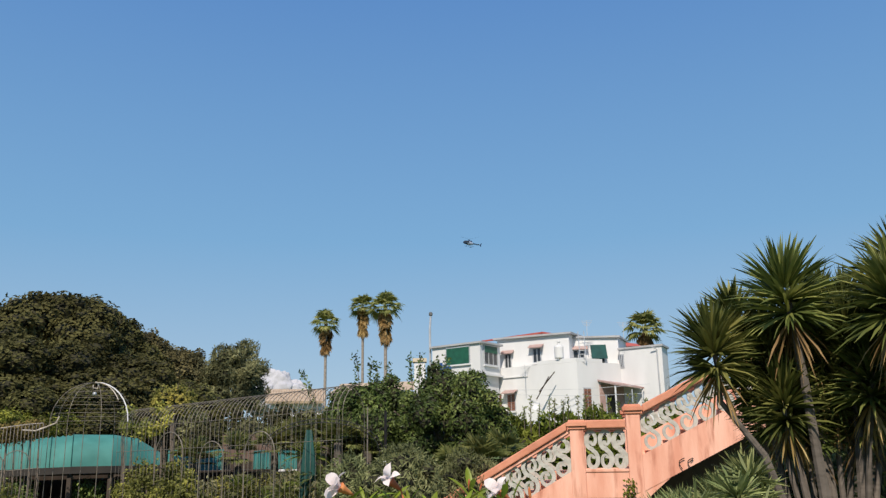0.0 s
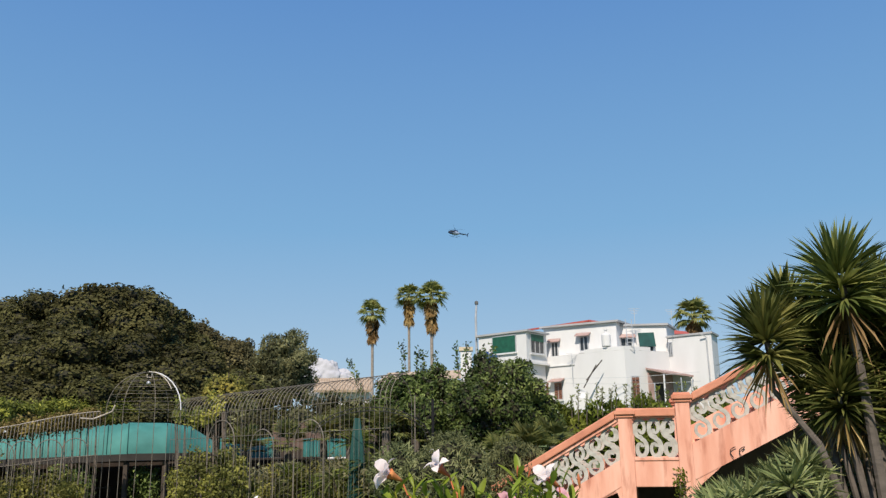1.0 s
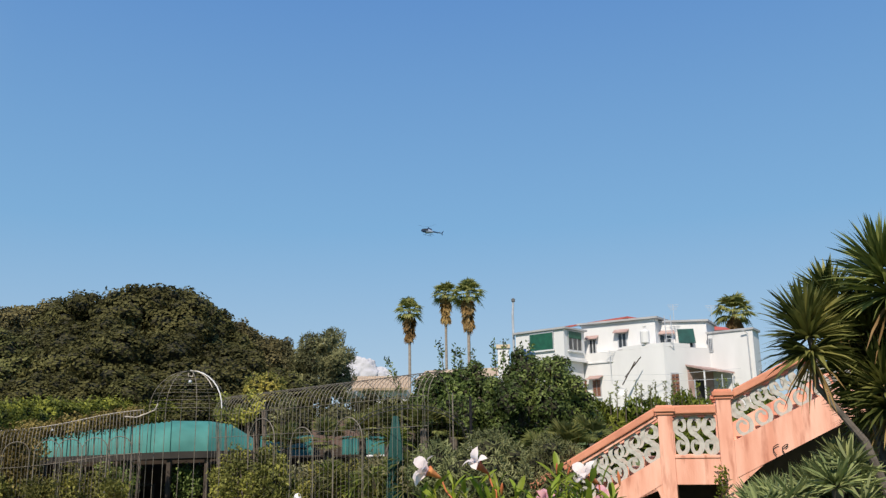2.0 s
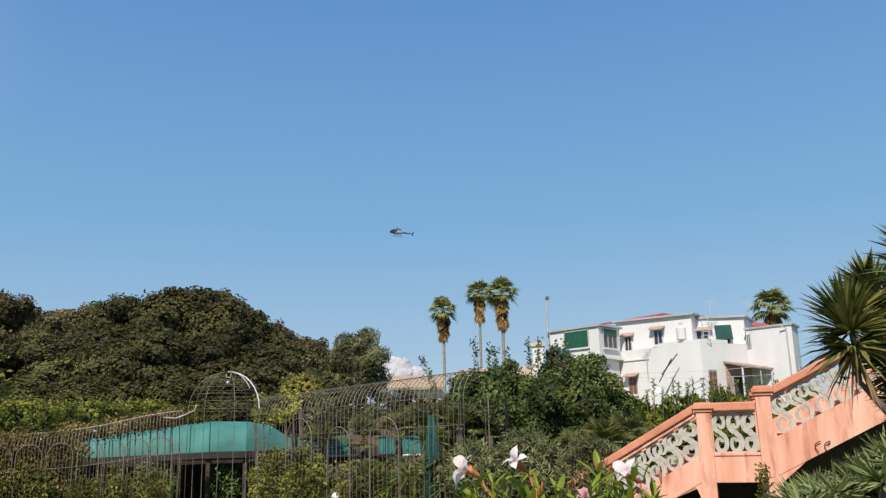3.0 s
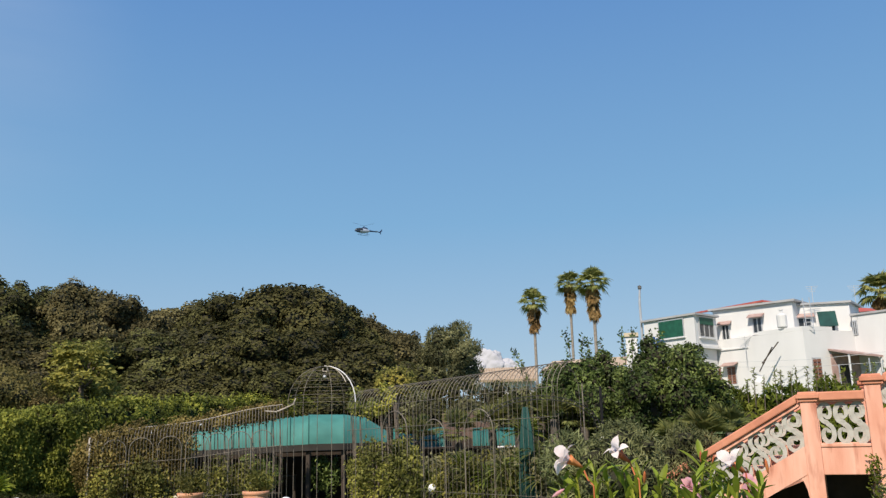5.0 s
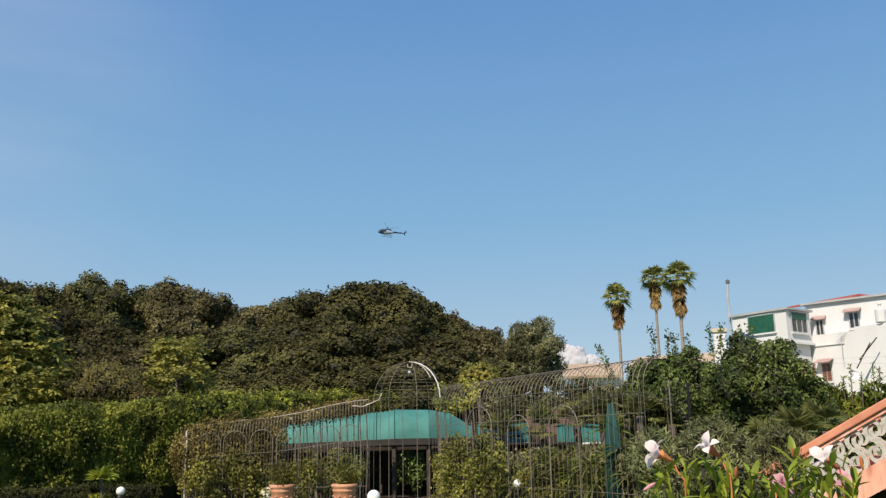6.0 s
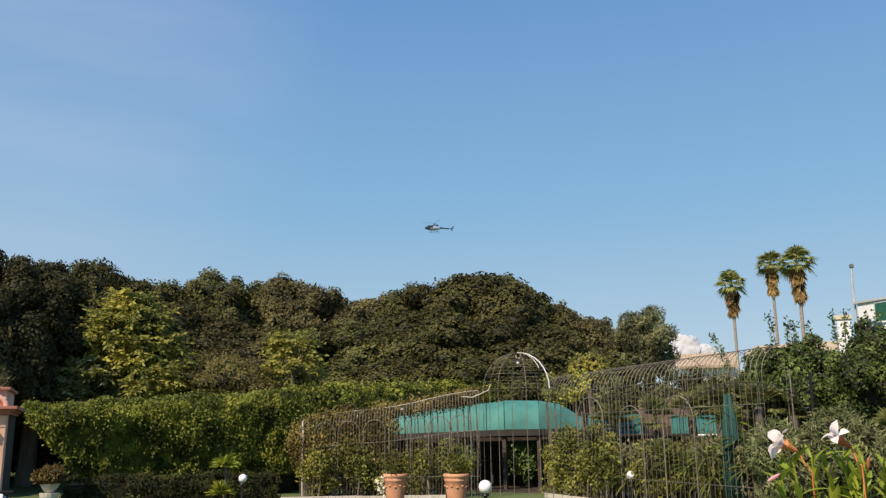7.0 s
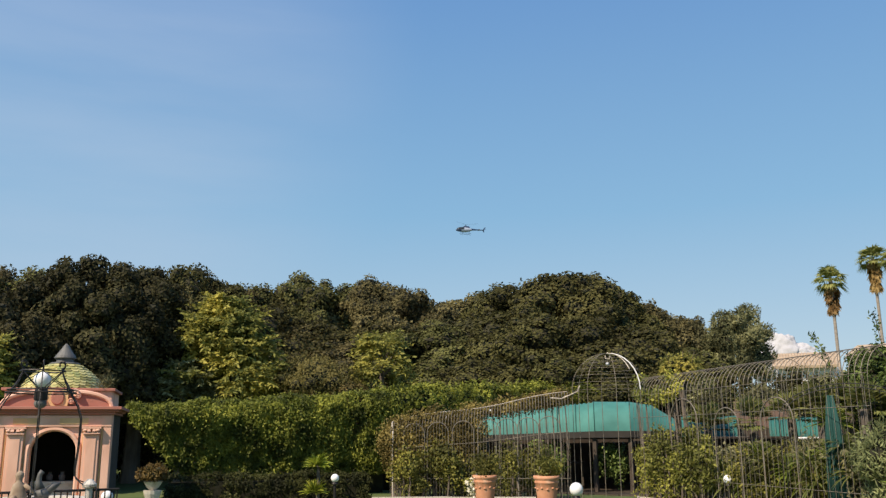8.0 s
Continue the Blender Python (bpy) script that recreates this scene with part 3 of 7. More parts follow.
# dark planting behind the pergola
for k, (az, el, d, hw) in enumerate(((17.0, 4.2, 31, 1.8), (14.4, 4.3, 32, 2.2), (11.8, 4.3, 33, 2.4), (9.2, 4.4, 33, 2.4), (6.4, 4.6, 32, 2.2), (3.5, 4.0, 32, 2.4), (13.0, 2.7, 29, 1.8), (9.8, 2.8, 29, 1.9), (16.0, 3.0, 29, 1.8))):
    round_tree("shrub", "dense green shrub behind the pergola", az, el, -2.0, hw, d, (OLIVE, OAK, OAK_DARK)[k % 3], 26, 3600, 0.16, 0.08, 0.3, seed=520 + k, group="shrubs behind the pergola", base=-0.9)


# ---- clipped hedge ----
def leaf_wall(name, label, az0, d0, az1, d1, z0, z1a, z1b, thick, material, count, ln, wd, seed, category="hedge", droop=0.6, ragged=0.12, slant=0.0):
    """A hedge between two places: a body coloured dark as shade and a coat of leaves on front, top and ends."""
    r_ = np.random.default_rng(seed)
    a, b = at(az0, d0), at(az1, d1)
    span = b - a
    lng = span.length
    ang = math.degrees(math.atan2(span.y, span.x))
    t = thing(name, label, category, (a.x, a.y, 0), ang)
    x0_ = 0.1 + slant * 0.7
    zb, yb = 0.0, thick * 0.45 if z0 > 0 else min(0.5, thick * 0.35)
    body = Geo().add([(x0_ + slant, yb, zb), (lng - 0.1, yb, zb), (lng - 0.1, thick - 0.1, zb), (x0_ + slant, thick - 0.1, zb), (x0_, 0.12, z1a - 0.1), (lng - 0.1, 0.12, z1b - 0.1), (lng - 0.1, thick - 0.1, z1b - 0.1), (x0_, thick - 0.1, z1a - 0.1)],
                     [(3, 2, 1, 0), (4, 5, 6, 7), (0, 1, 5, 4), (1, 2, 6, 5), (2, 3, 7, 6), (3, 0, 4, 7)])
    part("hedge_body", body, TWIG_SHADE, t, "twiggy inside coloured dark as shade")
    n1, n2 = int(count * 0.72), int(count * 0.28)
    # hanging shoots, each a tuft of leaves standing out from the face
    ns = n1 // 34
    sx, sh, so = r_.uniform(0, lng, ns), r_.uniform(0.04, 1.05, ns), r_.uniform(-0.16, 0.10, ns)
    which = r_.integers(0, ns, n1)
    fall = r_.uniform(0, 1, n1)
    x = sx[which] + r_.normal(0, 0.035, n1) + 0.05 * fall * np.sin(which * 1.7)
    zt = z1a + (z1b - z1a) * x / lng
    z = z0 + (zt - z0) * sh[which] - fall * min(0.42, (z1a - z0) * 0.3)
    z = np.maximum(z, z0 - 0.1)
    wob = 0.10 * np.sin(x * 2.3 + seed) + 0.08 * np.sin(z * 4 + x * 1.3) + 0.06 * np.sin(x * 6.1)
    pf = np.stack([x, wob * ragged * 8 - (0.26 if z0 > 0 else 0.05) + (so[which] * (1 if z0 > 0 else 0.4)) - 0.08 * np.sin(fall * 3.0) + r_.normal(0, 0.025, n1), z], 1)
    if z0 > 0:
        pf[:, 1] += 0.46 * np.clip(1 - (z - z0) / (zt - z0), 0, 1) ** 1.3
    x2 = r_.uniform(0, lng, n2)
    zt2 = z1a + (z1b - z1a) * x2 / lng + ragged * np.sin(x2 * 3.1 + seed) * 0.6 + ragged * 0.5 * np.sin(x2 * 8.3) + np.abs(r_.normal(0, ragged, n2))
    pt = np.stack([x2, r_.uniform(0, thick, n2), zt2], 1)
    keep = pf[:, 0] > slant * (zt - pf[:, 2]) / max(z1a - z0, 0.1) + r_.normal(0, 0.08, n1)
    pf = pf[keep]
    n1 = len(pf)
    pos = np.concatenate([pf, pt])
    nrm = np.concatenate([np.tile([0, -1, 0.35], (n1, 1)), np.tile([0, -0.35, 1], (n2, 1))])
    v, f = leaf_arrays(r_, pos, nrm, ln, wd, 0.6, droop)
    part("foliage", array_mesh("foliage", v, f, material), None, t)
    return t


# trunk gap below is backed by the hedge body, coloured dark as shade
leaf_wall("hedge", "tall clipped evergreen hedge with hanging shoots", 53.9, 21.5, 36.9, 22.5, 0.66, 2.12, 2.52, 1.3, HEDGE, 90000, 0.078, 0.036, 21, slant=1.2, ragged=0.06)
leaf_wall("hedge", "tall clipped evergreen hedge running behind the pergola", 36.9, 23.3, 19.0, 31.0, 0.6, 2.58, 3.0, 1.3, HEDGE, 46000, 0.11, 0.05, 22, ragged=0.12)
leaf_wall("low_hedge", "low dark clipped hedge at the lawn's edge", 51.5, 20.2, 38.4, 20.6, 0.0, 0.58, 0.56, 0.55, DARKHEDGE, 9000, 0.07, 0.04, 23, ragged=0.05)
r_ = np.random.default_rng(24)
for az, el, d, rx in ((56.6, 10.9, 27.0, 2.5), (60.8, 8.7, 26.2, 2.2), (53.4, 10.5, 28.5, 1.9)):
    p = at(az, d)
    b = hill(p.x, p.y)
    h = up(el, d) - b
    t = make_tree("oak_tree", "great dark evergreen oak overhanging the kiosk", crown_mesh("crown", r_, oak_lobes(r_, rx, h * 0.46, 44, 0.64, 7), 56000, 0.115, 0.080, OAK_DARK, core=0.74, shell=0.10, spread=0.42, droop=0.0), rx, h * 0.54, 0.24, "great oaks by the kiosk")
    t.matrix_basis = pose(p.x, p.y, b)
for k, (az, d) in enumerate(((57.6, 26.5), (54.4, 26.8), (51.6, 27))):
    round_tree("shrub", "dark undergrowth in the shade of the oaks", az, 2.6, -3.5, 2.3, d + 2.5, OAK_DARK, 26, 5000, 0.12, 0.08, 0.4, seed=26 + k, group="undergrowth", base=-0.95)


# ---- white house on the slope ----
house = thing("house", "white rendered flat-roofed house with green blinds and awnings", "house")
HB = 2.6


def foot(*corners):
    return [at(a, d) for a, d in corners]


def volume(name, corners, z0, z1, material=WHITE, slab=0.12, over=0.25, roof=GREYROOF, rname="roof"):
    f = foot(*corners)
    part(name, Geo().prism(f, z0, z1), material, house)
    c = sum(f, Vector()) / len(f)
    g = [p + (p - c).normalized() * over for p in f]
    part(rname, Geo().prism(g, z1 + 0.004, z1 + slab), roof, house)
    return f


def on_face(p0, p1, s0, s1, z0, z1, out0, out1):
    """Block on a wall that runs from p0 to p1 (its outer side to the right of that way)."""
    d = (p1 - p0)
    n = Vector((d.y, -d.x, 0)).normalized()
    a, b = p0 + d * s0, p0 + d * s1
    return Geo().prism([a + n * out1, b + n * out1, b + n * out0, a + n * out0], z0, z1)


def window(p0, p1, s0, s1, z0, z1, blind=None, awning=None, shutter=None, bars=1, sill=True):
    w = part("window", on_face(p0, p1, s0, s1, z0, z1, -0.02, 0.012), GLASS, house)
    L = (p1 - p0).length
    e = 0.06 / L
    fr = on_face(p0, p1, s0, s0 + e, z0, z1, 0, 0.05)
    for a, b, c, d in ((s1 - e, s1, z0, z1), (s0 + e, s1 - e, z0, z0 + 0.06), (s0 + e, s1 - e, z1 - 0.06, z1)):
        q = on_face(p0, p1, a, b, c, d, 0, 0.05)
        fr.add(q.v, q.f)
    for k in range(bars):
        m = s0 + (s1 - s0) * (k + 1) / (bars + 1)
        q = on_face(p0, p1, m - e / 2, m + e / 2, z0 + 0.06, z1 - 0.06, 0, 0.045)
        fr.add(q.v, q.f)
    part("frame", fr, ALU, w)
    if blind:
        part("blind", on_face(p0, p1, s0 + e, s1 - e, z0 + (z1 - z0) * blind, z1 - 0.06, 0.015, 0.06), SHUTTER, w, "rolled green blind")
    if shutter:
        for k in range(2):
            a = s0 + (s1 - s0) * (0.06 + 0.48 * k)
            q = Geo()
            for j in range(7):
                zz = z0 + (z1 - z0) * (0.05 + j * 0.132)
                r = on_face(p0, p1, a, a + (s1 - s0) * 0.40, zz, zz + (z1 - z0) * 0.10, 0.02, 0.075)
                q.add(r.v, r.f)
            part("shutter", q, BROWNWOOD, w, "brown slatted shutter")
    if awning:
        d = (p1 - p0)
        n = Vector((d.y, -d.x, 0)).normalized()
        a, b = p0 + d * (s0 - e * 3), p0 + d * (s1 + e * 3)
        g_ = Geo().add([a + n * 0.02 + Vector((0, 0, z1 + 0.22)), b + n * 0.02 + Vector((0, 0, z1 + 0.22)), b + n * awning + Vector((0, 0, z1 + 0.02)), a + n * awning + Vector((0, 0, z1 + 0.02)),
                        a + n * 0.02 + Vector((0, 0, z1 + 0.16)), b + n * 0.02 + Vector((0, 0, z1 + 0.16)), b + n * awning + Vector((0, 0, z1 - 0.03)), a + n * awning + Vector((0, 0, z1 - 0.03))],
                       [(0, 3, 2, 1), (4, 5, 6, 7), (0, 1, 5, 4), (1, 2, 6, 5), (2, 3, 7, 6), (3, 0, 4, 7)])
        part("awning", g_, AWNING_TILE, w, "small sloping tiled canopy")
    if sill:
        part("sill", on_face(p0, p1, s0 - e, s1 + e, z0 - 0.08, z0, 0, 0.12), WHITE, w)
    return w


D = 52
# lower storey: long front and the return behind the terrace
low = volume("wall", ((-0.6, 55), (-3.5, 53.5), (-8.9, 50.5), (-11.9, 53), (-8, 60)), HB, up(5.95, D), over=0.0, slab=0.02, roof=WHITE, rname="terrace")
# upper storey, set back to the right of the bay
upm = volume("wall", ((-3.6, 54.0), (-8.45, 52.2), (-9.4, 55), (-6.0, 60)), up(5.95, D) + 0.02, up(7.85, 53), over=0.3)
part("roof", Geo().add([at(-2.4, 56, up(7.7, 56)), at(-6.7, 52.6, up(8.2, 52.6)), at(-9.0, 54, up(7.75, 54)), at(-6.2, 60, up(8.0, 60)),
                         at(-2.4, 56, up(7.6, 56)), at(-6.7, 52.6, up(8.08, 52.6)), at(-9.0, 54, up(7.65, 54)), at(-6.2, 60, up(7.9, 60))],
                        [(0, 1, 2, 3), (7, 6, 5, 4), (0, 4, 5, 1), (1, 5, 6, 2), (2, 6, 7, 3), (3, 7, 4, 0)]), REDROOF, house, "red edged sloping roof")
bay = volume("bay", ((0.85, 53.5), (-2.4, 51.2), (-3.75, 53.2), (-0.6, 56)), up(5.55, 51.2), up(7.55, 51.2), over=0.22)
part("wall", Geo().prism([p + (at(-1.6, 53.6) - p).normalized() * 0.12 for p in bay], HB, up(5.42, 51.2) - 0.004), WHITE, house)
part("bay_floor", Geo().prism([p + (p - at(-1.6, 53.6)).normalized() * 0.18 for p in bay], up(5.42, 51.2), up(5.55, 51.2) - 0.004), WHITE, house)
loft = volume("wall", ((-8.5, 53), (-11.7, 53.4), (-12.2, 56), (-9.2, 57)), up(5.95, D) + 0.02, up(7.62, 53.3), over=0.2)
annex = volume("annex", ((-11.75, 52.9), (-14.5, 51.8), (-14.85, 53.6), (-12.5, 55.5)), HB, up(6.95, 51.6), over=0.12)
# parapet of the terrace
part("parapet", on_face(low[1], low[2], 0.52, 0.985, up(5.95, D) + 0.02, up(6.2, D), -0.2, 0.0), WHITE, house)
part("parapet", on_face(low[2], low[3], 0.0, 0.55, up(5.95, D) + 0.02, up(6.2, D), -0.2, 0.0), WHITE, house)
part("string_course", on_face(low[1], low[2], 0.02, 0.4, up(5.25, D), up(5.33, D), 0.004, 0.07), WHITE, house)
window(bay[0], bay[1], 0.30, 0.80, up(6.15, D), up(7.35, D), blind=0.03)
window(bay[1], bay[2], 0.18, 0.85, up(6.05, D), up(7.40, D), blind=0.62, bars=2)
window(upm[0], upm[1], 0.10, 0.20, up(5.98, D), up(7.0, D), awning=0.3, sill=False)
window(upm[0], upm[1], 0.50, 0.62, up(6.22, D), up(7.25, D), awning=0.40)
window(loft[0], loft[1], 0.03, 0.30, up(6.1, D), up(7.05, D), awning=0.3, sill=False)
wl2 = window(loft[0], loft[1], 0.44, 0.72, up(6.0, D), up(7.25, D), sill=False)
lf, ln_ = loft[1] - loft[0], Vector(((loft[1] - loft[0]).y, -(loft[1] - loft[0]).x, 0)).normalized()
la, lb = loft[0] + lf * 0.42, loft[0] + lf * 0.74
part("drop_awning", Geo().add([la + ln_ * 0.03 + Vector((0, 0, up(7.35, D))), lb + ln_ * 0.03 + Vector((0, 0, up(7.35, D))), lb + ln_ * 0.62 + Vector((0, 0, up(6.35, D))), la + ln_ * 0.62 + Vector((0, 0, up(6.35, D))),
                               la + ln_ * 0.01 + Vector((0, 0, up(7.30, D))), lb + ln_ * 0.01 + Vector((0, 0, up(7.30, D))), lb + ln_ * 0.59 + Vector((0, 0, up(6.33, D))), la + ln_ * 0.59 + Vector((0, 0, up(6.33, D)))],
                              [(0, 3, 2, 1), (4, 5, 6, 7), (0, 1, 5, 4), (1, 2, 6, 5), (2, 3, 7, 6), (3, 0, 4, 7)]), CLOTH_DARK, wl2, "dark green drop awning")
window(low[1], low[2], 0.01, 0.06, up(3.05, D), up(4.2, D), shutter=True, sill=False)
window(low[1], low[2], 0.13, 0.235, up(3.0, D), up(4.2, D), shutter=True, awning=0.5)
window(annex[0], annex[1], 0.0, 0.10, up(5.7, D), up(6.6, D), sill=False)
window(low[2], low[3], 0.10, 0.26, up(2.6, D), up(4.3, D), shutter=True, sill=False)
window(annex[1], annex[2], 0.5, 0.8, up(3.6, D), up(4.4, D), sill=False)
# tiled porch roof with its posts
p0, p1 = low[2], low[3]
dv = (p1 - p0)
nv = Vector((dv.y, -dv.x, 0)).normalized()
pa, pb = p0 + dv * 0.42, p0 + dv * 1.05
za = up(4.85, D)
part("porch_recess", on_face(p0, p1, 0.45, 0.99, HB, za - 0.3, 0.004, 0.10), AWNING_TILE, house, "dusky plastered wall under the porch roof")
# solid slab whose dark colour stands for the shade inside the doorway
part("doorway", on_face(p0, p1, 0.58, 0.78, HB, za - 0.9, 0.105, 0.14), DARKROOM, house, "flat dark panel standing for a doorway's shaded inside")
part("porch_roof", Geo().add([pa + Vector((0, 0, za)), pb + Vector((0, 0, za - 0.15)), pb + nv * 1.5 + Vector((0, 0, za - 0.5)), pa + nv * 1.5 + Vector((0, 0, za - 0.35)),
                              pa + Vector((0, 0, za - 0.1)), pb + Vector((0, 0, za - 0.25)), pb + nv * 1.5 + Vector((0, 0, za - 0.6)), pa + nv * 1.5 + Vector((0, 0, za - 0.45))],
                             [(0, 3, 2, 1), (4, 5, 6, 7), (0, 1, 5, 4), (1, 2, 6, 5), (2, 3, 7, 6), (3, 0, 4, 7)]), AWNING_TILE, house, "sloping dull red porch roof")
for s in (0.44, 1.03):
    q = p0 + dv * s + nv * 1.4
    part("porch_post", Geo().tube([(q.x, q.y, HB), (q.x, q.y, za - 0.45)], 0.05, 6), WHITE, house)
# drainpipe, ladder, boiler, dish, clothes poles
q = annex[0] + (annex[1] - annex[0]) * 0.88 + Vector((0, -0.1, 0))
part("drainpipe", Geo().tube([(q.x - 0.35, q.y, up(6.9, D)), (q.x, q.y, up(6.7, D)), (q.x + 0.02, q.y, HB)], 0.04, 6), ALU, house)
q = at(-7.75, 51.2)
part("boiler", Geo().lathe((q.x, q.y, up(6.35, 51)), [(0.05, 0), (0.25, 0.03), (0.28, 0.08), (0.28, 0.72), (0.24, 0.8), (0.08, 0.84), (0.07, 1.0), (0.11, 1.02), (0.11, 1.08), (0.02, 1.1)], 12), WHITE, house, "white water boiler with a flue")
lad = Geo()
a, b = at(-9.15, 50.8), at(-9.55, 50.8)
for q in (a, b):
    lad.tube([(q.x, q.y, up(6.1, 51)), (q.x, q.y + 0.4, up(8.15, 51))], 0.025, 5)
for k in range(8):
    z = up(6.1, 51) + k * 0.22
    lad.tube([(a.x, a.y + 0.05 * k, z), (b.x, b.y + 0.05 * k, z)], 0.02, 4)
part("ladder", lad, ALU, house, "metal ladder to the roof")
for az, h0, h1 in ((-12.1, 7.5, 8.6), (-9.7, 7.8, 8.8), (-5.4, 4.2, 6.0)):
    ant = Geo()
    q = at(az, 52)
    ant.tube([(q.x, q.y, up(h0, 52)), (q.x, q.y, up(h1, 52))], 0.018, 4)
    for k in range(4):
        ant.tube([(q.x - 0.35 + 0.06 * k, q.y, up(h1, 52) - 0.1 * k), (q.x + 0.35 - 0.06 * k, q.y, up(h1, 52) - 0.1 * k)], 0.012, 4)
    part("antenna", ant, ALU, house)
q = at(-5.95, 50.6)
dish = Geo().lathe((0, 0, 0), [(0.02, -0.08), (0.16, -0.06), (0.32, 0.0), (0.34, 0.03), (0.3, 0.02), (0.14, -0.04), (0.02, -0.06)], 16)
dish.moved(pose(q.x, q.y, up(3.35, 50.6), 70, 0, 20))
part("satellite_dish", dish, WHITE, house, "round white satellite dish")
for k, (a0, e0, a1, e1) in enumerate(((-6.1, 3.7, -7.0, 5.2), (-6.3, 4.2, -7.4, 5.5))):
    a, b = at(a0, 50.7), at(a1, 50.5)
    part("leaning_pole", Geo().tube([(a.x, a.y, up(e0, 50.7)), (b.x, b.y, up(e1, 50.5))], 0.035, 5), DARKWOOD, house)
for e0, e1 in ((4.35, 4.5), (4.05, 3.9)):
    a, b = at(-4.8, 50.4), at(-13.6, 50.2)
    part("clothes_line", Geo().tube([(a.x, a.y, up(e0, 50.4)), ((a.x + b.x) / 2, (a.y + b.y) / 2, up((e0 + e1) / 2 - 0.12, 50)), (b.x, b.y, up(e1, 50.2))], 0.014, 4), ALU, house)
for k, (az, el) in enumerate(((-10.7, 3.3), (-12.4, 3.6), (-13.1, 3.4))):
    q = at(az, 50.1)
    part("yard_post", Geo().tube([(q.x, q.y, HB - 0.1), (q.x, q.y, up(el + 0.6, 50))], 0.035, 5), ALU, house)
fl = part("flue_pipe", Geo().tube([at(1.0, 53.8, HB), at(1.0, 53.8, up(8.6, 53.8)), at(0.93, 53.8, up(9.5, 53.8))], [0.08, 0.075, 0.06], 8), ALU, house, "tall thin metal flue pipe")
part("cowl", Geo().lathe(tuple(at(0.93, 53.8, up(9.45, 53.8))), [(0.08, 0), (0.12, 0.03), (0.12, 0.2), (0.03, 0.26)], 8), SLATE, fl)
q = at(0.3, 52.0)
towel = thing("hanging_laundry", "blue towels hanging under the window", "laundry", (q.x, q.y, up(5.55, 52)))
for k in range(3):
    part("towel", Geo().box((k * 0.26, 0, 0.3 - 0.1 * k), (0.24, 0.05, 0.7)), BLUECLOTH, towel)
q = at(-11.7, 49.0)
tarp = thing("tarpaulin", "crumpled bright blue tarpaulin in the yard", "tarpaulin", (q.x, q.y, HB))
part("sheet", Geo().lathe((0, 0, 0), [(0.9, 0), (0.95, 0.25), (0.7, 0.55), (0.4, 0.62), (0.05, 0.7)], 11, 1.0, 0.5), BLUECLOTH, tarp)

# ---- roofs further off ----
far = thing("distant_house", "low cream house with a terracotta tiled roof", "house")
f = foot((11.6, 60), (8.3, 60), (8.0, 68), (11.8, 68))
part("wall", Geo().prism(f, 2.6, up(3.7, 60)), WHITE, far)
rf = Geo()
e0, e1 = up(3.75, 59.5), up(4.55, 64)
for k in range(22):
    s0 = k / 22
    a0, a1 = at(11.9 - 3.8 * s0, 59.4, e0), at(11.9 - 3.8 * s0, 64, e1)
    rf.tube([a0, a1], 0.11, 6)
part("roof_tiles", rf, TILE, far, "rows of terracotta roof tiles")
part("roof", Geo().add([at(11.9, 59.5, e0 - 0.05), at(8.1, 59.5, e0 - 0.05), at(8.1, 64, e1 - 0.05), at(11.9, 64, e1 - 0.05)], [(0, 1, 2, 3)]), TILE, far)
far2 = thing("distant_house", "tan house behind the citrus tree", "house")
f = foot((7.4, 66), (0.6, 66), (0.6, 74), (7.6, 74))
part("wall", Geo().prism(f, 2.6, up(4.35, 66)), CREAM, far2)
part("roof", Geo().add([at(7.8, 65.5, up(4.3, 66)), at(0.2, 65.5, up(4.5, 66)), at(0.8, 71, up(5.1, 71)), at(7.0, 71, up(4.95, 71))], [(0, 1, 2, 3)]), TILE, far2)
part("chimney", Geo().prism(foot((2.1, 60), (1.35, 60), (1.35, 60.8), (2.1, 60.8)), 2.6, up(6.35, 60)), WHITE, far2, "pale chimney stack")
part("chimney_cap", Geo().prism(foot((2.2, 59.9), (1.25, 59.9), (1.25, 60.9), (2.2, 60.9)), up(6.35, 60) + 0.004, up(6.6, 60)), CREAM, far2)
far3 = thing("distant_house", "house with a red roof behind the white one", "house")
part("wall", Geo().prism(foot((-11.2, 62), (-13.0, 62), (-13.0, 66), (-11.2, 66)), 2.6, up(7.0, 62)), CREAM, far3)
part("roof", Geo().add([at(-10.8, 61.6, up(6.95, 62)), at(-13.2, 61.6, up(6.95, 62)), at(-12.9, 64, up(7.15, 64)), at(-11.6, 64, up(7.35, 64))], [(0, 1, 2, 3)]), REDROOF, far3)


# ---- tall fan palms ----
def fan_leaf(r_, g, root, way, size, droop, blades=11, stalk=0.5, open_=2.1):
    """A fan of pointed blades at the end of a stalk."""
    way = Vector(way).normalized()
    hub = Vector(root) + way * size * stalk
    side = way.cross(Vector((0, 0, 1)))
    side = side.normalized() if side.length > 0.01 else Vector((1, 0, 0))
    nrm = side.cross(way).normalized()
    g.add([Vector(root) - side * 0.02 * size, Vector(root) + side * 0.02 * size, hub + side * 0.012 * size, hub - side * 0.012 * size], [(0, 1, 2, 3)])
    for k in range(blades):
        a = (k / (blades - 1) - 0.5) * open_
        dr = (way * math.cos(a) + side * math.sin(a)).normalized()
        ln = size * r_.uniform(0.48, 0.64)
        tip = hub + dr * ln - Vector((0, 0, droop * ln * r_.uniform(0.6, 1.4)))
        mid = hub + dr * ln * 0.5 + nrm * 0.03 * size
        w = side * math.cos(a) - way * math.sin(a)
        wd = ln * 1.25 / blades
        g.add([hub, mid + w * wd, tip, mid - w * wd], [(0, 1, 2, 3)])


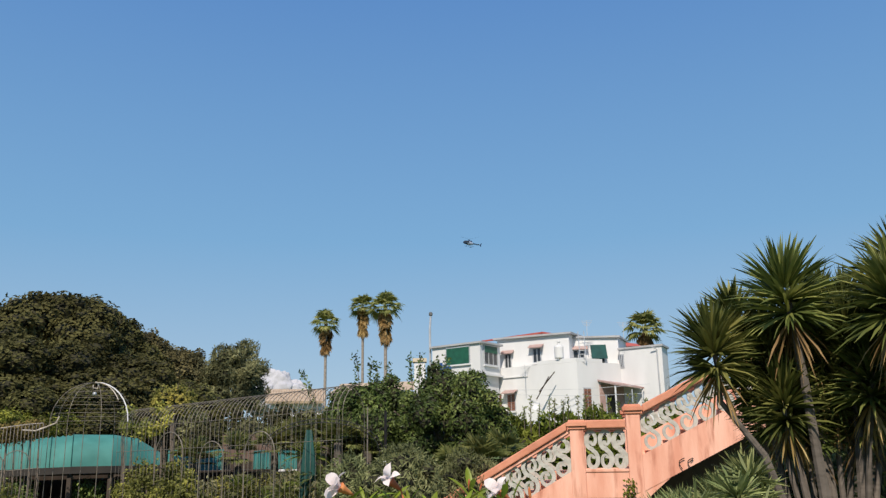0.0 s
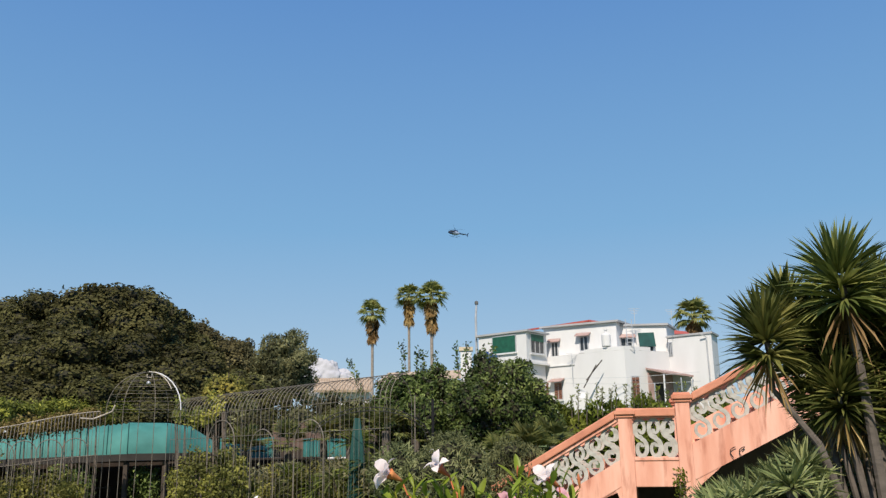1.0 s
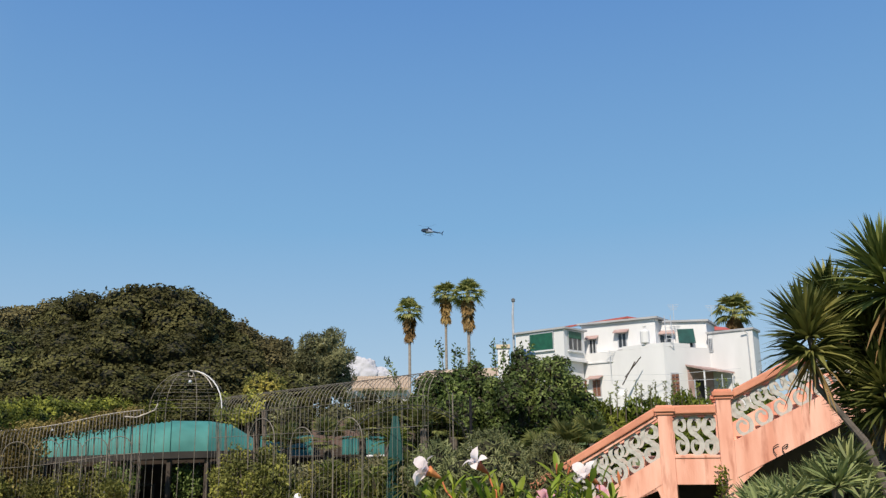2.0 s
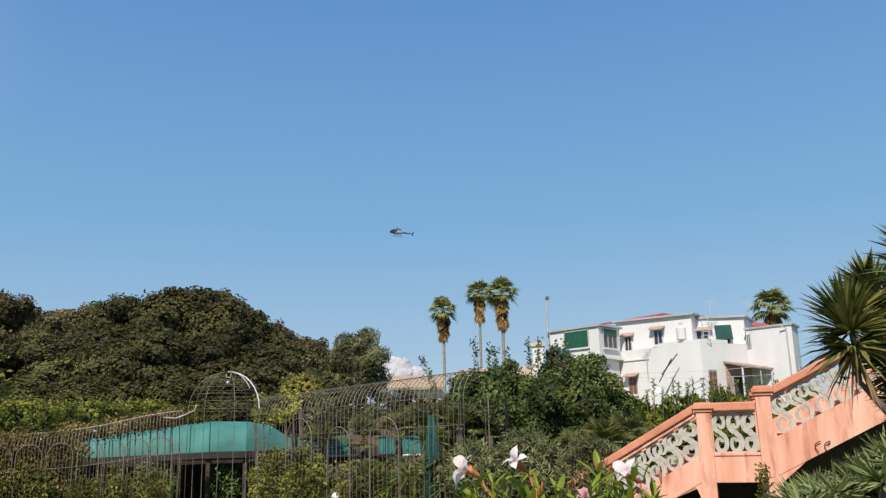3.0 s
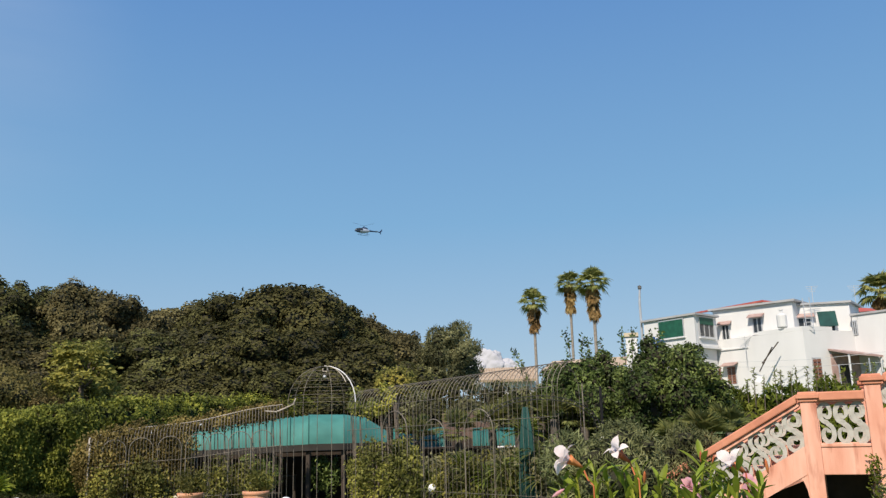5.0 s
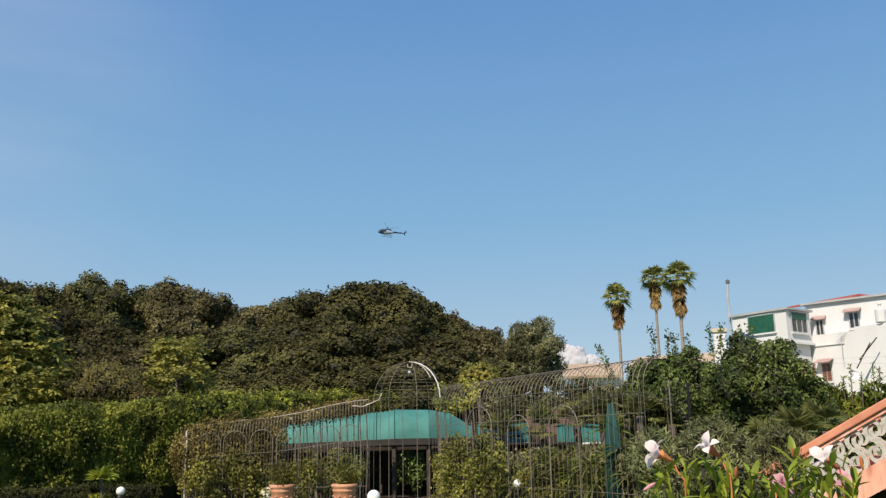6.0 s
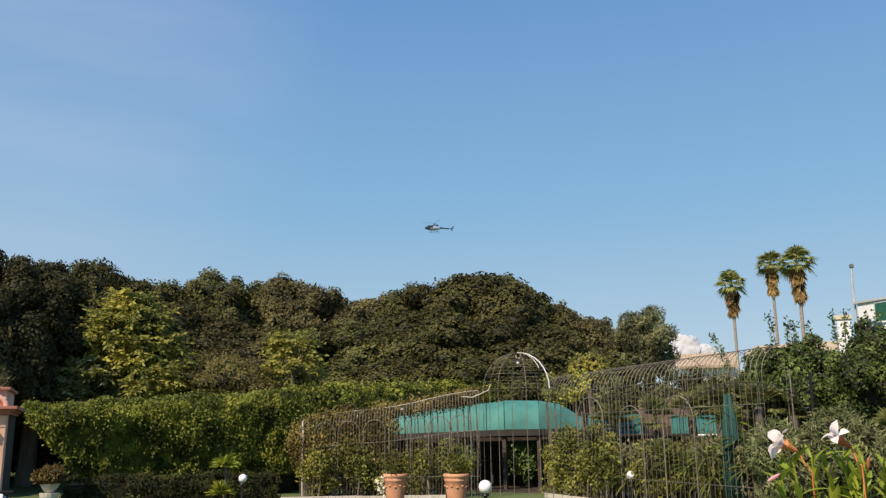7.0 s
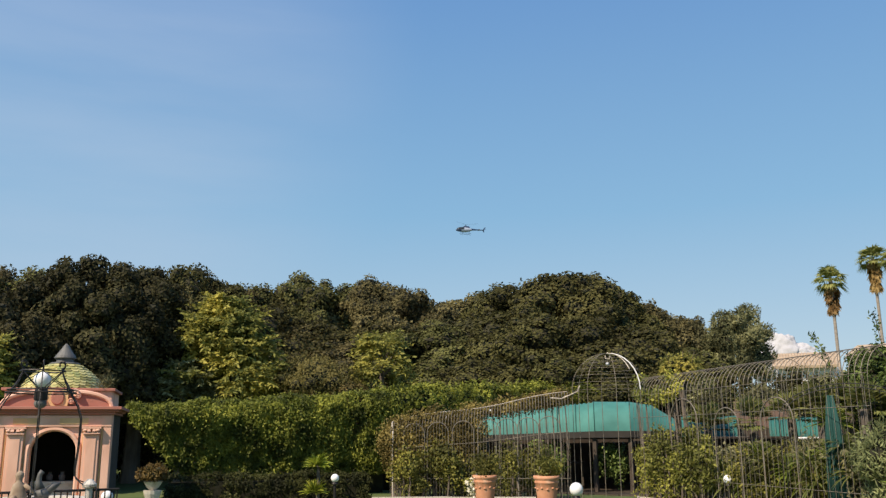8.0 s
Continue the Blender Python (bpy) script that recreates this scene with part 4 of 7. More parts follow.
def tall_palm(name, label, az, d, el_crown, size, seed, skirt=1.0, lean=0.0, group="tall palms"):
    r_ = random.Random(seed)
    p = at(az, d)
    b = hill(p.x, p.y)
    h = up(el_crown, d) - b
    t = thing(name, label, "palm", (p.x, p.y, b), 0, group)
    part("trunk", Geo().tube([(-lean, 0, -0.3), (-lean * 0.6, 0, h * 0.35), (-lean * 0.2, 0, h * 0.7), (0, 0, h)], [size * 0.11, size * 0.082, size * 0.075, size * 0.10], 9), PALMTRUNK, t)
    g = Geo()
    for k in range(30):
        a, e = k * 2.39996, -0.55 + 1.95 * (k + 0.5) / 30 + r_.uniform(-0.15, 0.15)
        fan_leaf(r_, g, (0, 0, h), (math.cos(a) * math.cos(e), math.sin(a) * math.cos(e), math.sin(e)), size * r_.uniform(0.8, 1.05), 0.30, 15, 0.44, 2.5)
    part("crown", g, PALMFAN, t)
    s = Geo()
    for k in range(int(60 * skirt)):
        a = r_.uniform(0, 6.28)
        z = h - r_.uniform(0.0, 1.0) * size * skirt
        o = r_.uniform(0.3, 1.0) * (1 - (h - z) / size / skirt * 0.6)
        fan_leaf(r_, s, (0, 0, z), (math.cos(a) * o, math.sin(a) * o, -1), size * r_.uniform(0.55, 0.8), 0.2, 9, 0.3, 1.5)
    part("dead_leaf_skirt", s, DRY, t, "hanging skirt of dry brown leaves")
    return t


tall_palm("fan_palm", "tall fan palm with a dry brown skirt", 8.1, 80, 8.95, 1.75, 1, 1.2)
tall_palm("fan_palm", "tall fan palm with a dry brown skirt", 5.6, 82, 10.1, 1.65, 2, 1.25)
tall_palm("fan_palm", "tall fan palm with the widest crown", 4.05, 80, 10.05, 2.05, 3, 1.25)
tall_palm("fan_palm", "fan palm rising behind the white house", -13.5, 66, 8.05, 1.9, 4, 0.8)

# ---- cloud ----
r_ = random.Random(5)
cl = thing("cloud", "small white heap cloud over the roofs", "cloud", kind="structure")
for az, el, rx, rz in ((11.3, 4.6, 34, 34), (10.2, 4.3, 30, 21), (12.4, 4.2, 36, 30), (9.3, 4.0, 24, 14)):
    g = Geo().ball((0, 0, 0), 1.0, 72, 44)
    for i, v in enumerate(g.v):
        v = Vector(v)
        n = noise.fractal(v * 1.5 + Vector((az, el, 0)), 0.95, 2.1, 5) * 0.27
        g.v[i] = tuple((v.x * (1 + n) * rx, v.y * (1 + n) * rx * 0.6, v.z * (1 + n) * rz))
    c = at(az, 1500, up(el, 1500))
    g.v = [(x + c.x, y + c.y, z + c.z) for x, y, z in g.v]
    part("puff", g, CLOUD, cl, smooth=True)

# ---- salmon stairway ----
ST_AZ, ST_D = -10.0, 15.0
o = at(ST_AZ, ST_D)
stair = thing("stairway", "salmon plastered garden stairway with grey scroll balustrade", "stairs", (o.x, o.y, 0), ST_AZ)
SW = 1.25                                  # width of the steps
L_X0, L_X1, P1, P2, R_X1 = -3.05, -0.475, (-0.475, -0.235), (0.485, 0.72), 6.2
SL, SR = 0.567, 0.495                        # slopes of the two flights
TOPL, TOPR = 2.19, 2.41                    # coping height at the posts
PANEL = 0.645


def lz(x):
    return TOPL - SL * (L_X1 - x)


def rz_(x):
    return TOPR + SR * (x - P2[1])


def sloped(x0, x1, zf, h0, h1, y0, y1):
    """A bar that follows a slope: zf gives the height along x, h0..h1 below and above it."""
    vs = []
    for x in (x0, x1):
        for y, h in ((y0, h0), (y1, h0), (y1, h1), (y0, h1)):
            vs.append((x, y, zf(x) + h))
    return Geo().add(vs, [(3, 2, 1, 0), (4, 5, 6, 7), (0, 1, 5, 4), (1, 2, 6, 5), (2, 3, 7, 6), (3, 0, 4, 7)])


def scroll_mesh(w=0.30, h=PANEL, depth=0.07):
    """An S-shaped scroll of cast stone: two curls that meet at the waist, each ending in a knob."""
    r0, v0 = w * 0.5 - 0.036, h * 0.25 - 0.017
    half, wide = [], []
    for k in range(30):                    # upper curl, from its knob outward to the waist
        q = k / 29
        a = -2.7 + q * 7.41
        r = 0.20 + 0.80 * min(1, q * 1.75) ** 0.9
        half.append((r0 * r * math.cos(a), h * 0.25 + v0 * r * math.sin(a)))
        wide.append(0.062 if k < 3 else 0.034 + 0.036 * min(1, q * 1.4))
    pts = [(x, z + h / 2) for x, z in half] + [(-x, h / 2 - z) for x, z in half[:-1][::-1]]
    wide = wide + wide[:-1][::-1]
    g = Geo()
    n = len(pts)
    vs, fs = [], []
    for i, (x, z) in enumerate(pts):
        a, b = pts[max(i - 1, 0)], pts[min(i + 1, n - 1)]
        tx, tz = b[0] - a[0], b[1] - a[1]
        k = math.hypot(tx, tz) or 1
        nx, nz = -tz / k * wide[i] / 2, tx / k * wide[i] / 2
        for sx, y in ((1, -depth / 2), (1, depth / 2), (-1, depth / 2), (-1, -depth / 2)):
            xx, zz = x + nx * sx, z + nz * sx
            vs.append((xx, y, zz))
    for i in range(n - 1):
        for k in range(4):
            a, b = i * 4 + k, i * 4 + (k + 1) % 4
            fs.append((a, b, b + 4, a + 4))
    fs += [(3, 2, 1, 0), (4 * n - 4, 4 * n - 3, 4 * n - 2, 4 * n - 1)]
    g.add(vs, fs)
    return g.data("scroll", SCROLL)


SC_L, SC_M, SC_R = scroll_mesh(0.315), scroll_mesh(0.262), scroll_mesh(0.33)


def scrolls(mesh, x0, x1, zf, y, pitch=0.30):
    n = max(1, round((x1 - x0) / pitch))
    for k in range(n):
        x = x0 + (k + 0.5) * (x1 - x0) / n
        s = new("scroll", mesh)
        s.parent = stair
        s.location = (x, y, zf(x))


def post(x0, x1, z, y, flare=True):
    c = (x0 + x1) / 2
    w = x1 - x0
    g = Geo().box((c, y, (z - 0.16) / 2), (w, w, z - 0.16))
    p = part("post", g, PINK, stair, bevel=0.012)
    cap = Geo().box((c, y, z - 0.135), (w + 0.05, w + 0.05, 0.05)).box((c, y, z - 0.075), (w + 0.11, w + 0.11, 0.07)).box((c, y, z - 0.02), (w + 0.06, w + 0.06, 0.04), 0, 0.9)
    part("cap", cap, PINK_RAIL, p, bevel=0.01)


for y, near in ((0.0, True), (SW, False)):
    # left flight: coping, scrolls, string and arch
    part("coping", sloped(L_X0, L_X1 - 0.05, lz, -0.14, 0.0, y - 0.13, y + 0.13), PINK_RAIL, stair, "reddish sloping coping", bevel=0.02)
    part("coping_bed", sloped(L_X0, L_X1, lz, -0.21, -0.145, y - 0.085, y + 0.085), PINK, stair, bevel=0.01)
    part("string_wall", sloped(L_X0, L_X1, lz, -1.28, -0.205 - PANEL, y - 0.11, y + 0.11), PINK, stair)
    scrolls(SC_L, L_X0 + 0.06, L_X1 - 0.01, lambda x: lz(x) - 0.205 - PANEL, y, 0.29)
    # landing
    part("coping", Geo().box(((P1[1] + P2[0]) / 2, y, TOPL - 0.07), (P2[0] - P1[1] - 0.02, 0.26, 0.14)), PINK_RAIL, stair, "reddish coping", bevel=0.02)
    part("coping_bed", Geo().box(((P1[1] + P2[0]) / 2, y, TOPL - 0.156), (P2[0] - P1[1], 0.17, 0.024)), PINK, stair)
    part("landing_wall", Geo().box(((P1[1] + P2[0]) / 2, y, 1.125), (P2[0] - P1[1], 0.20, 0.45)).box(((P1[1] + P2[0]) / 2, y, 1.35), (P2[0] - P1[1], 0.235, 0.05)), PINK, stair, bevel=0.01)
    scrolls(SC_M, P1[1] + 0.0, P2[0] - 0.0, lambda x: TOPL - 0.17 - PANEL, y, 0.24)
    # right flight
    part("coping", sloped(P2[1] + 0.05, R_X1, rz_, -0.14, 0.0, y - 0.13, y + 0.13), PINK_RAIL, stair, "reddish sloping coping", bevel=0.02)
    part("coping_bed", sloped(P2[1], R_X1, rz_, -0.175, -0.145, y - 0.085, y + 0.085), PINK, stair, bevel=0.01)
    part("string_wall", sloped(P2[1], R_X1, rz_, -1.40, -0.17 - PANEL, y - 0.11, y + 0.11), PINK, stair)
    if not near:
        part("parapet_wall", sloped(P2[1], R_X1, rz_, -0.17 - PANEL, -0.52, y - 0.05, y + 0.05), PINK, stair, "plain plastered parapet")
    scrolls(SC_R, P2[1] + 0.02, P2[1] + 0.02 + 0.31 * 12, lambda x: rz_(x) - 0.17 - PANEL, y, 0.31)
    post(*P1, TOPL + 0.01, y)
    post(*P2, TOPR + 0.03, y)
    post(L_X0 - 0.24, L_X0, 0.86, y)
    post(R_X1, R_X1 + 0.24, rz_(R_X1), y)
# spandrels that round the openings under the stairs, seen on the near side
for x0, x1, zf, k in ((L_X0 + 0.6, L_X1, lambda x: lz(x) - 1.28, 1), (P2[1], P2[1] + 0.5, lambda x: rz_(x) - 1.40, -1)):
    e = x1 if k > 0 else x0
    sp = Geo()
    pts = [(e, zf(e)), (e, zf(e) - 0.55)] + [(e - k * 0.14 * (1 - math.cos(a)), zf(e) - 0.55 + 0.5 * math.sin(a)) for a in (0.3, 0.7, 1.1, 1.4)] + [(e - k * 0.45, zf(e - k * 0.45))]
    if k < 0:
        pts = pts[::-1]
    sp.add([(x, -0.10, z) for x, z in pts] + [(x, 0.10, z) for x, z in pts], [tuple(range(len(pts) - 1, -1, -1)), tuple(range(len(pts), 2 * len(pts)))] + [(i, (i + 1) % len(pts), len(pts) + (i + 1) % len(pts), len(pts) + i) for i in range(len(pts))])
    part("spandrel", sp, PINK, stair)
# two rusty iron hooks on the right flight
for k, x in enumerate((1.30, 1.44)):
    hk = [(x + 0.05 - 0.045 * math.sin(t), -0.145, 1.36 + 0.06 * t) for t in [j * 0.26 for j in range(9)]]
    hk += [(x + 0.05 + 0.04 * math.sin(t) - 0.045 * math.cos(t) * (1 - t / 3.6), -0.145, 1.485 + 0.045 * math.sin(t)) for t in [j * 0.4 for j in range(2, 6 + k * 3)]]
    part("hook", Geo().tube(hk, 0.0075, 5), IRON, stair, "curled dark iron hook")
# steps, soffits
n = 8
for k in range(n):
    x = L_X0 + (L_X1 - L_X0) * k / n
    z = 1.35 * (k + 1) / n
    part("step", Geo().box((x + 0.15, SW / 2, z - 0.09), (0.34, SW - 0.22, 0.18)), PINK, stair)
part("landing", Geo().box((0.08, SW / 2, 1.28), (1.16, SW - 0.22, 0.14)), STONE, stair)
for k in range(16):
    x = P2[1] + 0.34 * k
    part("step", Geo().box((x + 0.17, SW / 2, 1.50 + 0.168 * k + 0.02), (0.36, SW - 0.22, 0.30)), PINK, stair)
part("soffit", sloped(P2[1], R_X1, rz_, -1.38, -1.29, 0.112, SW - 0.112), PINK, stair)
part("soffit", sloped(L_X0, L_X1, lz, -1.26, -1.18, 0.112, SW - 0.112), PINK, stair)
# dark walls added behind the openings in place of the shade there
part("back_wall", Geo().box((-1.2, SW + 0.35, 0.44), (3.8, 0.2, 0.88)), DARKWOOD, stair, "added dark wall standing for shade under the stairs")
part("back_wall", sloped(0.71, R_X1, rz_, -4.6, -1.15, SW + 0.25, SW + 0.45), DARKWOOD, stair, "added dark wall standing for shade under the stairs")


# ---- dragon-tree clump beside the stairway ----
def blades(r_, g, c, axis, n, ln, wd, spread, droop, lo=0.15):
    """Sword leaves that radiate from a stem's end."""
    axis = Vector(axis).normalized()
    sx = axis.orthogonal().normalized()
    sy = axis.cross(sx)
    for k in range(n):
        a = r_.uniform(0, 6.283)
        e = r_.uniform(lo, 1.0) ** 0.8 * spread
        d = (axis * math.cos(e) + (sx * math.cos(a) + sy * math.sin(a)) * math.sin(e)).normalized()
        L = ln * r_.uniform(0.7, 1.1)
        w = d.cross(Vector((0, 0, 1)))
        w = (w.normalized() if w.length > 0.05 else sx) * wd * r_.uniform(0.8, 1.2) / 2
        roll = r_.uniform(-0.9, 0.9)
        nn = d.cross(w.normalized())
        w = w * math.cos(roll) + nn * math.sin(roll) * w.length
        p0 = Vector(c) + d * 0.04
        p1 = Vector(c) + d * L * 0.35 - Vector((0, 0, droop * L * 0.05))
        p2 = Vector(c) + d * L * 0.72 - Vector((0, 0, droop * L * 0.25))
        p3 = Vector(c) + d * L - Vector((0, 0, droop * L * 0.62))
        g.add([p0 - w * 0.7, p0 + w * 0.7, p1 + w, p1 - w, p2 + w * 0.8, p2 - w * 0.8, p3], [(0, 1, 2, 3), (3, 2, 4, 5), (5, 4, 6)])


YD = 9.5
yc = at(-24.5, YD)
yucca = thing("dragon_tree", "many-stemmed dragon tree with rosettes of sword leaves", "tree", (yc.x, yc.y, 0))
# head bearing and elevation, distance, leaf length, foot offset, dry share
HEADS = [
    (-17.7, 6.9, 9.3, 0.62, (-0.25, 0.0), 0.3), (-22.4, 10.0, 9.5, 0.74, (-0.05, 0.05), 0.6), (-29.2, 10.8, 9.8, 0.68, (0.3, 0.1), 0.5),
    (-28.6, 9.4, 9.2, 0.72, (0.3, -0.1), 0.5), (-25.6, 7.2, 10.2, 0.66, (0.1, 0.2), 0.7), (-20.9, 6.6, 9.9, 0.66, (-0.15, 0.15), 0.5),
    (-21.6, 3.4, 9.6, 0.60, (-0.2, 0.2), 0.5), (-26.8, 4.6, 9.9, 0.62, (0.15, 0.25), 0.5), (-23.8, 5.2, 10.4, 0.62, (0.0, 0.3), 0.5), (-30.5, 7.0, 9.6, 0.7, (0.5, 0.0), 0.5), (-19.2, 8.6, 10.0, 0.55, (-0.15, 0.15), 0.4),
    (-19.8, 4.9, 10.0, 0.55, (-0.2, 0.3), 0.3), (-23.2, 7.8, 10.3, 0.6, (0.0, 0.35), 0.3), (-24.8, 4.2, 10.3, 0.6, (0.05, 0.4), 0.4), (-22.8, 2.2, 10.2, 0.55, (-0.1, 0.45), 0.4), (-27.8, 7.4, 10.2, 0.6, (0.25, 0.4), 0.4), (-26.0, 2.6, 10.2, 0.55, (0.1, 0.5), 0.4), (-20.6, 2.6, 10.3, 0.5, (-0.25, 0.4), 0.3), (-28.6, 3.4, 10.2, 0.6, (0.35, 0.4), 0.4),
    (-25.8, 8.6, 10.6, 0.6, (0.1, 0.45), 0.3), (-24.2, 9.0, 10.7, 0.55, (0.0, 0.5), 0.3), (-29.6, 5.2, 10.6, 0.6, (0.4, 0.5), 0.3), (-22.4, 6.2, 10.6, 0.6, (-0.1, 0.5), 0.3), (-30.6, 9.6, 10.5, 0.6, (0.5, 0.5), 0.3), (-25.2, 6.0, 10.7, 0.6, (0.1, 0.55), 0.3), (-27.4, 5.8, 10.7, 0.6, (0.3, 0.55), 0.3),
]
for k, (az, el, d, ln, ft, dry) in enumerate(HEADS):
    r_ = random.Random(100 + k)
    h = at(az, d, up(el, d)) - yc
    f0 = Vector((ft[0], ft[1], -0.1))
    mid = Vector((f0.x * 0.25 + h.x * 0.75 + r_.uniform(-0.06, 0.06), f0.y * 0.4 + h.y * 0.6, h.z - min(0.75, h.z * 0.35)))
    low_ = f0 * 0.62 + mid * 0.38 + Vector((r_.uniform(-0.06, 0.06), 0, -0.06))
    if k == 0:
        low_, mid = at(-20.2, 9.3, up(-0.2, 9.3)) - yc, at(-17.9, 9.3, up(3.2, 9.3)) - yc
        low_ = Vector(low_)
    path = [f0, f0 * 0.75 + low_ * 0.25, low_, low_ * 0.45 + mid * 0.55, mid, mid * 0.4 + h * 0.6 + Vector((r_.uniform(-0.03, 0.03), 0, 0)), h]
    s = part("stem", Geo().tube(path, [q * (0.62 if k == 0 or k > 4 else 0.95) for q in (0.10, 0.085, 0.064, 0.052, 0.046, 0.042, 0.040)], 8), PALMBARK, yucca)
    ax = (h - mid).normalized() * 0.5 + Vector((0, 0, 0.75))
    g = Geo()
    back = (h - mid).normalized()
    blades(r_, g, h, ax, 150, ln * 0.90, 0.034, 1.15, 0.12, 0.02)
    blades(r_, g, h - back * 0.12, ax, 130, ln * 0.92, 0.034, 1.6, 0.22, 0.35)
    blades(r_, g, h - back * 0.26, ax, 120, ln * 0.85, 0.034, 1.95, 0.35, 0.45)
    part("leaf_rosette", g, YUCCA, s, "rosette of dark green sword leaves")
    g = Geo()
    blades(r_, g, h - back * 0.32, -Vector(ax), int(60 * dry), ln * 0.75, 0.026, 0.95, 0.5, 0.1)
    part("dry_leaves", g, DRY, s, "hanging yellowed leaves")

# ---- aloes below the stairs ----
for k in range(42):
    r_ = random.Random(300 + k)
    az, d = (r_.uniform(-13.3, -22.5) if k < 30 else r_.uniform(-22.5, -30)), r_.uniform(8.5, 9.9)
    if az < -19.5:
        d += 1.9
    p = at(az, d)
    top = up(-1.7 + 3.4 * min(1, max(0, (-13.5 - az) / 6)) * r_.uniform(0.55, 1.0), d)
    al = thing("aloe", "spiky pale green aloe rosette", "succulent", (p.x, p.y, 0), 0, "aloes under the stairs")
    h = max(0.35, top - 0.42)
    part("stem", Geo().tube([(0, 0, -0.05), (0.03, 0, h * 0.5), (0, 0, h)], [0.07, 0.06, 0.05], 6), PALMBARK, al)
    g = Geo()
    blades(r_, g, (0, 0, h), (0, 0, 1), 56, 0.36, 0.030, 1.75, 0.10)
    part("leaf_rosette", g, ALOE, al)
    for j in range(2):
        g = Geo()
        blades(r_, g, (r_.uniform(-0.25, 0.25), r_.uniform(-0.2, 0.2), h * r_.uniform(0.55, 0.9)), (0, 0, 1), 44, 0.30, 0.028, 1.8, 0.10)
        part("leaf_rosette", g, ALOE, al)

# ---- shrubs in the middle ground ----
round_tree("oleander_bush", "grey-green oleander bush with narrow leaves", 2.9, 0.9, -6.0, 3.6, 14.5, GREYLEAF, 60, 16000, 0.11, 0.024, 0.24, seed=31, droop=-0.5)
round_tree("oleander_bush", "grey-green oleander bush with narrow leaves", -1.6, 0.7, -6.0, 2.6, 15.5, GREYLEAF, 44, 12000, 0.11, 0.024, 0.23, seed=32, droop=-0.5)
round_tree("oleander_bush", "grey-green oleander bush beside the pergola", 6.6, 0.3, -6.0, 2.0, 15.0, GREYLEAF, 32, 8000, 0.11, 0.024, 0.2, seed=33, droop=-0.5)
for k, (az, el0, el1, d, hw) in enumerate(((-5.0, 3.0, -2.0, 25, 1.7), (-7.6, 3.2, -2, 25, 1.7), (-9.8, 3.1, -2, 25.5, 1.6), (-12.4, 3.0, -1, 26, 2.0), (-15.6, 3.2, -2, 25, 2.2))):
    round_tree("shrub", "bright green shrub with upright shoots", az, el0, el1, hw, d, FRESH, 24, 3600, 0.20, 0.07, 0.26, seed=40 + k, droop=-0.8, group="shrubs below the white house", base=-0.9)
# thin flowering stalks above those shrubs
for k in range(16):
    r_ = np.random.default_rng(560 + k)
    az = -5.2 - k * 0.52 + r_.uniform(-0.2, 0.2)
    a, b = at(az, 24.6, up(2.2, 24.6)), at(az, 24.6, up(r_.uniform(3.2, 4.0), 24.6))
    t_ = thing("tall_stalk", "thin leafy stalk rising from the shrubs", "plant", tuple(a), 0, "stalks below the white house")
    h = b.z - a.z
    part("stalk", Geo().tube([(0, 0, -0.4), (0.02, 0, h * 0.5), (0.03, 0, h)], [0.012, 0.009, 0.005], 5), BARK, t_)
    s_ = r_.uniform(0.1, 1.0, 60)
    v, f = leaf_arrays(r_, np.stack([0.03 * s_, 0 * s_, h * s_], 1) + r_.normal(0, 0.02, (60, 3)), r_.normal(0, 1, (60, 3)), 0.09, 0.03, 0.8, -0.5)
    part("foliage", array_mesh("foliage", v, f, FRESH), None, t_)
for k, (az, el0, d, hw) in enumerate(((-19, 5.4, 19, 2.6), (-24, 5.6, 19, 3.2), (-29, 5.6, 19, 3.0))):
    round_tree("shrub", "dense dark green shrub behind the stairway", az, el0, -4, hw, d, CITRUS, 28, 3600, 0.18, 0.09, 0.34, seed=50 + k)


def low_fan_palm(az, d, el, size, seed, label="low fan palm with stiff pale green fans"):
    r_ = random.Random(seed)
    p = at(az, d)
    b = hill(p.x, p.y)
    h = up(el, d) - b - size * 0.7
    t = thing("dwarf_palm", label, "palm", (p.x, p.y, b), 0, "low fan palms")
    part("trunk", Geo().tube([(0, 0, -0.2), (0.03, 0, h * 0.5), (0, 0, h)], [0.13, 0.11, 0.1], 8), PALMBARK, t)
    for k in range(24):
        a, e = r_.uniform(0, 6.28), r_.uniform(-0.25, 1.3)
        g = Geo()
        fan_leaf(r_, g, (0, 0, h), (math.cos(a) * math.cos(e), math.sin(a) * math.cos(e), math.sin(e)), size * r_.uniform(0.85, 1.1), 0.1, 15, 0.5, 2.4)
        part("leaf", g, FAN, t)


for k, (az, d, el, s) in enumerate(((-2.3, 18.5, 1.0, 0.75), (-3.9, 19.5, 1.4, 0.7), (-0.4, 19, 0.5, 0.6), (13.6, 22.5, 1.6, 0.7), (9.6, 22, 2.4, 0.75), (8.0, 23, 2.6, 0.75), (16.3, 22, 1.2, 0.7), (5.2, 22, 1.8, 0.7), (11.3, 22.5, 1.9, 0.7), (14.9, 21.2, -1.2, 0.5), (12.6, 21.0, -1.0, 0.5), (16.9, 20.9, -0.9, 0.5), (7.2, 21.6, 2.4, 0.7), (10.3, 21.2, -0.8, 0.5), (8.6, 21.0, -0.6, 0.5))):
    low_fan_palm(az, d, el, s, 60 + k)


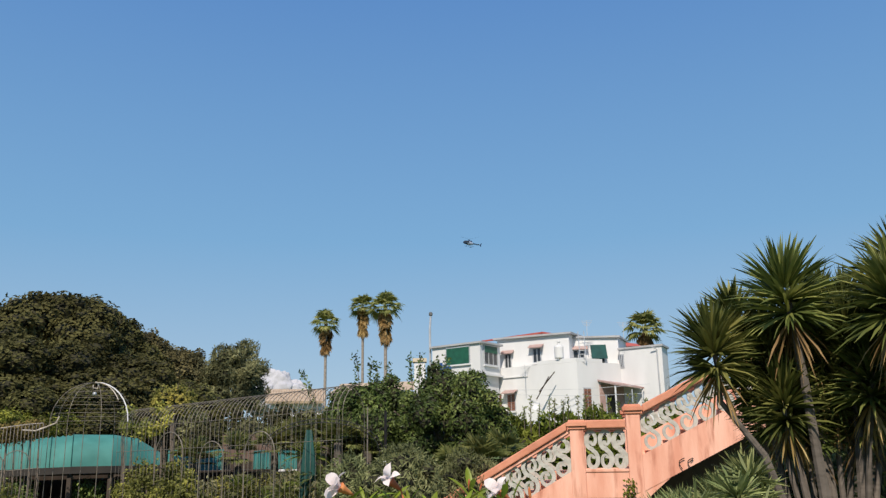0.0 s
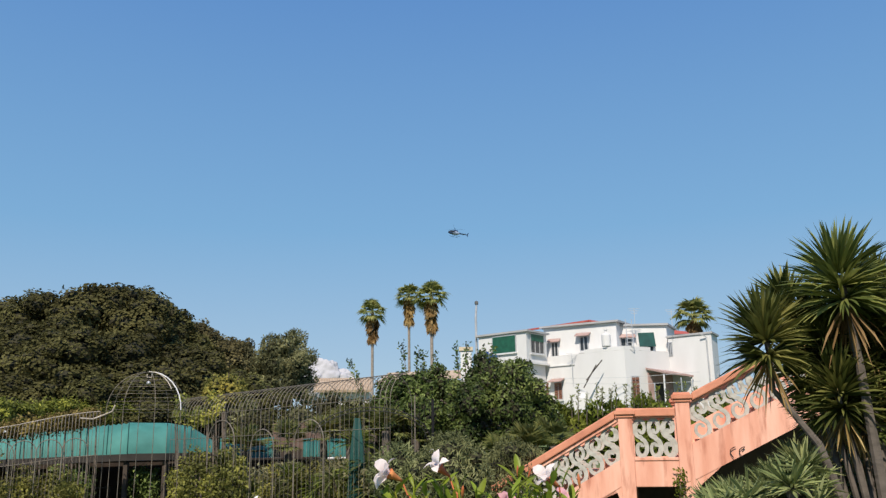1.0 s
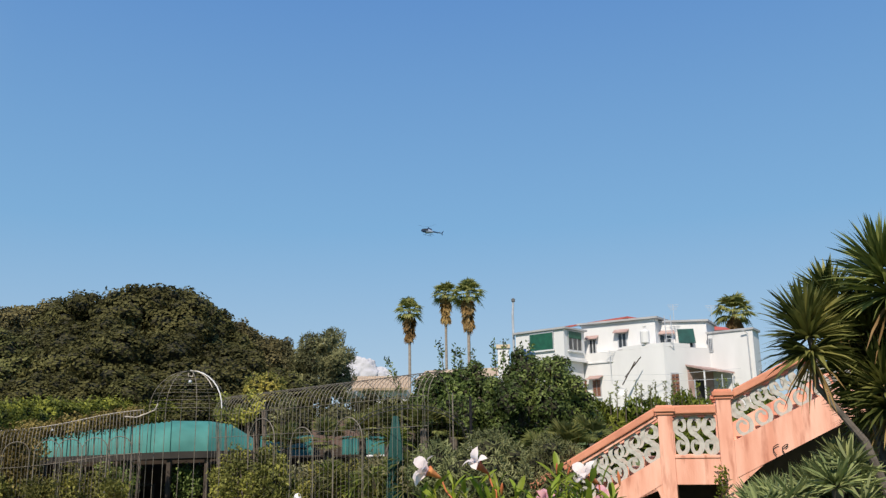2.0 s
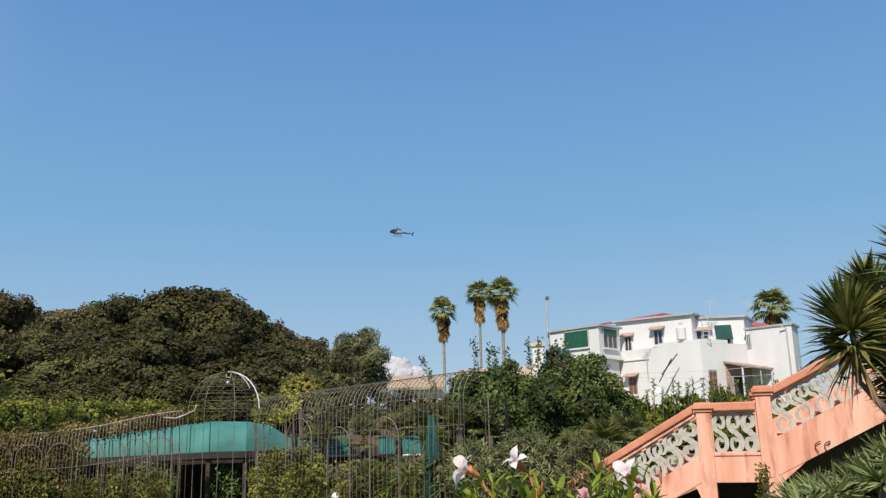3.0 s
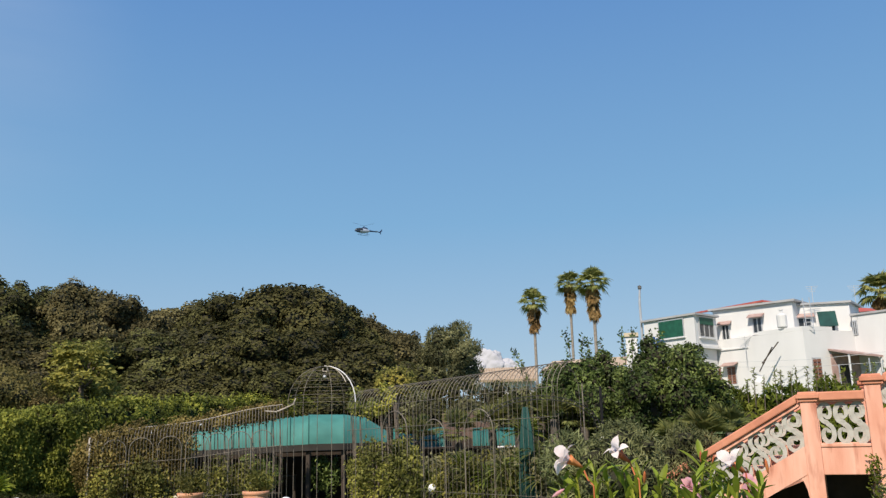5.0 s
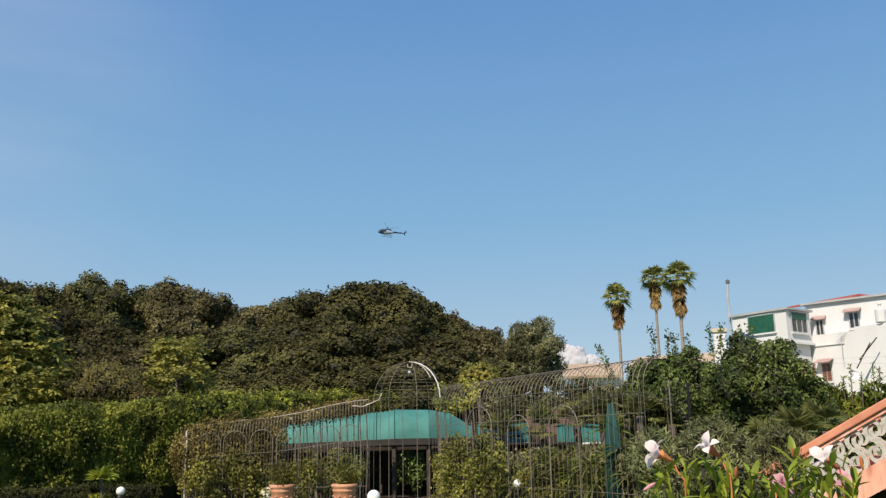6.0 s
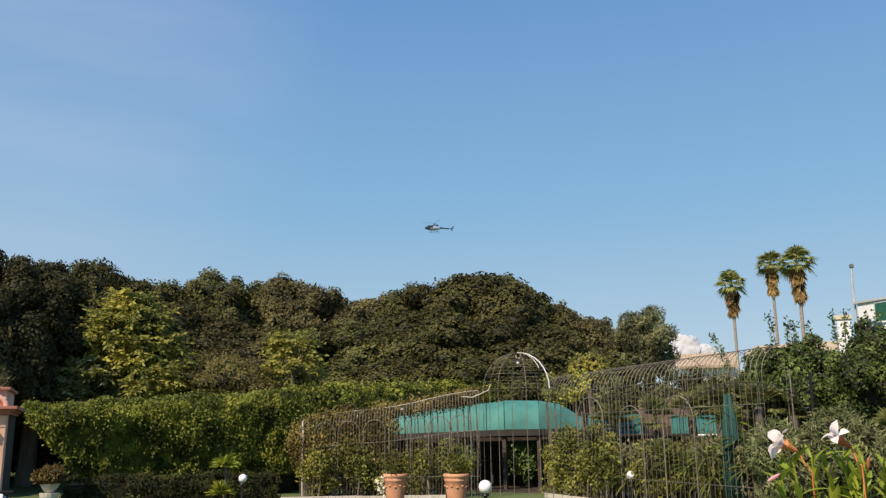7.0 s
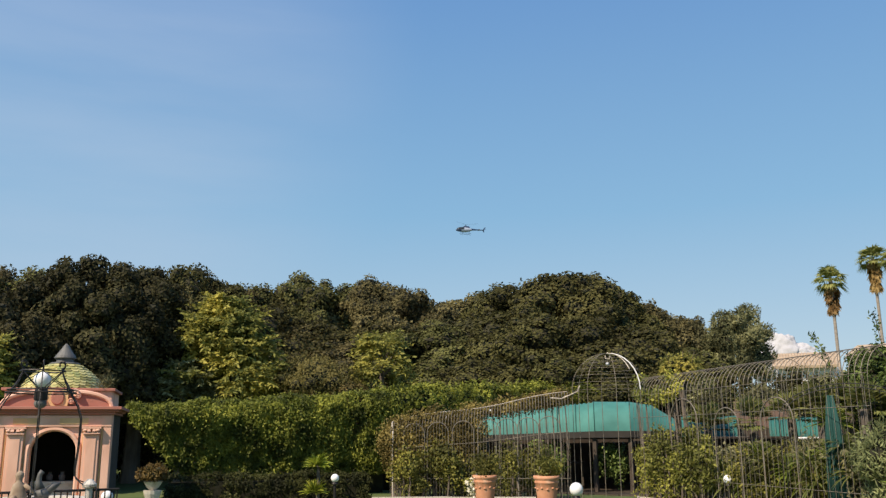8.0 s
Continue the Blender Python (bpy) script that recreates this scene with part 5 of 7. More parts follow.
# ---- iron pergola: bars bent over into a vault ----
def bar_mesh(h, bend, back, r=0.007):
    """A rod that stands h high and bends back over the vault."""
    path = [(0, 0, 0), (0, 0, h * 0.5), (0, 0, h - bend)]
    for k in range(1, 7):
        a = k / 6 * math.pi / 2
        path.append((0, back * (1 - math.cos(a)), h - bend + bend * math.sin(a)))
    return Geo().tube(path, [r * 0.8, r * 0.8, r] + [r * 1.55] * 6, 5, False).data("bar", RUST)


def pergola(name, label, p0, p1, n, h0, h1, bend, back, rails, wave=0.0, top_mat=RUST, bar_r=0.0046):
    d = p1 - p0
    L = d.length
    t = thing(name, label, "pergola", (p0.x, p0.y, 0), math.degrees(math.atan2(d.y, d.x)))
    base = bar_mesh(1.0 * h0, bend, back, bar_r)
    hs = []
    for k in range(n):
        s = k / (n - 1)
        h = h0 + (h1 - h0) * s + wave * math.sin(s * 9.0) * 0.5
        hs.append((s * L, h))
        b = new("bar", base)
        b.parent = t
        b.location, b.scale = (s * L, 0, 0), (1, 1, h / h0)
    part("top_rail", Geo().tube([(x, back, h) for x, h in hs[::2] + [hs[-1]]], 0.009, 6), top_mat, t, "bent iron top rail")
    for rr in rails:
        part("rail", Geo().tube([(x, -0.012, h * rr if rr > 0 else -rr) for x, h in hs[::4] + [hs[-1]]], 0.0055, 5), RUST, t)
    return t, L, hs


def pergola_arch(t, x, w, h, y=-0.02, r=0.012):
    path = [(x - w / 2, y, 0), (x - w / 2, y, h - w / 2)] + [(x - w / 2 * math.cos(a), y, h - w / 2 + w / 2 * math.sin(a)) for a in [k * math.pi / 10 for k in range(1, 10)]] + [(x + w / 2, y, h - w / 2), (x + w / 2, y, 0)]
    part("arch", Geo().tube(path, r, 6), RUST, t, "round-headed iron arch")


# the vaulted run comes nearer from the crossing to the gate
RP0, RP1 = at(20.95, 20.6), at(6.9, 15.2)


def run_at(az):
    """Distance of the vaulted run at a bearing, and how far along it that lies."""
    w, d = at(az, 1), RP1 - RP0
    k = d.x * w.y - d.y * w.x
    return (d.x * RP0.y - d.y * RP0.x) / k, (w.x * RP0.y - w.y * RP0.x) / k


def inside(az, off, z):
    """A place off behind the vaulted run; z is given for twenty metres and drawn in with the run."""
    d = run_at(az)[0] + off
    return az, d, EYE + (z - EYE) * d / 20


perg, PL, phs = pergola("pergola", "weathered iron wire pergola with a vaulted top", RP0, RP1, 54, up(3.3, 20.9), up(4.9, 15.65), 0.50, 0.50, (0.84, -0.55, 0.66))
for az, w, e in ((17.8, 0.95, 1.9), (12.2, 0.85, 1.9), (15.2, 0.75, 1.3)):
    d, k = run_at(az)
    pergola_arch(perg, k * PL, w, up(e, d))
# rear half of the vault
back_bar = Geo().tube([(0, 0.50 + 0.50 * math.sin(a), 2.8 - 0.50 + 0.50 * math.cos(a)) for a in [k * math.pi / 12 for k in range(7)]] + [(0, 1.0, 0)], 0.006, 4, False).data("bar", RUST)
for x, h in phs[::5]:
    b = new("bar", back_bar)
    b.parent = perg
    b.location, b.scale = (x, 0, 0), (1, 1, h / 2.8)
rear_bar = Geo().tube([(0, 1.0, 0), (0, 1.0, 2.3)], 0.0036, 4, False).data("bar", IRON)
for x, h in phs:
    b = new("bar", rear_bar)
    b.parent = perg
    b.location, b.scale = (x + 0.06, 0, 0), (1, 1, (h - 0.5) / 2.3)
LP0, LP1 = at(37.1, 20.3), at(25.2, 20.0)
lperg, LL, lhs = pergola("pergola", "low iron wire pergola overgrown with dry vines", LP0, LP1, 62, up(0.65, 20.3), up(2.5, 20), 0.30, 0.55, (0.62, -0.5), 0.07, PALE_METAL, 0.0042)
for k, az in enumerate((35.2, 33.6, 31.9, 30.2, 29.0, 27.6, 26.2)):
    pergola_arch(lperg, (36.8 - az) / 11.9 * LL, 0.50, up(0.45 + 0.045 * (35 - az), 20.2), -0.02, 0.009)
part("end_post", Geo().tube([(0, 0.3, 1.80), (0.02, 0.1, 1.76), (0.06, -0.02, 1.55), (0.05, -0.02, 0.9), (0.07, -0.02, 0)], 0.018, 6), PALE_METAL, lperg, "pale bent end post")
for k, az in enumerate((36.6, 33.4, 30.4)):
    x = (37.1 - az) / 11.9 * LL
    z = 1.80 + (37.1 - az) / 11.9 * 0.62
    b = part("bulb", Geo().ball((x, 0.25, z - 0.10), 0.024, 8, 6), OPAL, lperg, "small white hanging bulb", True)
    part("flex", Geo().tube([(x, 0.3, z), (x, 0.25, z - 0.06)], 0.005, 4), IRON, b)
# entrance between the two runs: open iron cupola
DD = 20.3
dc = at(22.5, DD)
cup = thing("iron_cupola", "open wrought iron cupola over the pergola crossing", "pergola", (dc.x, dc.y, 0), 22.2)
CR, CZ, CH = 0.86, up(2.5, DD), up(4.95, DD) - up(2.5, DD)
for k in range(8):
    a = k * math.pi / 4 + 0.2
    rib = [(CR * math.cos(e) * math.cos(a), CR * math.cos(e) * math.sin(a), CZ + CH * math.sin(e)) for e in [j * math.pi / 16 for j in range(9)]]
    part("rib", Geo().tube(rib, 0.014 if k == 7 else 0.006, 6), WHITE if k == 7 else RUST, cup, "pale curved rib" if k == 7 else "")
    part("leg", Geo().tube([rib[0], (rib[0][0], rib[0][1], 0)], 0.007, 6), RUST, cup)
part("rib", Geo().tube([(CR * math.cos(e) * math.cos(5.45), CR * math.cos(e) * math.sin(5.45), CZ + CH * math.sin(e)) for e in [0.55 + j * math.pi / 24 for j in range(9)]], 0.010, 6), PALE_METAL, cup, "pale curved rib")
for e in (0.0, 0.2, 0.4, 0.6, 0.8, 1.0):
    rr = CR * math.cos(e)
    part("hoop", Geo().tube([(rr * math.cos(a), rr * math.sin(a), CZ + CH * math.sin(e)) for a in [j * math.pi / 10 for j in range(21)]], 0.004, 5), RUST, cup)
lamp = part("lamp", Geo().ball((0, 0, CZ + CH - 0.25), 0.045, 10, 8), ALU, cup, "small white hanging lamp", True)
part("chain", Geo().tube([(0, 0, CZ + CH), (0, 0, CZ + CH - 0.17)], 0.006, 4), IRON, lamp)
part("scroll_finial", Geo().tube([(0.0, 0, CZ + CH + 0.02), (0.07, 0, CZ + CH - 0.04), (0.05, 0, CZ + CH - 0.13), (-0.04, 0, CZ + CH - 0.12), (-0.04, 0, CZ + CH - 0.05)], 0.014, 5), PALE_METAL, cup)
part("bent_rail", Geo().tube([(-1.35, -0.2, CZ - 0.16), (-1.1, -0.2, CZ - 0.18), (-0.9, -0.2, CZ - 0.1), (-0.72, -0.2, CZ - 0.02), (-0.66, -0.2, CZ + 0.12)], 0.015, 6), PALE_METAL, cup, "pale bent tube")
# big gate arch at the right end
GD = 15.0
gp_ = at(8.2, GD)
gate = thing("gate_arch", "wide iron entrance arch at the pergola's end", "pergola", (gp_.x, gp_.y, 0), 8.2)
W2, GZ = 0.98, up(2.66, GD)
for off in (0.0, 0.06):
    path = [(-W2 - off, 0, 0)] + [(-(W2 + off) * math.cos(a), 0, GZ - 0.56 + (0.5 + off) * math.sin(a)) for a in [k * math.pi / 14 for k in range(15)]] + [(W2 + off, 0, 0)]
    part("arch", Geo().tube(path, 0.007, 6), IRON, gate)
for k in range(15):
    a = k * math.pi / 14
    part("spacer", Geo().tube([(-W2 * math.cos(a), 0, GZ - 0.56 + 0.5 * math.sin(a)), (-(W2 + 0.06) * math.cos(a), 0, GZ - 0.56 + 0.56 * math.sin(a))], 0.006, 4), RUST, gate)
part("side_post", Geo().tube([(0.78, 0.1, 0), (0.78, 0.1, up(3.4, GD))], 0.012, 6), RUST, gate)
pp = at(4.05, 17.6)
lp = thing("garden_pole", "dark metal pole with a small white bracket", "pole", (pp.x, pp.y, 0))
part("pole", Geo().tube([(0, 0, 0), (0, 0, up(3.15, 17.6))], 0.030, 8), IRON, lp)
part("bracket", Geo().box((-0.02, -0.06, up(-0.2, 17.6)), (0.09, 0.05, 0.22)), WHITE, lp, "small white bracket", bevel=0.01)
# gathered shade net
ND = run_at(9.1)[0] + 0.22
nt = at(9.1, ND)
net = thing("shade_net", "gathered dark green shade net hanging in folds", "net", (nt.x, nt.y, 0), 9.1)
r_ = random.Random(77)
for k in range(9):
    x = (-0.20 + k * 0.05) * 0.56
    part("fold", Geo().tube([(x * 1.5, 0.02 * (k % 2), 0.35), (x * 1.3, 0.03 * (k % 3), 0.9), (x * 1.0, 0, 1.5), (x * 0.4, 0, up(1.95, ND))], [0.016 + 0.016 * (k % 3), 0.016 + 0.014 * (k % 2), 0.018 + 0.008 * (k % 3), 0.010], 7), CLOTH_DARK, net, smooth=True)


def climber(name, label, spots, material, count, ln, wd, seed, droop=0.3):
    """Loose foliage over a pergola: spots are bearing, distance, height, radius."""
    r_ = np.random.default_rng(seed)
    t = thing(name, label, "climbing plant")
    lob = [(*at(a, d, z), r) for a, d, z, r in spots]
    part("foliage", crown_mesh("foliage", r_, lob, count, ln, wd, material, core=0.0, shell=0.42, droop=droop), None, t)
    g = Geo()
    for k in range(0, len(spots), 2):
        a, d, z, r = spots[k]
        b = at(a, d)
        g.tube([(b.x, b.y, 0), (b.x + 0.05, b.y, z * 0.5), (b.x - 0.03, b.y + 0.05, z)], [0.025, 0.02, 0.012], 5)
    tagged(part("woody_stem", g, BARK, t), kind="stuff")
    return t


rr = random.Random(9)
climber("climbing_vine", "yellowing vine climbing the pergola's corner", [(*inside(rr.uniform(16.6, 20.9), rr.uniform(-0.15, 0.6), rr.uniform(0.2, 1.5)), rr.uniform(0.08, 0.24)) for k in range(56)], VINE, 9000, 0.085, 0.045, 81)
climber("climbing_vine", "yellow-green vine along the top of the pergola", [(*inside(rr.uniform(17.4, 20.8), rr.uniform(0.1, 0.6), rr.uniform(2.2, 2.75)), rr.uniform(0.06, 0.15)) for k in range(14)], YGREEN, 1100, 0.09, 0.05, 82)
climber("climbing_vine", "dry brown vine matted over the low pergola", [(a_, 20.6 + rr.uniform(-0.2, 0.7), rr.uniform(0.45, 0.97) * (up(0.65, 20.3) + (37.1 - a_) / 11.9 * 0.62), rr.uniform(0.13, 0.26)) for a_ in [31.6 + k * 0.09 for k in range(62)]] + [(25.4 + k * 0.22, 21.1, up(2.15 - 0.16 * (k * 0.22), 21.1), rr.uniform(0.10, 0.18)) for k in range(30)] + [(31.0 + k * 0.16, 20.5, up(0.1, 20.5) - rr.uniform(0, 0.7), rr.uniform(0.14, 0.24)) for k in range(38)], BROWNVINE, 58000, 0.075, 0.042, 83)
climber("climbing_vine", "green and yellow vine at the foot of the low pergola", [(rr.uniform(27, 36.8), 20.2 + rr.uniform(-0.2, 0.5), rr.uniform(0.15, 1.1), rr.uniform(0.12, 0.28)) for k in range(42)], VINE, 13000, 0.08, 0.045, 84)
climber("climbing_vine", "leafy shrubbery inside the pergola", [(*inside(rr.uniform(7.2, 16.5), rr.uniform(0.4, 2.2), rr.uniform(0.15, 1.15)), rr.uniform(0.12, 0.26)) for k in range(50)], OLIVE, 9000, 0.11, 0.045, 85)
climber("climbing_vine", "yellow-green shrubs inside the pergola", [(*inside(rr.uniform(7.2, 16.0), rr.uniform(0.2, 1.6), rr.uniform(0.2, 1.1)), rr.uniform(0.10, 0.22)) for k in range(34)], VINE, 8000, 0.09, 0.05, 86)
climber("climbing_vine", "green shrubs under the awning", [(rr.uniform(21.6, 23.0) if k % 2 else rr.uniform(24.6, 27.5), 22.9 + rr.uniform(-0.2, 0.6), rr.uniform(0.2, 1.2), rr.uniform(0.06, 0.22)) for k in range(30)], CITRUS, 3000, 0.09, 0.045, 87)

# strap-leaved dracaenas inside the pergola
for k, (az, d, z) in enumerate(((17.6, 19.9, 1.25), (16.6, 20.0, 0.8), (15.6, 19.9, 0.7), (14.2, 20.2, 0.6), (12.8, 20.0, 0.8), (11.6, 20.2, 0.7), (10.5, 20.0, 0.9), (16.0, 20.3, 0.7), (18.4, 20.2, 0.8), (13.4, 20.4, 1.0), (8.4, 20.0, 1.2), (9.2, 20.4, 1.7))):
    az, d, z = inside(az, d - 19.5, z)
    p = at(az, d)
    t_ = thing("dracaena", "strap-leaved green dracaena behind the iron bars", "plant", (p.x, p.y, 0), 0, "dracaenas in the pergola")
    part("stem", Geo().tube([(0, 0, 0), (0.04, 0, z * 0.6), (0, 0, z)], [0.03, 0.025, 0.02], 6), PALMBARK, t_)
    for j in range(2):
        g = Geo()
        blades(random.Random(700 + 3 * k + j), g, (0.06 * j, -0.05 * j, z * (1 - 0.35 * j)), (0.1 * (k % 3 - 1), -0.2, 1), 75, 0.55, 0.03, 1.7, 0.55)
        part("leaf_rosette", g, (FAN, FRESH)[k % 2], t_)

# ---- green awnings of the garden restaurant ----
awn = thing("awning", "long teal fabric awning on a dark frame", "awning")
AL, AC, AR, AE = (31.9, 23.9), (23.5, 22.4), (21.2, 22.4), (18.3, 23.2)


def awning_panel(q0, q1, e0, e1, t0, t1, set0, set1, rows=6, bulge=0.10, sag=0.0):
    """A cloth between eave and ridge, bulging a little."""
    g = Geo()
    cols = 8
    for i in range(rows + 1):
        s = i / rows
        for j in range(cols + 1):
            u = j / cols
            az, d = q0[0] + (q1[0] - q0[0]) * u, q0[1] + (q1[1] - q0[1]) * u
            st = set0 + (set1 - set0) * u
            z0, z1 = e0 + (e1 - e0) * u, t0 + (t1 - t0) * u
            k = math.sin(s * math.pi / 2)
            g.v.append(tuple(at(az, d + st * (1 - math.cos(s * math.pi / 2)), z0 + (z1 - z0) * k - sag * math.sin(u * math.pi * 4) ** 2 * 0.03)))
    for i in range(rows):
        for j in range(cols):
            a = i * (cols + 1) + j
            g.f.append((a, a + 1, a + cols + 2, a + cols + 1))
    return g


steps = 7
for k in range(steps):
    u0, u1 = k / steps, (k + 1) / steps
    q0 = (AL[0] + (AC[0] - AL[0]) * u0, AL[1] + (AC[1] - AL[1]) * u0)
    q1 = (AL[0] + (AC[0] - AL[0]) * u1, AL[1] + (AC[1] - AL[1]) * u1)
    zt = lambda u: up(0.93 + 0.86 * u, 24.6 - 1.5 * u)
    ze = lambda u: up(-0.38 + 0.26 * u, 23.9 - 1.5 * u)
    part("panel", awning_panel(q0, q1, ze(u0), ze(u1), zt(u0), zt(u1), 0.8, 0.8, sag=1.0), CLOTH, awn, smooth=True)
for k in range(steps + 1):
    u = k / steps
    az_, d_ = AL[0] + (AC[0] - AL[0]) * u, AL[1] + (AC[1] - AL[1]) * u
    part("seam", Geo().tube([at(az_, d_ - 0.012 + 0.8 * (1 - math.cos(s * math.pi / 2)), ze(u) + (zt(u) - ze(u)) * math.sin(s * math.pi / 2) + 0.012) for s in [j / 6 for j in range(7)]], 0.010, 4), CLOTH_DARK, awn)
part("end_panel", awning_panel(AC, AR, up(-0.12, 22.4), up(-0.12, 22.4), up(1.79, 23.2), up(1.75, 23.2), 0.8, 0.8), CLOTH, awn, "bulging end panel", smooth=True)
for k, (e0, e1) in enumerate(((1.75, 1.5), (1.5, 0.6))):
    m0, m1 = (AR[0] - 1.45 * k, 22.4 + 0.4 * k), (AR[0] - 1.45 * (k + 1), 22.4 + 0.4 * (k + 1))
    part("panel", awning_panel(m0, m1, up(-0.12, m0[1]), up(-0.12, m1[1]), up(e0, m0[1] + 1), up(e1, m1[1] + 1), 0.9, 0.7), CLOTH, awn, smooth=True)
for q0, q1 in ((AL, AC), (AC, AR), (AR, AE)):
    a, b = at(*q0, 0), at(*q1, 0)
    za, zb = up(-0.38 if q0 is AL else -0.13, q0[1]), up(-0.13, q1[1])
    part("fascia", Geo().add([a + Vector((0, 0, za - 0.16)), b + Vector((0, 0, zb - 0.16)), b + Vector((0, 0, zb)), a + Vector((0, 0, za)), a * 1.004 + Vector((0, 0, za - 0.16)), b * 1.004 + Vector((0, 0, zb - 0.16)), b * 1.004 + Vector((0, 0, zb)), a * 1.004 + Vector((0, 0, za))],
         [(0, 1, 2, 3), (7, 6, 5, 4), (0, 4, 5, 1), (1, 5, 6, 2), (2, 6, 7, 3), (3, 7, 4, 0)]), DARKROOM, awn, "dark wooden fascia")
for az, d in (AL, (28.8, 23.4), (26, 22.9), AC, AR, AE):
    p = at(az, d + 0.15)
    part("post", Geo().box((p.x, p.y, 0.68), (0.1, 0.1, 1.36)), DARKWOOD, awn)
for k, (a0, a1, d, e0, e1) in enumerate(((17.9, 14.5, 25.5, 0.75, -0.5), (12.6, 9.7, 25.5, 0.65, -0.55))):
    aw = thing("awning", "small teal fabric awning with a pale edge bar", "awning")
    n = 5
    for j in range(n):
        b0, b1 = a0 + (a1 - a0) * j / n, a0 + (a1 - a0) * (j + 1) / n
        part("panel", awning_panel((b0, d), (b1, d), up(e1, d), up(e1, d), up(e0 + 0.05 * (j % 2), d + 0.8), up(e0 + 0.05 * ((j + 1) % 2), d + 0.8), 0.8, 0.8), CLOTH_MID, aw, smooth=True)
    part("edge_bar", Geo().tube([at(a0, d - 0.03, up(e1, d) - 0.03), at(a1, d - 0.03, up(e1, d) - 0.03)], 0.035, 6), WHITE, aw, "white edge bar")
    for az in (a0, a1):
        p = at(az, d)
        part("post", Geo().box((p.x, p.y, up(e1, d) / 2), (0.08, 0.08, up(e1, d) - 0.06)), DARKWOOD, aw)
# dining room behind; dark wall, ceiling and floor colours carry its shade
room = thing("pavilion", "dark timber dining pavilion, deep shade put into its colours", "pavilion")
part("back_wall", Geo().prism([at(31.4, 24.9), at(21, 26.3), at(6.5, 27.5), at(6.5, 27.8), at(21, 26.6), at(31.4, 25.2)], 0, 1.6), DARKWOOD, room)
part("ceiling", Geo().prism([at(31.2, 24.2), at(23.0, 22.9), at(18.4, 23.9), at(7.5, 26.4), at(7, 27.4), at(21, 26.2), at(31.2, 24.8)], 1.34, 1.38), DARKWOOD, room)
part("pavilion_floor", Geo().prism([at(31.6, 23.2), at(23.6, 21.9), at(20.6, 21.4), at(7.0, 18.2), at(6.8, 27.3), at(21, 26.2), at(31.3, 24.8)], 0.0, 0.035), DARKWOOD, room, "added floor coloured dark as the awnings' shade")
part("brick_gable", Geo().prism([at(14.6, 26.9), at(11.4, 26.9), at(11.4, 27.2), at(14.6, 27.2)], 0, up(1.7, 26.9)), surface("dull_brick", (0.11, 0.07, 0.055), (0.17, 0.11, 0.085), 4, 0.9, 0.3), room, "dull red brick gable")
for az in (28.0, 25.2, 19.5, 16.8, 13.5, 10.8):
    tb = thing("dining_table", "dark dining table under the awning", "table", tuple(at(az, 23.9)), az, "tables under the awning")
    part("tabletop", Geo().box((0, 0, 0.73), (0.8, 0.8, 0.04)), DARKWOOD, tb)
    for x in (-0.34, 0.34):
        for y in (-0.34, 0.34):
            part("leg", Geo().box((x, y, 0.355), (0.05, 0.05, 0.71)), DARKWOOD, tb)
# stone edging of the beds
kb = thing("bed_edging", "pale stone kerb edging the beds", "kerb", kind="structure")
for az0, az1, d in ((38.3, 33.0, 19.9), (33.0, 27.5, 19.75), (21.0, 14, 0), (14, 7, 0)):
    n = 12
    for k in range(n):
        a0, a1 = az0 + (az1 - az0) * k / n, az0 + (az1 - az0) * (k + 0.97) / n
        a, b = at(a0, d or run_at(a0)[0] - 0.45), at(a1, d or run_at(a1)[0] - 0.45)
        part("kerb_stone", Geo().prism([a, b, b * 1.009, a * 1.009], -0.05, 0.10), STONE, kb)


# ---- terracotta pots and globe lights ----
def pot(az, d, rim, h, seed, plant, label, flowers=False):
    p = at(az, d)
    t = thing("flower_pot", label, "pot", (p.x, p.y, 0), 0, "terracotta pots")
    k = rim / 2
    part("pot", Geo().lathe((0, 0, 0), [(0.62 * k, 0), (0.66 * k, 0.03), (0.80 * k, h * 0.55), (0.86 * k, h * 0.78), (0.92 * k, h * 0.80), (0.92 * k, h * 0.84), (0.88 * k, h * 0.86), (0.95 * k, h * 0.9), (k, h * 0.92), (k, h), (0.86 * k, h), (0.82 * k, h * 0.9), (0.02, h * 0.88)], 24), TERRACOTTA, t, "moulded terracotta pot", True)
    for j in range(12):
        a = j * math.pi / 6
        part("garland", Geo().ball((0.83 * k * math.cos(a), 0.83 * k * math.sin(a), h * 0.64 + 0.02 * (j % 2)), 0.030, 7, 5, 0.6), TERRACOTTA, t)
    r_ = np.random.default_rng(seed)
    lob = [(r_.uniform(-k, k) * 0.6, r_.uniform(-k, k) * 0.6, h + r_.uniform(0, 0.26), r_.uniform(0.07, 0.14)) for j in range(13)]
    part("plant", crown_mesh("plant", r_, lob, 1500, 0.09, 0.03, plant, core=0.0, shell=0.4, droop=-0.6), None, t)
    tagged(t.children[-1], kind="stuff")
    if flowers:
        lob = [(-k * 0.9 + r_.uniform(-0.1, 0.1), -k * 0.5, h * 0.75 + r_.uniform(-0.22, 0.15), 0.08) for j in range(7)]
        part("blossom", crown_mesh("blossom", r_, lob, 160, 0.06, 0.05, WHITEFLOWER, core=0.0, shell=0.4), None, t)
    return t


pot(26.85, 17.3, 0.52, 0.70, 91, VINE, "large moulded terracotta pot with orange-green plants")
pot(30.9, 17.6, 0.50, 0.70, 92, VINE, "large moulded terracotta pot with cream flowers spilling over", True)


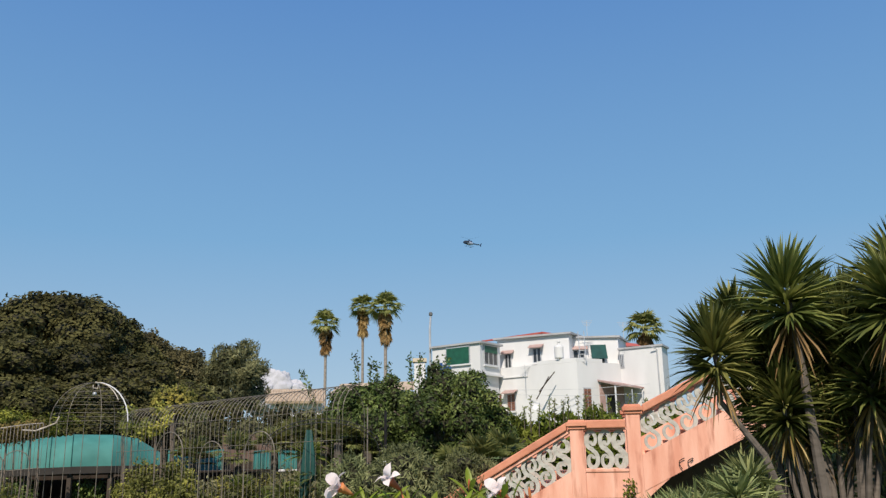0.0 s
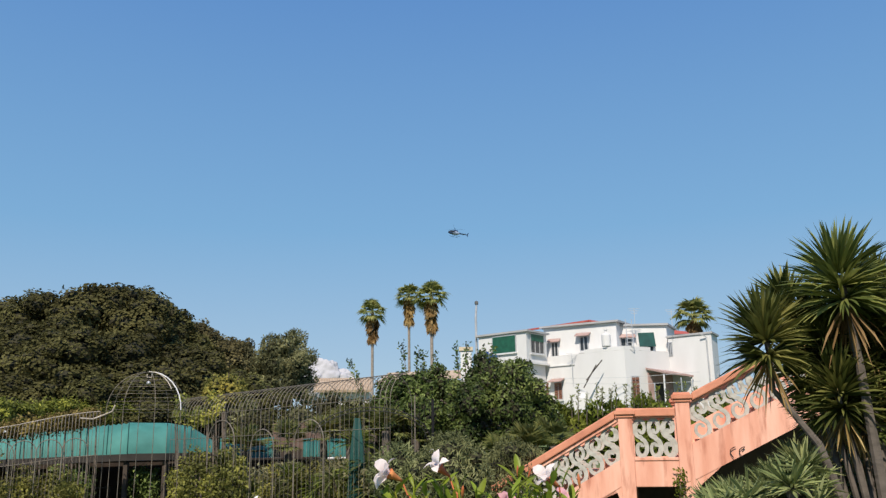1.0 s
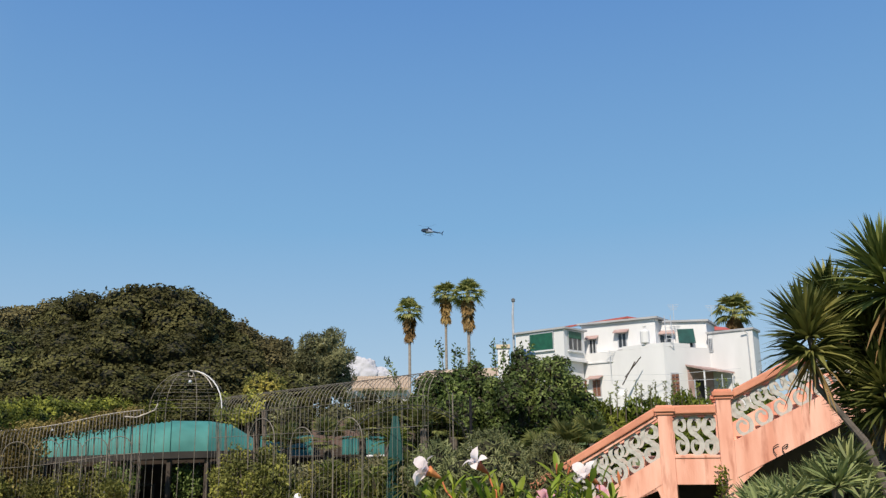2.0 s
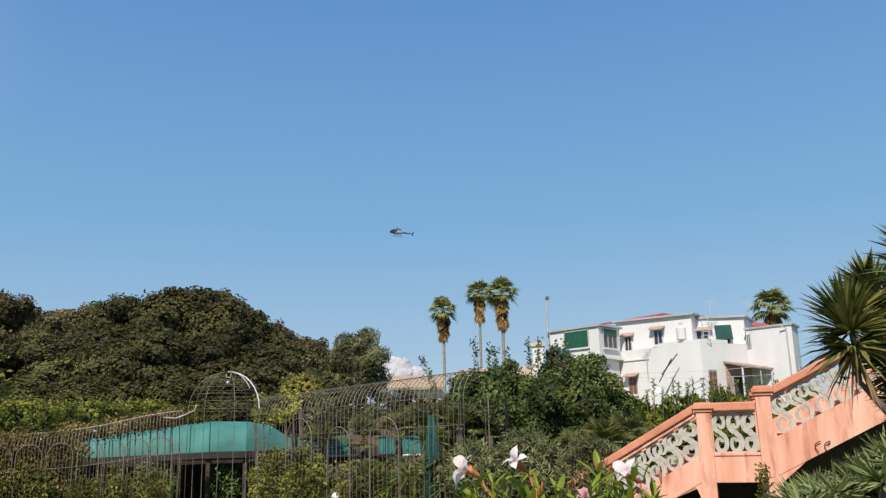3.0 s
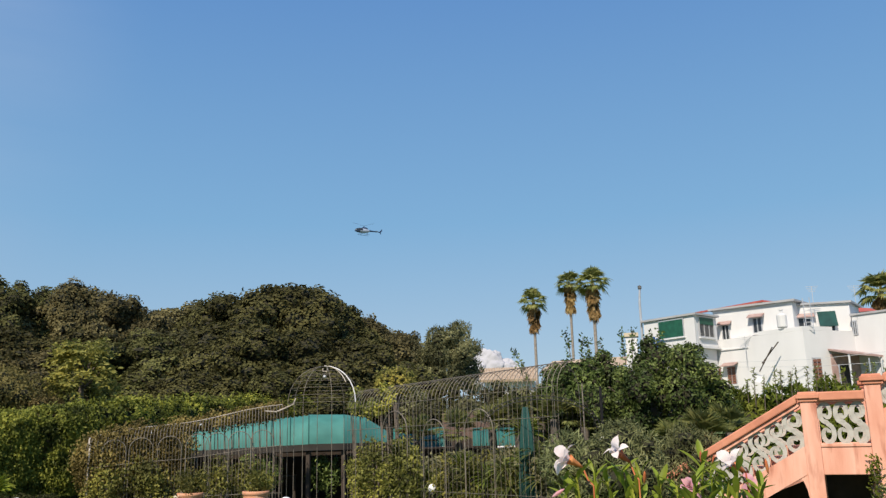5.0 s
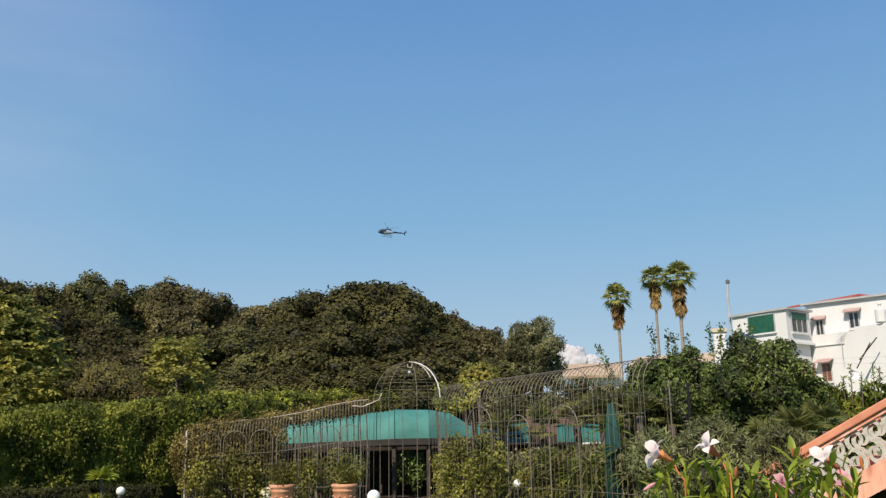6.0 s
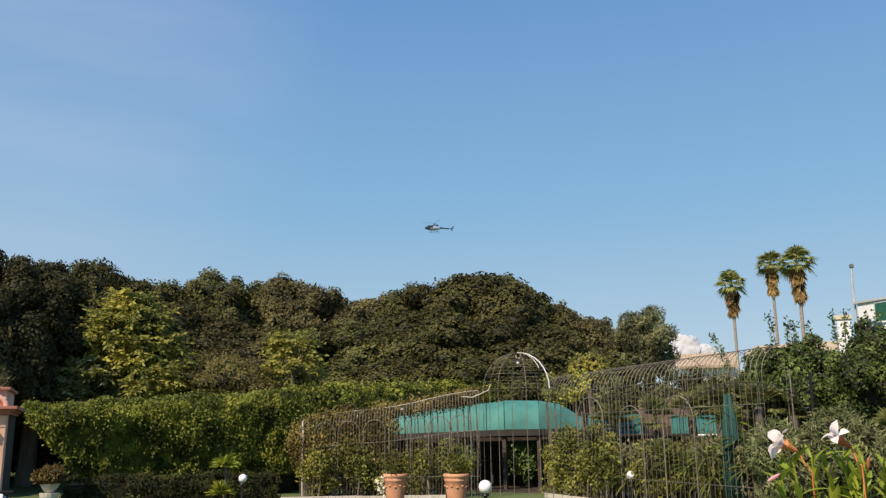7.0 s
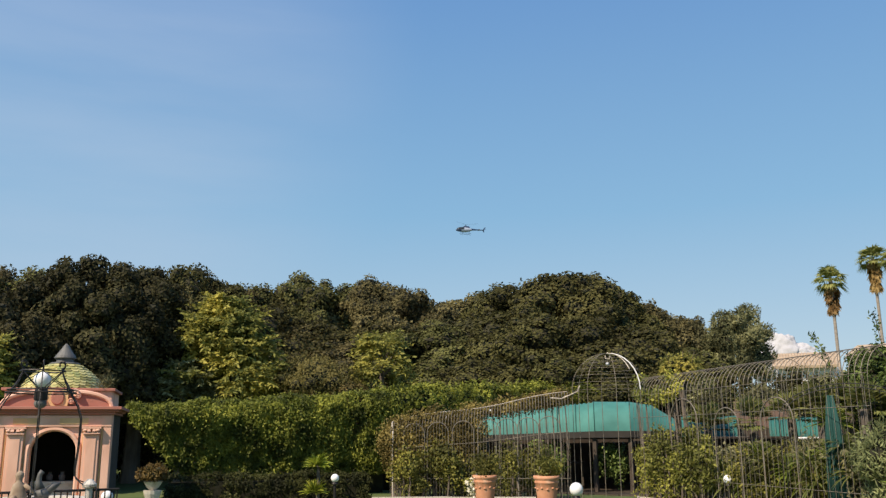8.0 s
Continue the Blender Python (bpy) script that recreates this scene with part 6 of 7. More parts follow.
def globe_light(az, d, z, r=0.125, label="white opal globe light on a short dark post"):
    p = at(az, d)
    t = thing("globe_light", label, "lamp", (p.x, p.y, 0), 0, "globe lights")
    part("globe", Geo().ball((0, 0, z), r, 20, 14), OPAL, t, "white opal globe", True)
    part("collar", Geo().lathe((0, 0, z - r - 0.05), [(0.06, 0), (0.075, 0.02), (0.06, 0.06)], 12), IRON, t)
    part("post", Geo().tube([(0, 0, 0), (0, 0, z - r - 0.04)], 0.035, 8), IRON, t)


globe_light(24.95, 16.5, up(-3.85, 16.5), 0.128)
globe_light(15.4, 18.0, up(-3.15, 18.0), 0.088)
globe_light(40.75, 19.0, up(-3.05, 19.0), 0.09)
globe_light(54.95, 13.5, up(-3.9, 13.5), 0.085)
# small yucca by the hedge
sy = at(41.85, 19.6)
ty = thing("yucca", "small yucca with pale green sword leaves", "plant", (sy.x, sy.y, 0))
part("stem", Geo().tube([(0, 0, 0), (0.02, 0, 0.5), (0, 0, 0.84)], [0.05, 0.04, 0.035], 7), PALMBARK, ty)
for z, n in ((0.84, 150), (0.26, 150)):
    g = Geo()
    blades(random.Random(int(z * 100)), g, (0.0 if z > 0.5 else -0.05, -0.05, z), (0, 0, 1), n, 0.38, 0.034, 1.6, 0.25)
    part("leaf_rosette", g, MANDE, ty)
# urn with a russet plant
ur = at(52.2, 16.6)
tu = thing("urn", "pale stone urn of russet plants on a pedestal", "urn", (ur.x, ur.y, 0))
part("pedestal", Geo().lathe((0, 0, 0), [(0.2, 0), (0.2, 0.06), (0.13, 0.1), (0.11, 0.4), (0.15, 0.5), (0.16, 0.56)], 14), STONE, tu)
part("bowl", Geo().lathe((0, 0, 0.565), [(0.06, 0), (0.11, 0.05), (0.15, 0.12), (0.17, 0.15), (0.14, 0.15), (0.02, 0.12)], 16), STONE, tu)
r_ = np.random.default_rng(5)
part("plant", crown_mesh("plant", r_, blob_lobes(r_, 16, 0.30, 0.30, 0.20, 0.09, -0.3), 1500, 0.06, 0.03, URNPLANT, core=0.6), None, tu)
tu.children[-1].location = (0, 0, 0.83)

climber("climbing_vine", "small creeper on the stair post", [(-11.75 - 0.12 * (k % 3), 14.78, 0.25 + 0.08 * k, 0.07) for k in range(12)], FRESH, 420, 0.06, 0.035, 88)


# ---- garden kiosk with a tiled dome ----
KAZ, KD = 58.05, 17.6
ko = at(KAZ, KD)
kiosk = thing("garden_kiosk", "small pink and ochre plastered garden kiosk with a tiled dome", "kiosk", (ko.x, ko.y, 0), 50)
KH = 1.0           # half width of the front


def kpoly(name, pts, y0, y1, material, parent=None, label=""):
    """A flat-fronted moulding: outline (x, z) anticlockwise, from y0 (front) to y1."""
    n = len(pts)
    g = Geo().add([(x, y0, z) for x, z in pts] + [(x, y1, z) for x, z in pts], [tuple(range(n)), tuple(range(2 * n - 1, n - 1, -1))] + [(i, n + i, n + (i + 1) % n, (i + 1) % n) for i in range(n)])
    return part(name, g, material, parent or kiosk, label)


arc = [(0.40 * math.cos(a), 1.24 + 0.38 * math.sin(a)) for a in [k * math.pi / 16 for k in range(17)]]
# front wall in two halves round the arch, side and back walls
kpoly("front_wall", [(KH, 0), (KH, 1.92), (0, 1.92)] + arc[8::-1] + [(0.40, 0)], 0, 0.22, KPINK)
kpoly("front_wall", [(-0.40, 0)] + arc[:7:-1] + [(0, 1.92), (-KH, 1.92), (-KH, 0)], 0, 0.22, KPINK)
# side walls: near-black plaster stands for the shade on them
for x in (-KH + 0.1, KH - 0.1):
    part("side_wall", Geo().box((x, 1.11, 0.96), (0.2, 1.78, 1.92)), SIDEWALL, kiosk, "side wall with its shade put into the colour")
part("back_wall", Geo().box((0, 1.9, 0.96), (1.6, 0.2, 1.92)), DARKROOM, kiosk)
part("ceiling_slab", Geo().box((0, 1.1, 1.86), (1.58, 1.5, 0.08)), DARKROOM, kiosk)
part("counter", Geo().box((0, 0.55, 0.32), (0.78, 0.3, 0.64)).box((0, 0.55, 0.66), (0.79, 0.36, 0.05)), MARBLE, kiosk, "pale marble basin inside the arch")
for x in (-0.1, 0.12):
    part("vase", Geo().lathe((x, 0.6, 0.687), [(0.035, 0), (0.06, 0.04), (0.06, 0.1), (0.03, 0.14), (0.04, 0.17)], 10), SLATE, kiosk)
# architrave of the arch
path = [(-0.44, -0.02, 0)] + [(-0.44 * math.cos(a), -0.02, 1.24 + 0.42 * math.sin(a)) for a in [k * math.pi / 16 for k in range(17)]] + [(0.44, -0.02, 0)]
part("archivolt", Geo().tube(path, 0.045, 6), KPINK, kiosk, "pink moulded archivolt")
for s in (-1, 1):
    pl = part("pilaster", Geo().box((s * 0.65, -0.045, 0.775), (0.28, 0.09, 1.55)), KPINK, kiosk, "pale pink pilaster", bevel=0.008)
    part("fluting", Geo().box((s * 0.65, -0.098, 0.8), (0.17, 0.016, 1.36)), KPINK, pl)
    part("plinth", Geo().box((s * 0.65, -0.07, 0.1), (0.34, 0.14, 0.2)), KPINK, pl, bevel=0.01)
    cg = Geo().box((s * 0.65, -0.07, 1.575), (0.30, 0.15, 0.03)).box((s * 0.65, -0.07, 1.675), (0.34, 0.16, 0.035))
    for k in (-1, 1):
        cg.lathe((s * 0.65 + k * 0.11, -0.12, 1.60), [(0.005, 0), (0.045, 0.015), (0.05, 0.035), (0.03, 0.055), (0.005, 0.06)], 10)
        cg.box((s * 0.65 + k * 0.045, -0.11, 1.635), (0.06, 0.1, 0.05), 0, 0.7)
    part("capital", cg, KPINK, pl, "carved scroll capital")
    part("corner_strip", Geo().box((s * 0.92, -0.025, 0.95), (0.14, 0.05, 1.9)), KPINK, kiosk, bevel=0.006)
    part("corner_strip", Geo().box((s * 0.828, -0.015, 0.95), (0.03, 0.03, 1.9)), KOCHRE, kiosk)
part("frieze", Geo().box((0, -0.03, 1.80), (1.98, 0.06, 0.2)), KPINK, kiosk)
for k, (x, w) in enumerate(((-0.5, 0.42), (0.33, 0.5))):
    part("frieze_panel", Geo().box((x, -0.066, 1.80), (w, 0.012, 0.11)), KOCHRE, kiosk)
for z, o, h in ((1.945, 0.04, 0.05), (1.99, 0.09, 0.04), (2.04, 0.16, 0.06)):
    part("cornice", Geo().box((0, 0.98, z), (2 * KH + 2 * o, 2.04 + 2 * o, h - 0.003)), KRED, kiosk, "dusky red moulded cornice", bevel=0.008)
part("attic", Geo().box((0, 1.05, 2.22), (1.88, 1.8, 0.29)), KPINK, kiosk)
part("attic_cap", Geo().box((0, 1.05, 2.395), (2.0, 1.92, 0.055)), KRED, kiosk, bevel=0.01)
part("centre_block", Geo().box((0, 0.04, 2.24), (0.36, 0.12, 0.32)), KOCHRE, kiosk, "ochre centre block")
med = Geo().lathe((0, 0, 0), [(0.005, -0.02), (0.11, -0.02), (0.12, 0.0), (0.10, 0.02), (0.005, 0.02)], 20, 1.0, 1.25)
part("medallion", med.moved(pose(0, -0.03, 2.24, 90, 0, 0)), KRED, kiosk, "oval red medallion")
for s in (-1, 1):
    # quarter pediments and their scrolls
    ped = [(s * 0.30, 2.075)] + [(s * (0.30 + 0.66 * math.sin(a)), 2.075 + 0.27 * math.cos(a)) for a in [k * math.pi / 16 for k in range(9)]]
    kpoly("pediment", ped[::-1] if s > 0 else ped, 0.02, 0.12, KRED, None, "dusky red broken pediment")
    part("pediment_rim", Geo().tube([(x, 0.01, z) for x, z in ped[1:]], 0.042, 7), KPINK, kiosk, "pink curved rim")
    for x, z, r in ((0.30, 2.33, 0.075), (0.36, 2.27, 0.05), (0.24, 2.17, 0.055)):
        part("volute", Geo().lathe((0, 0, 0), [(0.01, -0.05), (r, -0.05), (r, 0.03), (r * 0.8, 0.05), (r * 0.7, 0.03), (r * 0.35, 0.03), (r * 0.25, 0.06), (0.01, 0.06)], 14).moved(pose(s * x, -0.02, z, 90, 0, 0)), KPINK, kiosk)
for s in (-1, 1):
    part("ochre_panel", Geo().box((s * 0.30, -0.004, 1.775), (0.36, 0.012, 0.15)), KOCHRE, kiosk, "pale ochre frieze panel")
    part("ochre_strip", Geo().box((s * 0.497, -0.004, 1.22), (0.024, 0.012, 0.86)), KOCHRE, kiosk)
# dome: shell, tile courses, lead cap
DX, DZ, DHH = -0.05, 2.425, 0.50


def dome_r(q):
    return 0.76 * (1 - q) + 0.25 * q + 0.075 * math.sin(math.pi * q)


part("dome_shell", Geo().lathe((DX, 0.95, DZ), [(dome_r(k / 10) * 0.97, DHH * k / 10) for k in range(11)], 28), DOMETILE, kiosk)
tile = Geo().add([(-0.065, 0.012, 0.06), (0.065, 0.012, 0.06), (0.065, -0.012, -0.02), (0.035, -0.016, -0.055), (-0.035, -0.016, -0.055), (-0.065, -0.012, -0.02),
                  (-0.065, 0.024, 0.06), (0.065, 0.024, 0.06), (0.065, 0.002, -0.02), (0.035, -0.002, -0.055), (-0.035, -0.002, -0.055), (-0.065, 0.002, -0.02)],
                 [(0, 5, 4, 3, 2, 1), (6, 7, 8, 9, 10, 11), (0, 6, 11, 5), (5, 11, 10, 4), (4, 10, 9, 3), (3, 9, 8, 2), (2, 8, 7, 1), (1, 7, 6, 0)])


def varied(name, cols, rough):
    m, n, l, p = node_mat(name)
    oi, r = n.new("ShaderNodeObjectInfo"), n.new("ShaderNodeValToRGB")
    r.color_ramp.interpolation = "LINEAR"
    r.color_ramp.elements[0].color, r.color_ramp.elements[1].color = (*cols[0], 1), (*cols[-1], 1)
    for k, c in enumerate(cols[1:-1]):
        r.color_ramp.elements.new((k + 1) / (len(cols) - 1)).color = (*c, 1)
    l.new(oi.outputs["Random"], r.inputs["Fac"])
    l.new(r.outputs["Color"], p.inputs["Base Color"])
    p.inputs["Roughness"].default_value = rough
    nz, bp = n.new("ShaderNodeTexNoise"), n.new("ShaderNodeBump")
    nz.inputs["Scale"].default_value, bp.inputs["Strength"].default_value = 40, 0.2
    l.new(nz.outputs["Fac"], bp.inputs["Height"])
    l.new(bp.outputs["Normal"], p.inputs["Normal"])
    return m


TILES = varied("dome_tiles", [(0.16, 0.15, 0.05), (0.40, 0.36, 0.12), (0.52, 0.46, 0.20), (0.26, 0.28, 0.10)], 0.45)
tile_mesh = tile.data("tile", TILES)
for c in range(9):
    q = 0.04 + c * 0.105
    r, z = dome_r(q), DHH * q
    n = max(8, round(2 * math.pi * r / 0.125))
    for k in range(n):
        th = 2 * math.pi * (k + 0.5 * (c % 2)) / n
        if math.sin(th) > 0.35:
            continue
        t = new("tile", tile_mesh)
        t.parent = kiosk
        lean = 25 + 32 * q
        t.matrix_basis = pose(DX + r * math.cos(th), 0.95 + r * math.sin(th), DZ + z + 0.03, 0, 0, math.degrees(th) + 90) @ pose(0, 0, 0, -lean, 0, 0)
part("dome_collar", Geo().lathe((DX, 0.95, 2.90), [(0.25, 0), (0.285, 0.01), (0.29, 0.04), (0.27, 0.055), (0.17, 0.065), (0.16, 0.12), (0.19, 0.13), (0.20, 0.15)], 22), SLATE, kiosk, "dark lead collar")
part("cone_cap", Geo().lathe((DX, 0.95, 3.05), [(0.21, 0), (0.20, 0.025), (0.12, 0.14), (0.05, 0.25), (0.015, 0.29)], 20), SLATE, kiosk, "dark conical lead cap")
r_ = np.random.default_rng(3)
tuft = thing("weed_tuft", "weeds growing on the kiosk's parapet", "plant", tuple(kiosk.matrix_basis @ Vector((0.78, 0.25, 2.425))))
part("leaf_tuft", crown_mesh("leaf_tuft", r_, [(0, 0, 0.08, 0.1), (0.12, 0, 0.07, 0.08)], 220, 0.12, 0.02, OLIVE, core=0, shell=0.5, droop=-0.8), None, tuft)

# ---- wrought iron well head with a hanging globe ----
WAZ, WD = 59.15, 13.5
wo = at(WAZ, WD)
well = thing("well_head", "stone well with a wrought iron canopy and hanging globe lamp", "well", (wo.x, wo.y, 0), WAZ)
part("drum", Geo().lathe((0, 0, 0), [(0.80, 0), (0.80, 0.1), (0.70, 0.14), (0.68, 0.55), (0.76, 0.6), (0.76, 0.68), (0.55, 0.68), (0.52, 0.3), (0.02, 0.3)], 28), STONE, well, "round stone drum")
for k in range(6):
    a = k * math.pi / 3 - 0.55
    c, s = math.cos(a), math.sin(a)
    prof = [(0.28, 2.50), (0.30, 2.44), (0.36, 2.30), (0.46, 2.14), (0.58, 1.96), (0.645, 1.78), (0.64, 1.4), (0.61, 1.08), (0.62, 0.97), (0.70, 0.90), (0.82, 0.86), (0.92, 0.85), (0.95, 0.80)]
    rb = part("rib", Geo().tube([(r * c, r * s, z) for r, z in prof], 0.0085, 6), IRON, well, "curved black iron rib")
    curl = [(0.28 + 0.055 * math.cos(t) * (1 - t / 9), 2.55 + 0.055 * math.sin(t) * (1 - t / 9)) for t in [j * 0.6 - 1.5 for j in range(10)]]
    part("curl", Geo().tube([(r * c, r * s, z) for r, z in curl], 0.010, 5), IRON, rb)
    part("foot", Geo().tube([(0.95 * c, 0.95 * s, 0.80), (0.95 * c, 0.95 * s, 0.0)], 0.014, 6), IRON, rb)
for r, z in ((0.30, 2.46), (0.46, 2.15), (0.44, 2.19)):
    part("hoop", Geo().tube([(r * math.cos(a), r * math.sin(a), z) for a in [j * math.pi / 14 for j in range(29)]], 0.011, 5), IRON, well)
for k in range(6):                                   # lattice between the hoops
    for q in (-1, 1):
        a0, a1 = k * math.pi / 3 - 0.55, k * math.pi / 3 - 0.55 + q * math.pi / 3
        part("lattice_bar", Geo().tube([(0.29 * math.cos(a0), 0.29 * math.sin(a0), 2.45), (0.46 * math.cos(a1), 0.46 * math.sin(a1), 2.16)], 0.007, 4), IRON, well)
wl_ = part("lamp_globe", Geo().ball((0, 0, 2.33), 0.12, 20, 14), OPAL, well, "white opal hanging globe", True)
part("lamp_neck", Geo().lathe((0, 0, 2.02), [(0.02, 0), (0.09, 0.03), (0.09, 0.16), (0.07, 0.2), (0.05, 0.23)], 14), IRON, wl_)
part("pulley", Geo().ball((0, 0, 2.0), 0.085, 14, 10, 0.9), SLATE, wl_, "grey round pulley housing", True)
# railing round the well
rail = thing("iron_railing", "low black iron railing with uprights", "railing", (wo.x, wo.y, 0), WAZ)
part("top_rail", Geo().tube([(-1.6, -0.35, 0.80), (1.12, -0.35, 0.80)], 0.018, 6), IRON, rail)
part("low_rail", Geo().tube([(-1.6, -0.35, 0.15), (1.12, -0.35, 0.15)], 0.014, 6), IRON, rail)
bal = Geo().tube([(0, 0, 0), (0, 0, 0.80)], 0.010, 5).data("upright", IRON)
for k in range(34):
    b = new("upright", bal)
    b.parent = rail
    b.location = (-1.58 + k * 0.081, -0.35, 0)
for x in (0.72, -0.95):
    part("finial_post", Geo().lathe((x, -0.35, 0), [(0.05, 0), (0.05, 0.82), (0.09, 0.84), (0.10, 0.88), (0.06, 0.92), (0.03, 0.95)], 12), MARBLE, rail, "pale stone finial post")
BROWNSTONE = surface("weathered_brown_stone", (0.22, 0.15, 0.10), (0.34, 0.26, 0.19), 9, 0.9, 0.4)
# plain carved figure and bird on the rim
st = Geo()
st.lathe((0, 0, 0), [(0.11, 0), (0.12, 0.05), (0.10, 0.11), (0.085, 0.18), (0.075, 0.23), (0.035, 0.27), (0.04, 0.30), (0.055, 0.34), (0.05, 0.38), (0.015, 0.41)], 14, 1.0, 0.8)
st.tube([(0.07, -0.02, 0.22), (0.13, -0.06, 0.18), (0.19, -0.07, 0.12)], [0.03, 0.026, 0.018], 7)
st.tube([(-0.04, -0.04, 0.06), (-0.06, -0.13, 0.06), (-0.05, -0.15, -0.04)], [0.045, 0.04, 0.025], 7)
sm = tagged(new("statue", st.data("statue", BROWNSTONE, True)), "weathered stone seated figure on the well's rim", "statue")
sm.matrix_basis = Matrix.Translation(at(59.9, 13.0, 0.68)) @ pose(0, 0, 0, 0, 0, 59)
bd = Geo()
bd.ball((0, 0, 0.10), 0.10, 12, 8, 0.8).tube([(-0.02, 0, 0.14), (-0.06, 0, 0.26), (-0.05, 0, 0.36), (-0.02, 0, 0.40)], [0.06, 0.04, 0.03, 0.035], 8).tube([(0.05, 0, 0.12), (0.14, 0, 0.2), (0.22, 0, 0.24)], [0.06, 0.05, 0.01], 7)
bm_ = tagged(new("statue", bd.data("statue", SLATE, True)), "grey stone bird figure on the well's rim", "statue")
bm_.matrix_basis = Matrix.Translation(at(58.6, 13.0, 0.68)) @ pose(0, 0, 0, 0, 0, 58)

# ---- mandevilla close by, in a trough ----
MD = 2.42
mo = at(1.0, MD)
mand = thing("mandevilla", "flowering mandevilla with pale pink trumpets in a trough", "plant", (mo.x, mo.y, 0), 1.0)
part("trough", Geo().box((0, 0, 0.36), (0.9, 0.30, 0.72)).box((0, 0, 0.75), (0.98, 0.36, 0.06)), TERRACOTTA, mand, "long terracotta trough", bevel=0.015)
part("soil", Geo().box((0, 0, 0.785), (0.86, 0.26, 0.012)), DARKWOOD, mand)


def local(az, el, d=MD):
    return mand.matrix_basis.inverted() @ at(az, d, up(el, d))


def mande_leaf(w, l, curl):
    g = Geo()
    n = 7
    for k in range(n):
        s = k / (n - 1)
        ww = w * math.sin(math.pi * min(1, s * 0.9 + 0.06)) ** 0.8 / 2 * (1 if k < n - 1 else 0.05)
        z = curl * s * s * l
        g.v += [(-ww, s * l, z + ww * 0.45), (0, s * l, z), (ww, s * l, z + ww * 0.45)]
    for k in range(n - 1):
        a = k * 3
        g.f += [(a, a + 1, a + 4, a + 3), (a + 1, a + 2, a + 5, a + 4)]
    return g.data("leaf", MANDE, True)


LEAVES = [mande_leaf(0.023, 0.10, -0.22), mande_leaf(0.026, 0.085, 0.08), mande_leaf(0.020, 0.11, -0.4)]
r_ = random.Random(44)
TIPS = [(6.6, -2.9), (5.4, -2.6), (4.6, -3.0), (3.6, -2.5), (2.4, -2.8), (1.2, -3.3), (0.2, -3.5), (-0.9, -3.3), (-2.0, -2.6), (-3.0, -3.1), (-3.6, -2.6), (-4.3, -2.9), (-4.9, -3.6), (7.4, -3.5), (-1.5, -2.0), (-2.6, -3.6), (-4.8, -3.6), (3.0, -3.6)]
for k, (az, el) in enumerate(TIPS):
    tip = local(az, el, MD + r_.uniform(-0.1, 0.1))
    root = Vector((max(-0.42, min(0.42, tip.x * 0.9)), r_.uniform(-0.08, 0.08), 0.78))
    midp = root * 0.5 + tip * 0.5 + Vector((r_.uniform(-0.04, 0.04), r_.uniform(-0.05, 0.05), 0))
    part("stem", Geo().tube([root, midp, tip], [0.005, 0.004, 0.0028], 5), MANDE, mand)
    for j in range(34):
        s = 1 - (j / 34) ** 1.1 * 0.72
        p = root.lerp(tip, s) if s < 0.5 else midp.lerp(tip, (s - 0.5) * 2)
        b = new("leaf", LEAVES[r_.randrange(3)])
        b.parent = mand
        b.matrix_basis = Matrix.Translation(p) @ pose(0, 0, 0, r_.uniform(35, 80) if s > 0.8 else r_.uniform(5, 65), r_.uniform(-25, 25), r_.uniform(0, 360)) @ Matrix.Scale(r_.uniform(0.45, 0.85), 4)


def petal_mesh(material, w=0.034, l=0.052):
    g = Geo()
    n = 6
    for k in range(n):
        s = k / (n - 1)
        ww = w * (0.28 + 0.72 * math.sin(s ** 0.8 * math.pi * 0.93)) / 2 * (1 if k < n - 1 else 0.06)
        z = 0.016 * math.sin(s * 3.0) - 0.012 * s * s
        g.v += [(-ww * 0.9, 0.006 + s * l, z - 0.003 + 0.006 * s), (0.0, 0.006 + s * l * 1.03, z), (ww * 1.1, 0.006 + s * l, z + 0.004 * s)]
    for k in range(n - 1):
        a = k * 3
        g.f += [(a, a + 1, a + 4, a + 3), (a + 1, a + 2, a + 5, a + 4)]
    return g.data("petal", material, True)


PET, PETP = petal_mesh(PETAL), petal_mesh(PETAL_PINK)


def flower(az, el, d, faces, mesh, s=1.0, root=None):
    """A trumpet bloom: throat, five petals and stalk; faces: turn about x and z."""
    c = local(az, el, d)
    fl_ = part("flower", Geo().lathe((0, 0, -0.045), [(0.003, 0), (0.006, 0.012), (0.011, 0.035), (0.016, 0.046)], 10), BUD, mand, "pale pink trumpet flower", True)
    fl_.matrix_basis = Matrix.Translation(c) @ pose(0, 0, 0, *faces) @ Matrix.Scale(s, 4)
    for k in range(5):
        q = new("petal", mesh)
        q.parent = fl_
        q.matrix_basis = pose(0, 0, 0, 0, 0, k * 72 + 9 * math.sin(k * 5 + az)) @ pose(0, 0, 0, 30 + 24 * math.sin(k * 2.3 + az * 3), 22 * math.sin(k * 4.1 + az), 0) @ Matrix.Scale(0.9 + 0.16 * math.sin(k * 7 + az), 4)
    base = fl_.matrix_basis @ Vector((0, 0, -0.045))
    rt = local(az + (root or -1.5), el - 1.7, d)
    part("flower_stalk", Geo().tube([base, base * 0.5 + rt * 0.5 + Vector((0, 0, -0.01)), rt, (rt.x, rt.y, 0.9)], 0.0024, 5), BUD, mand, "reddish flower stalk")


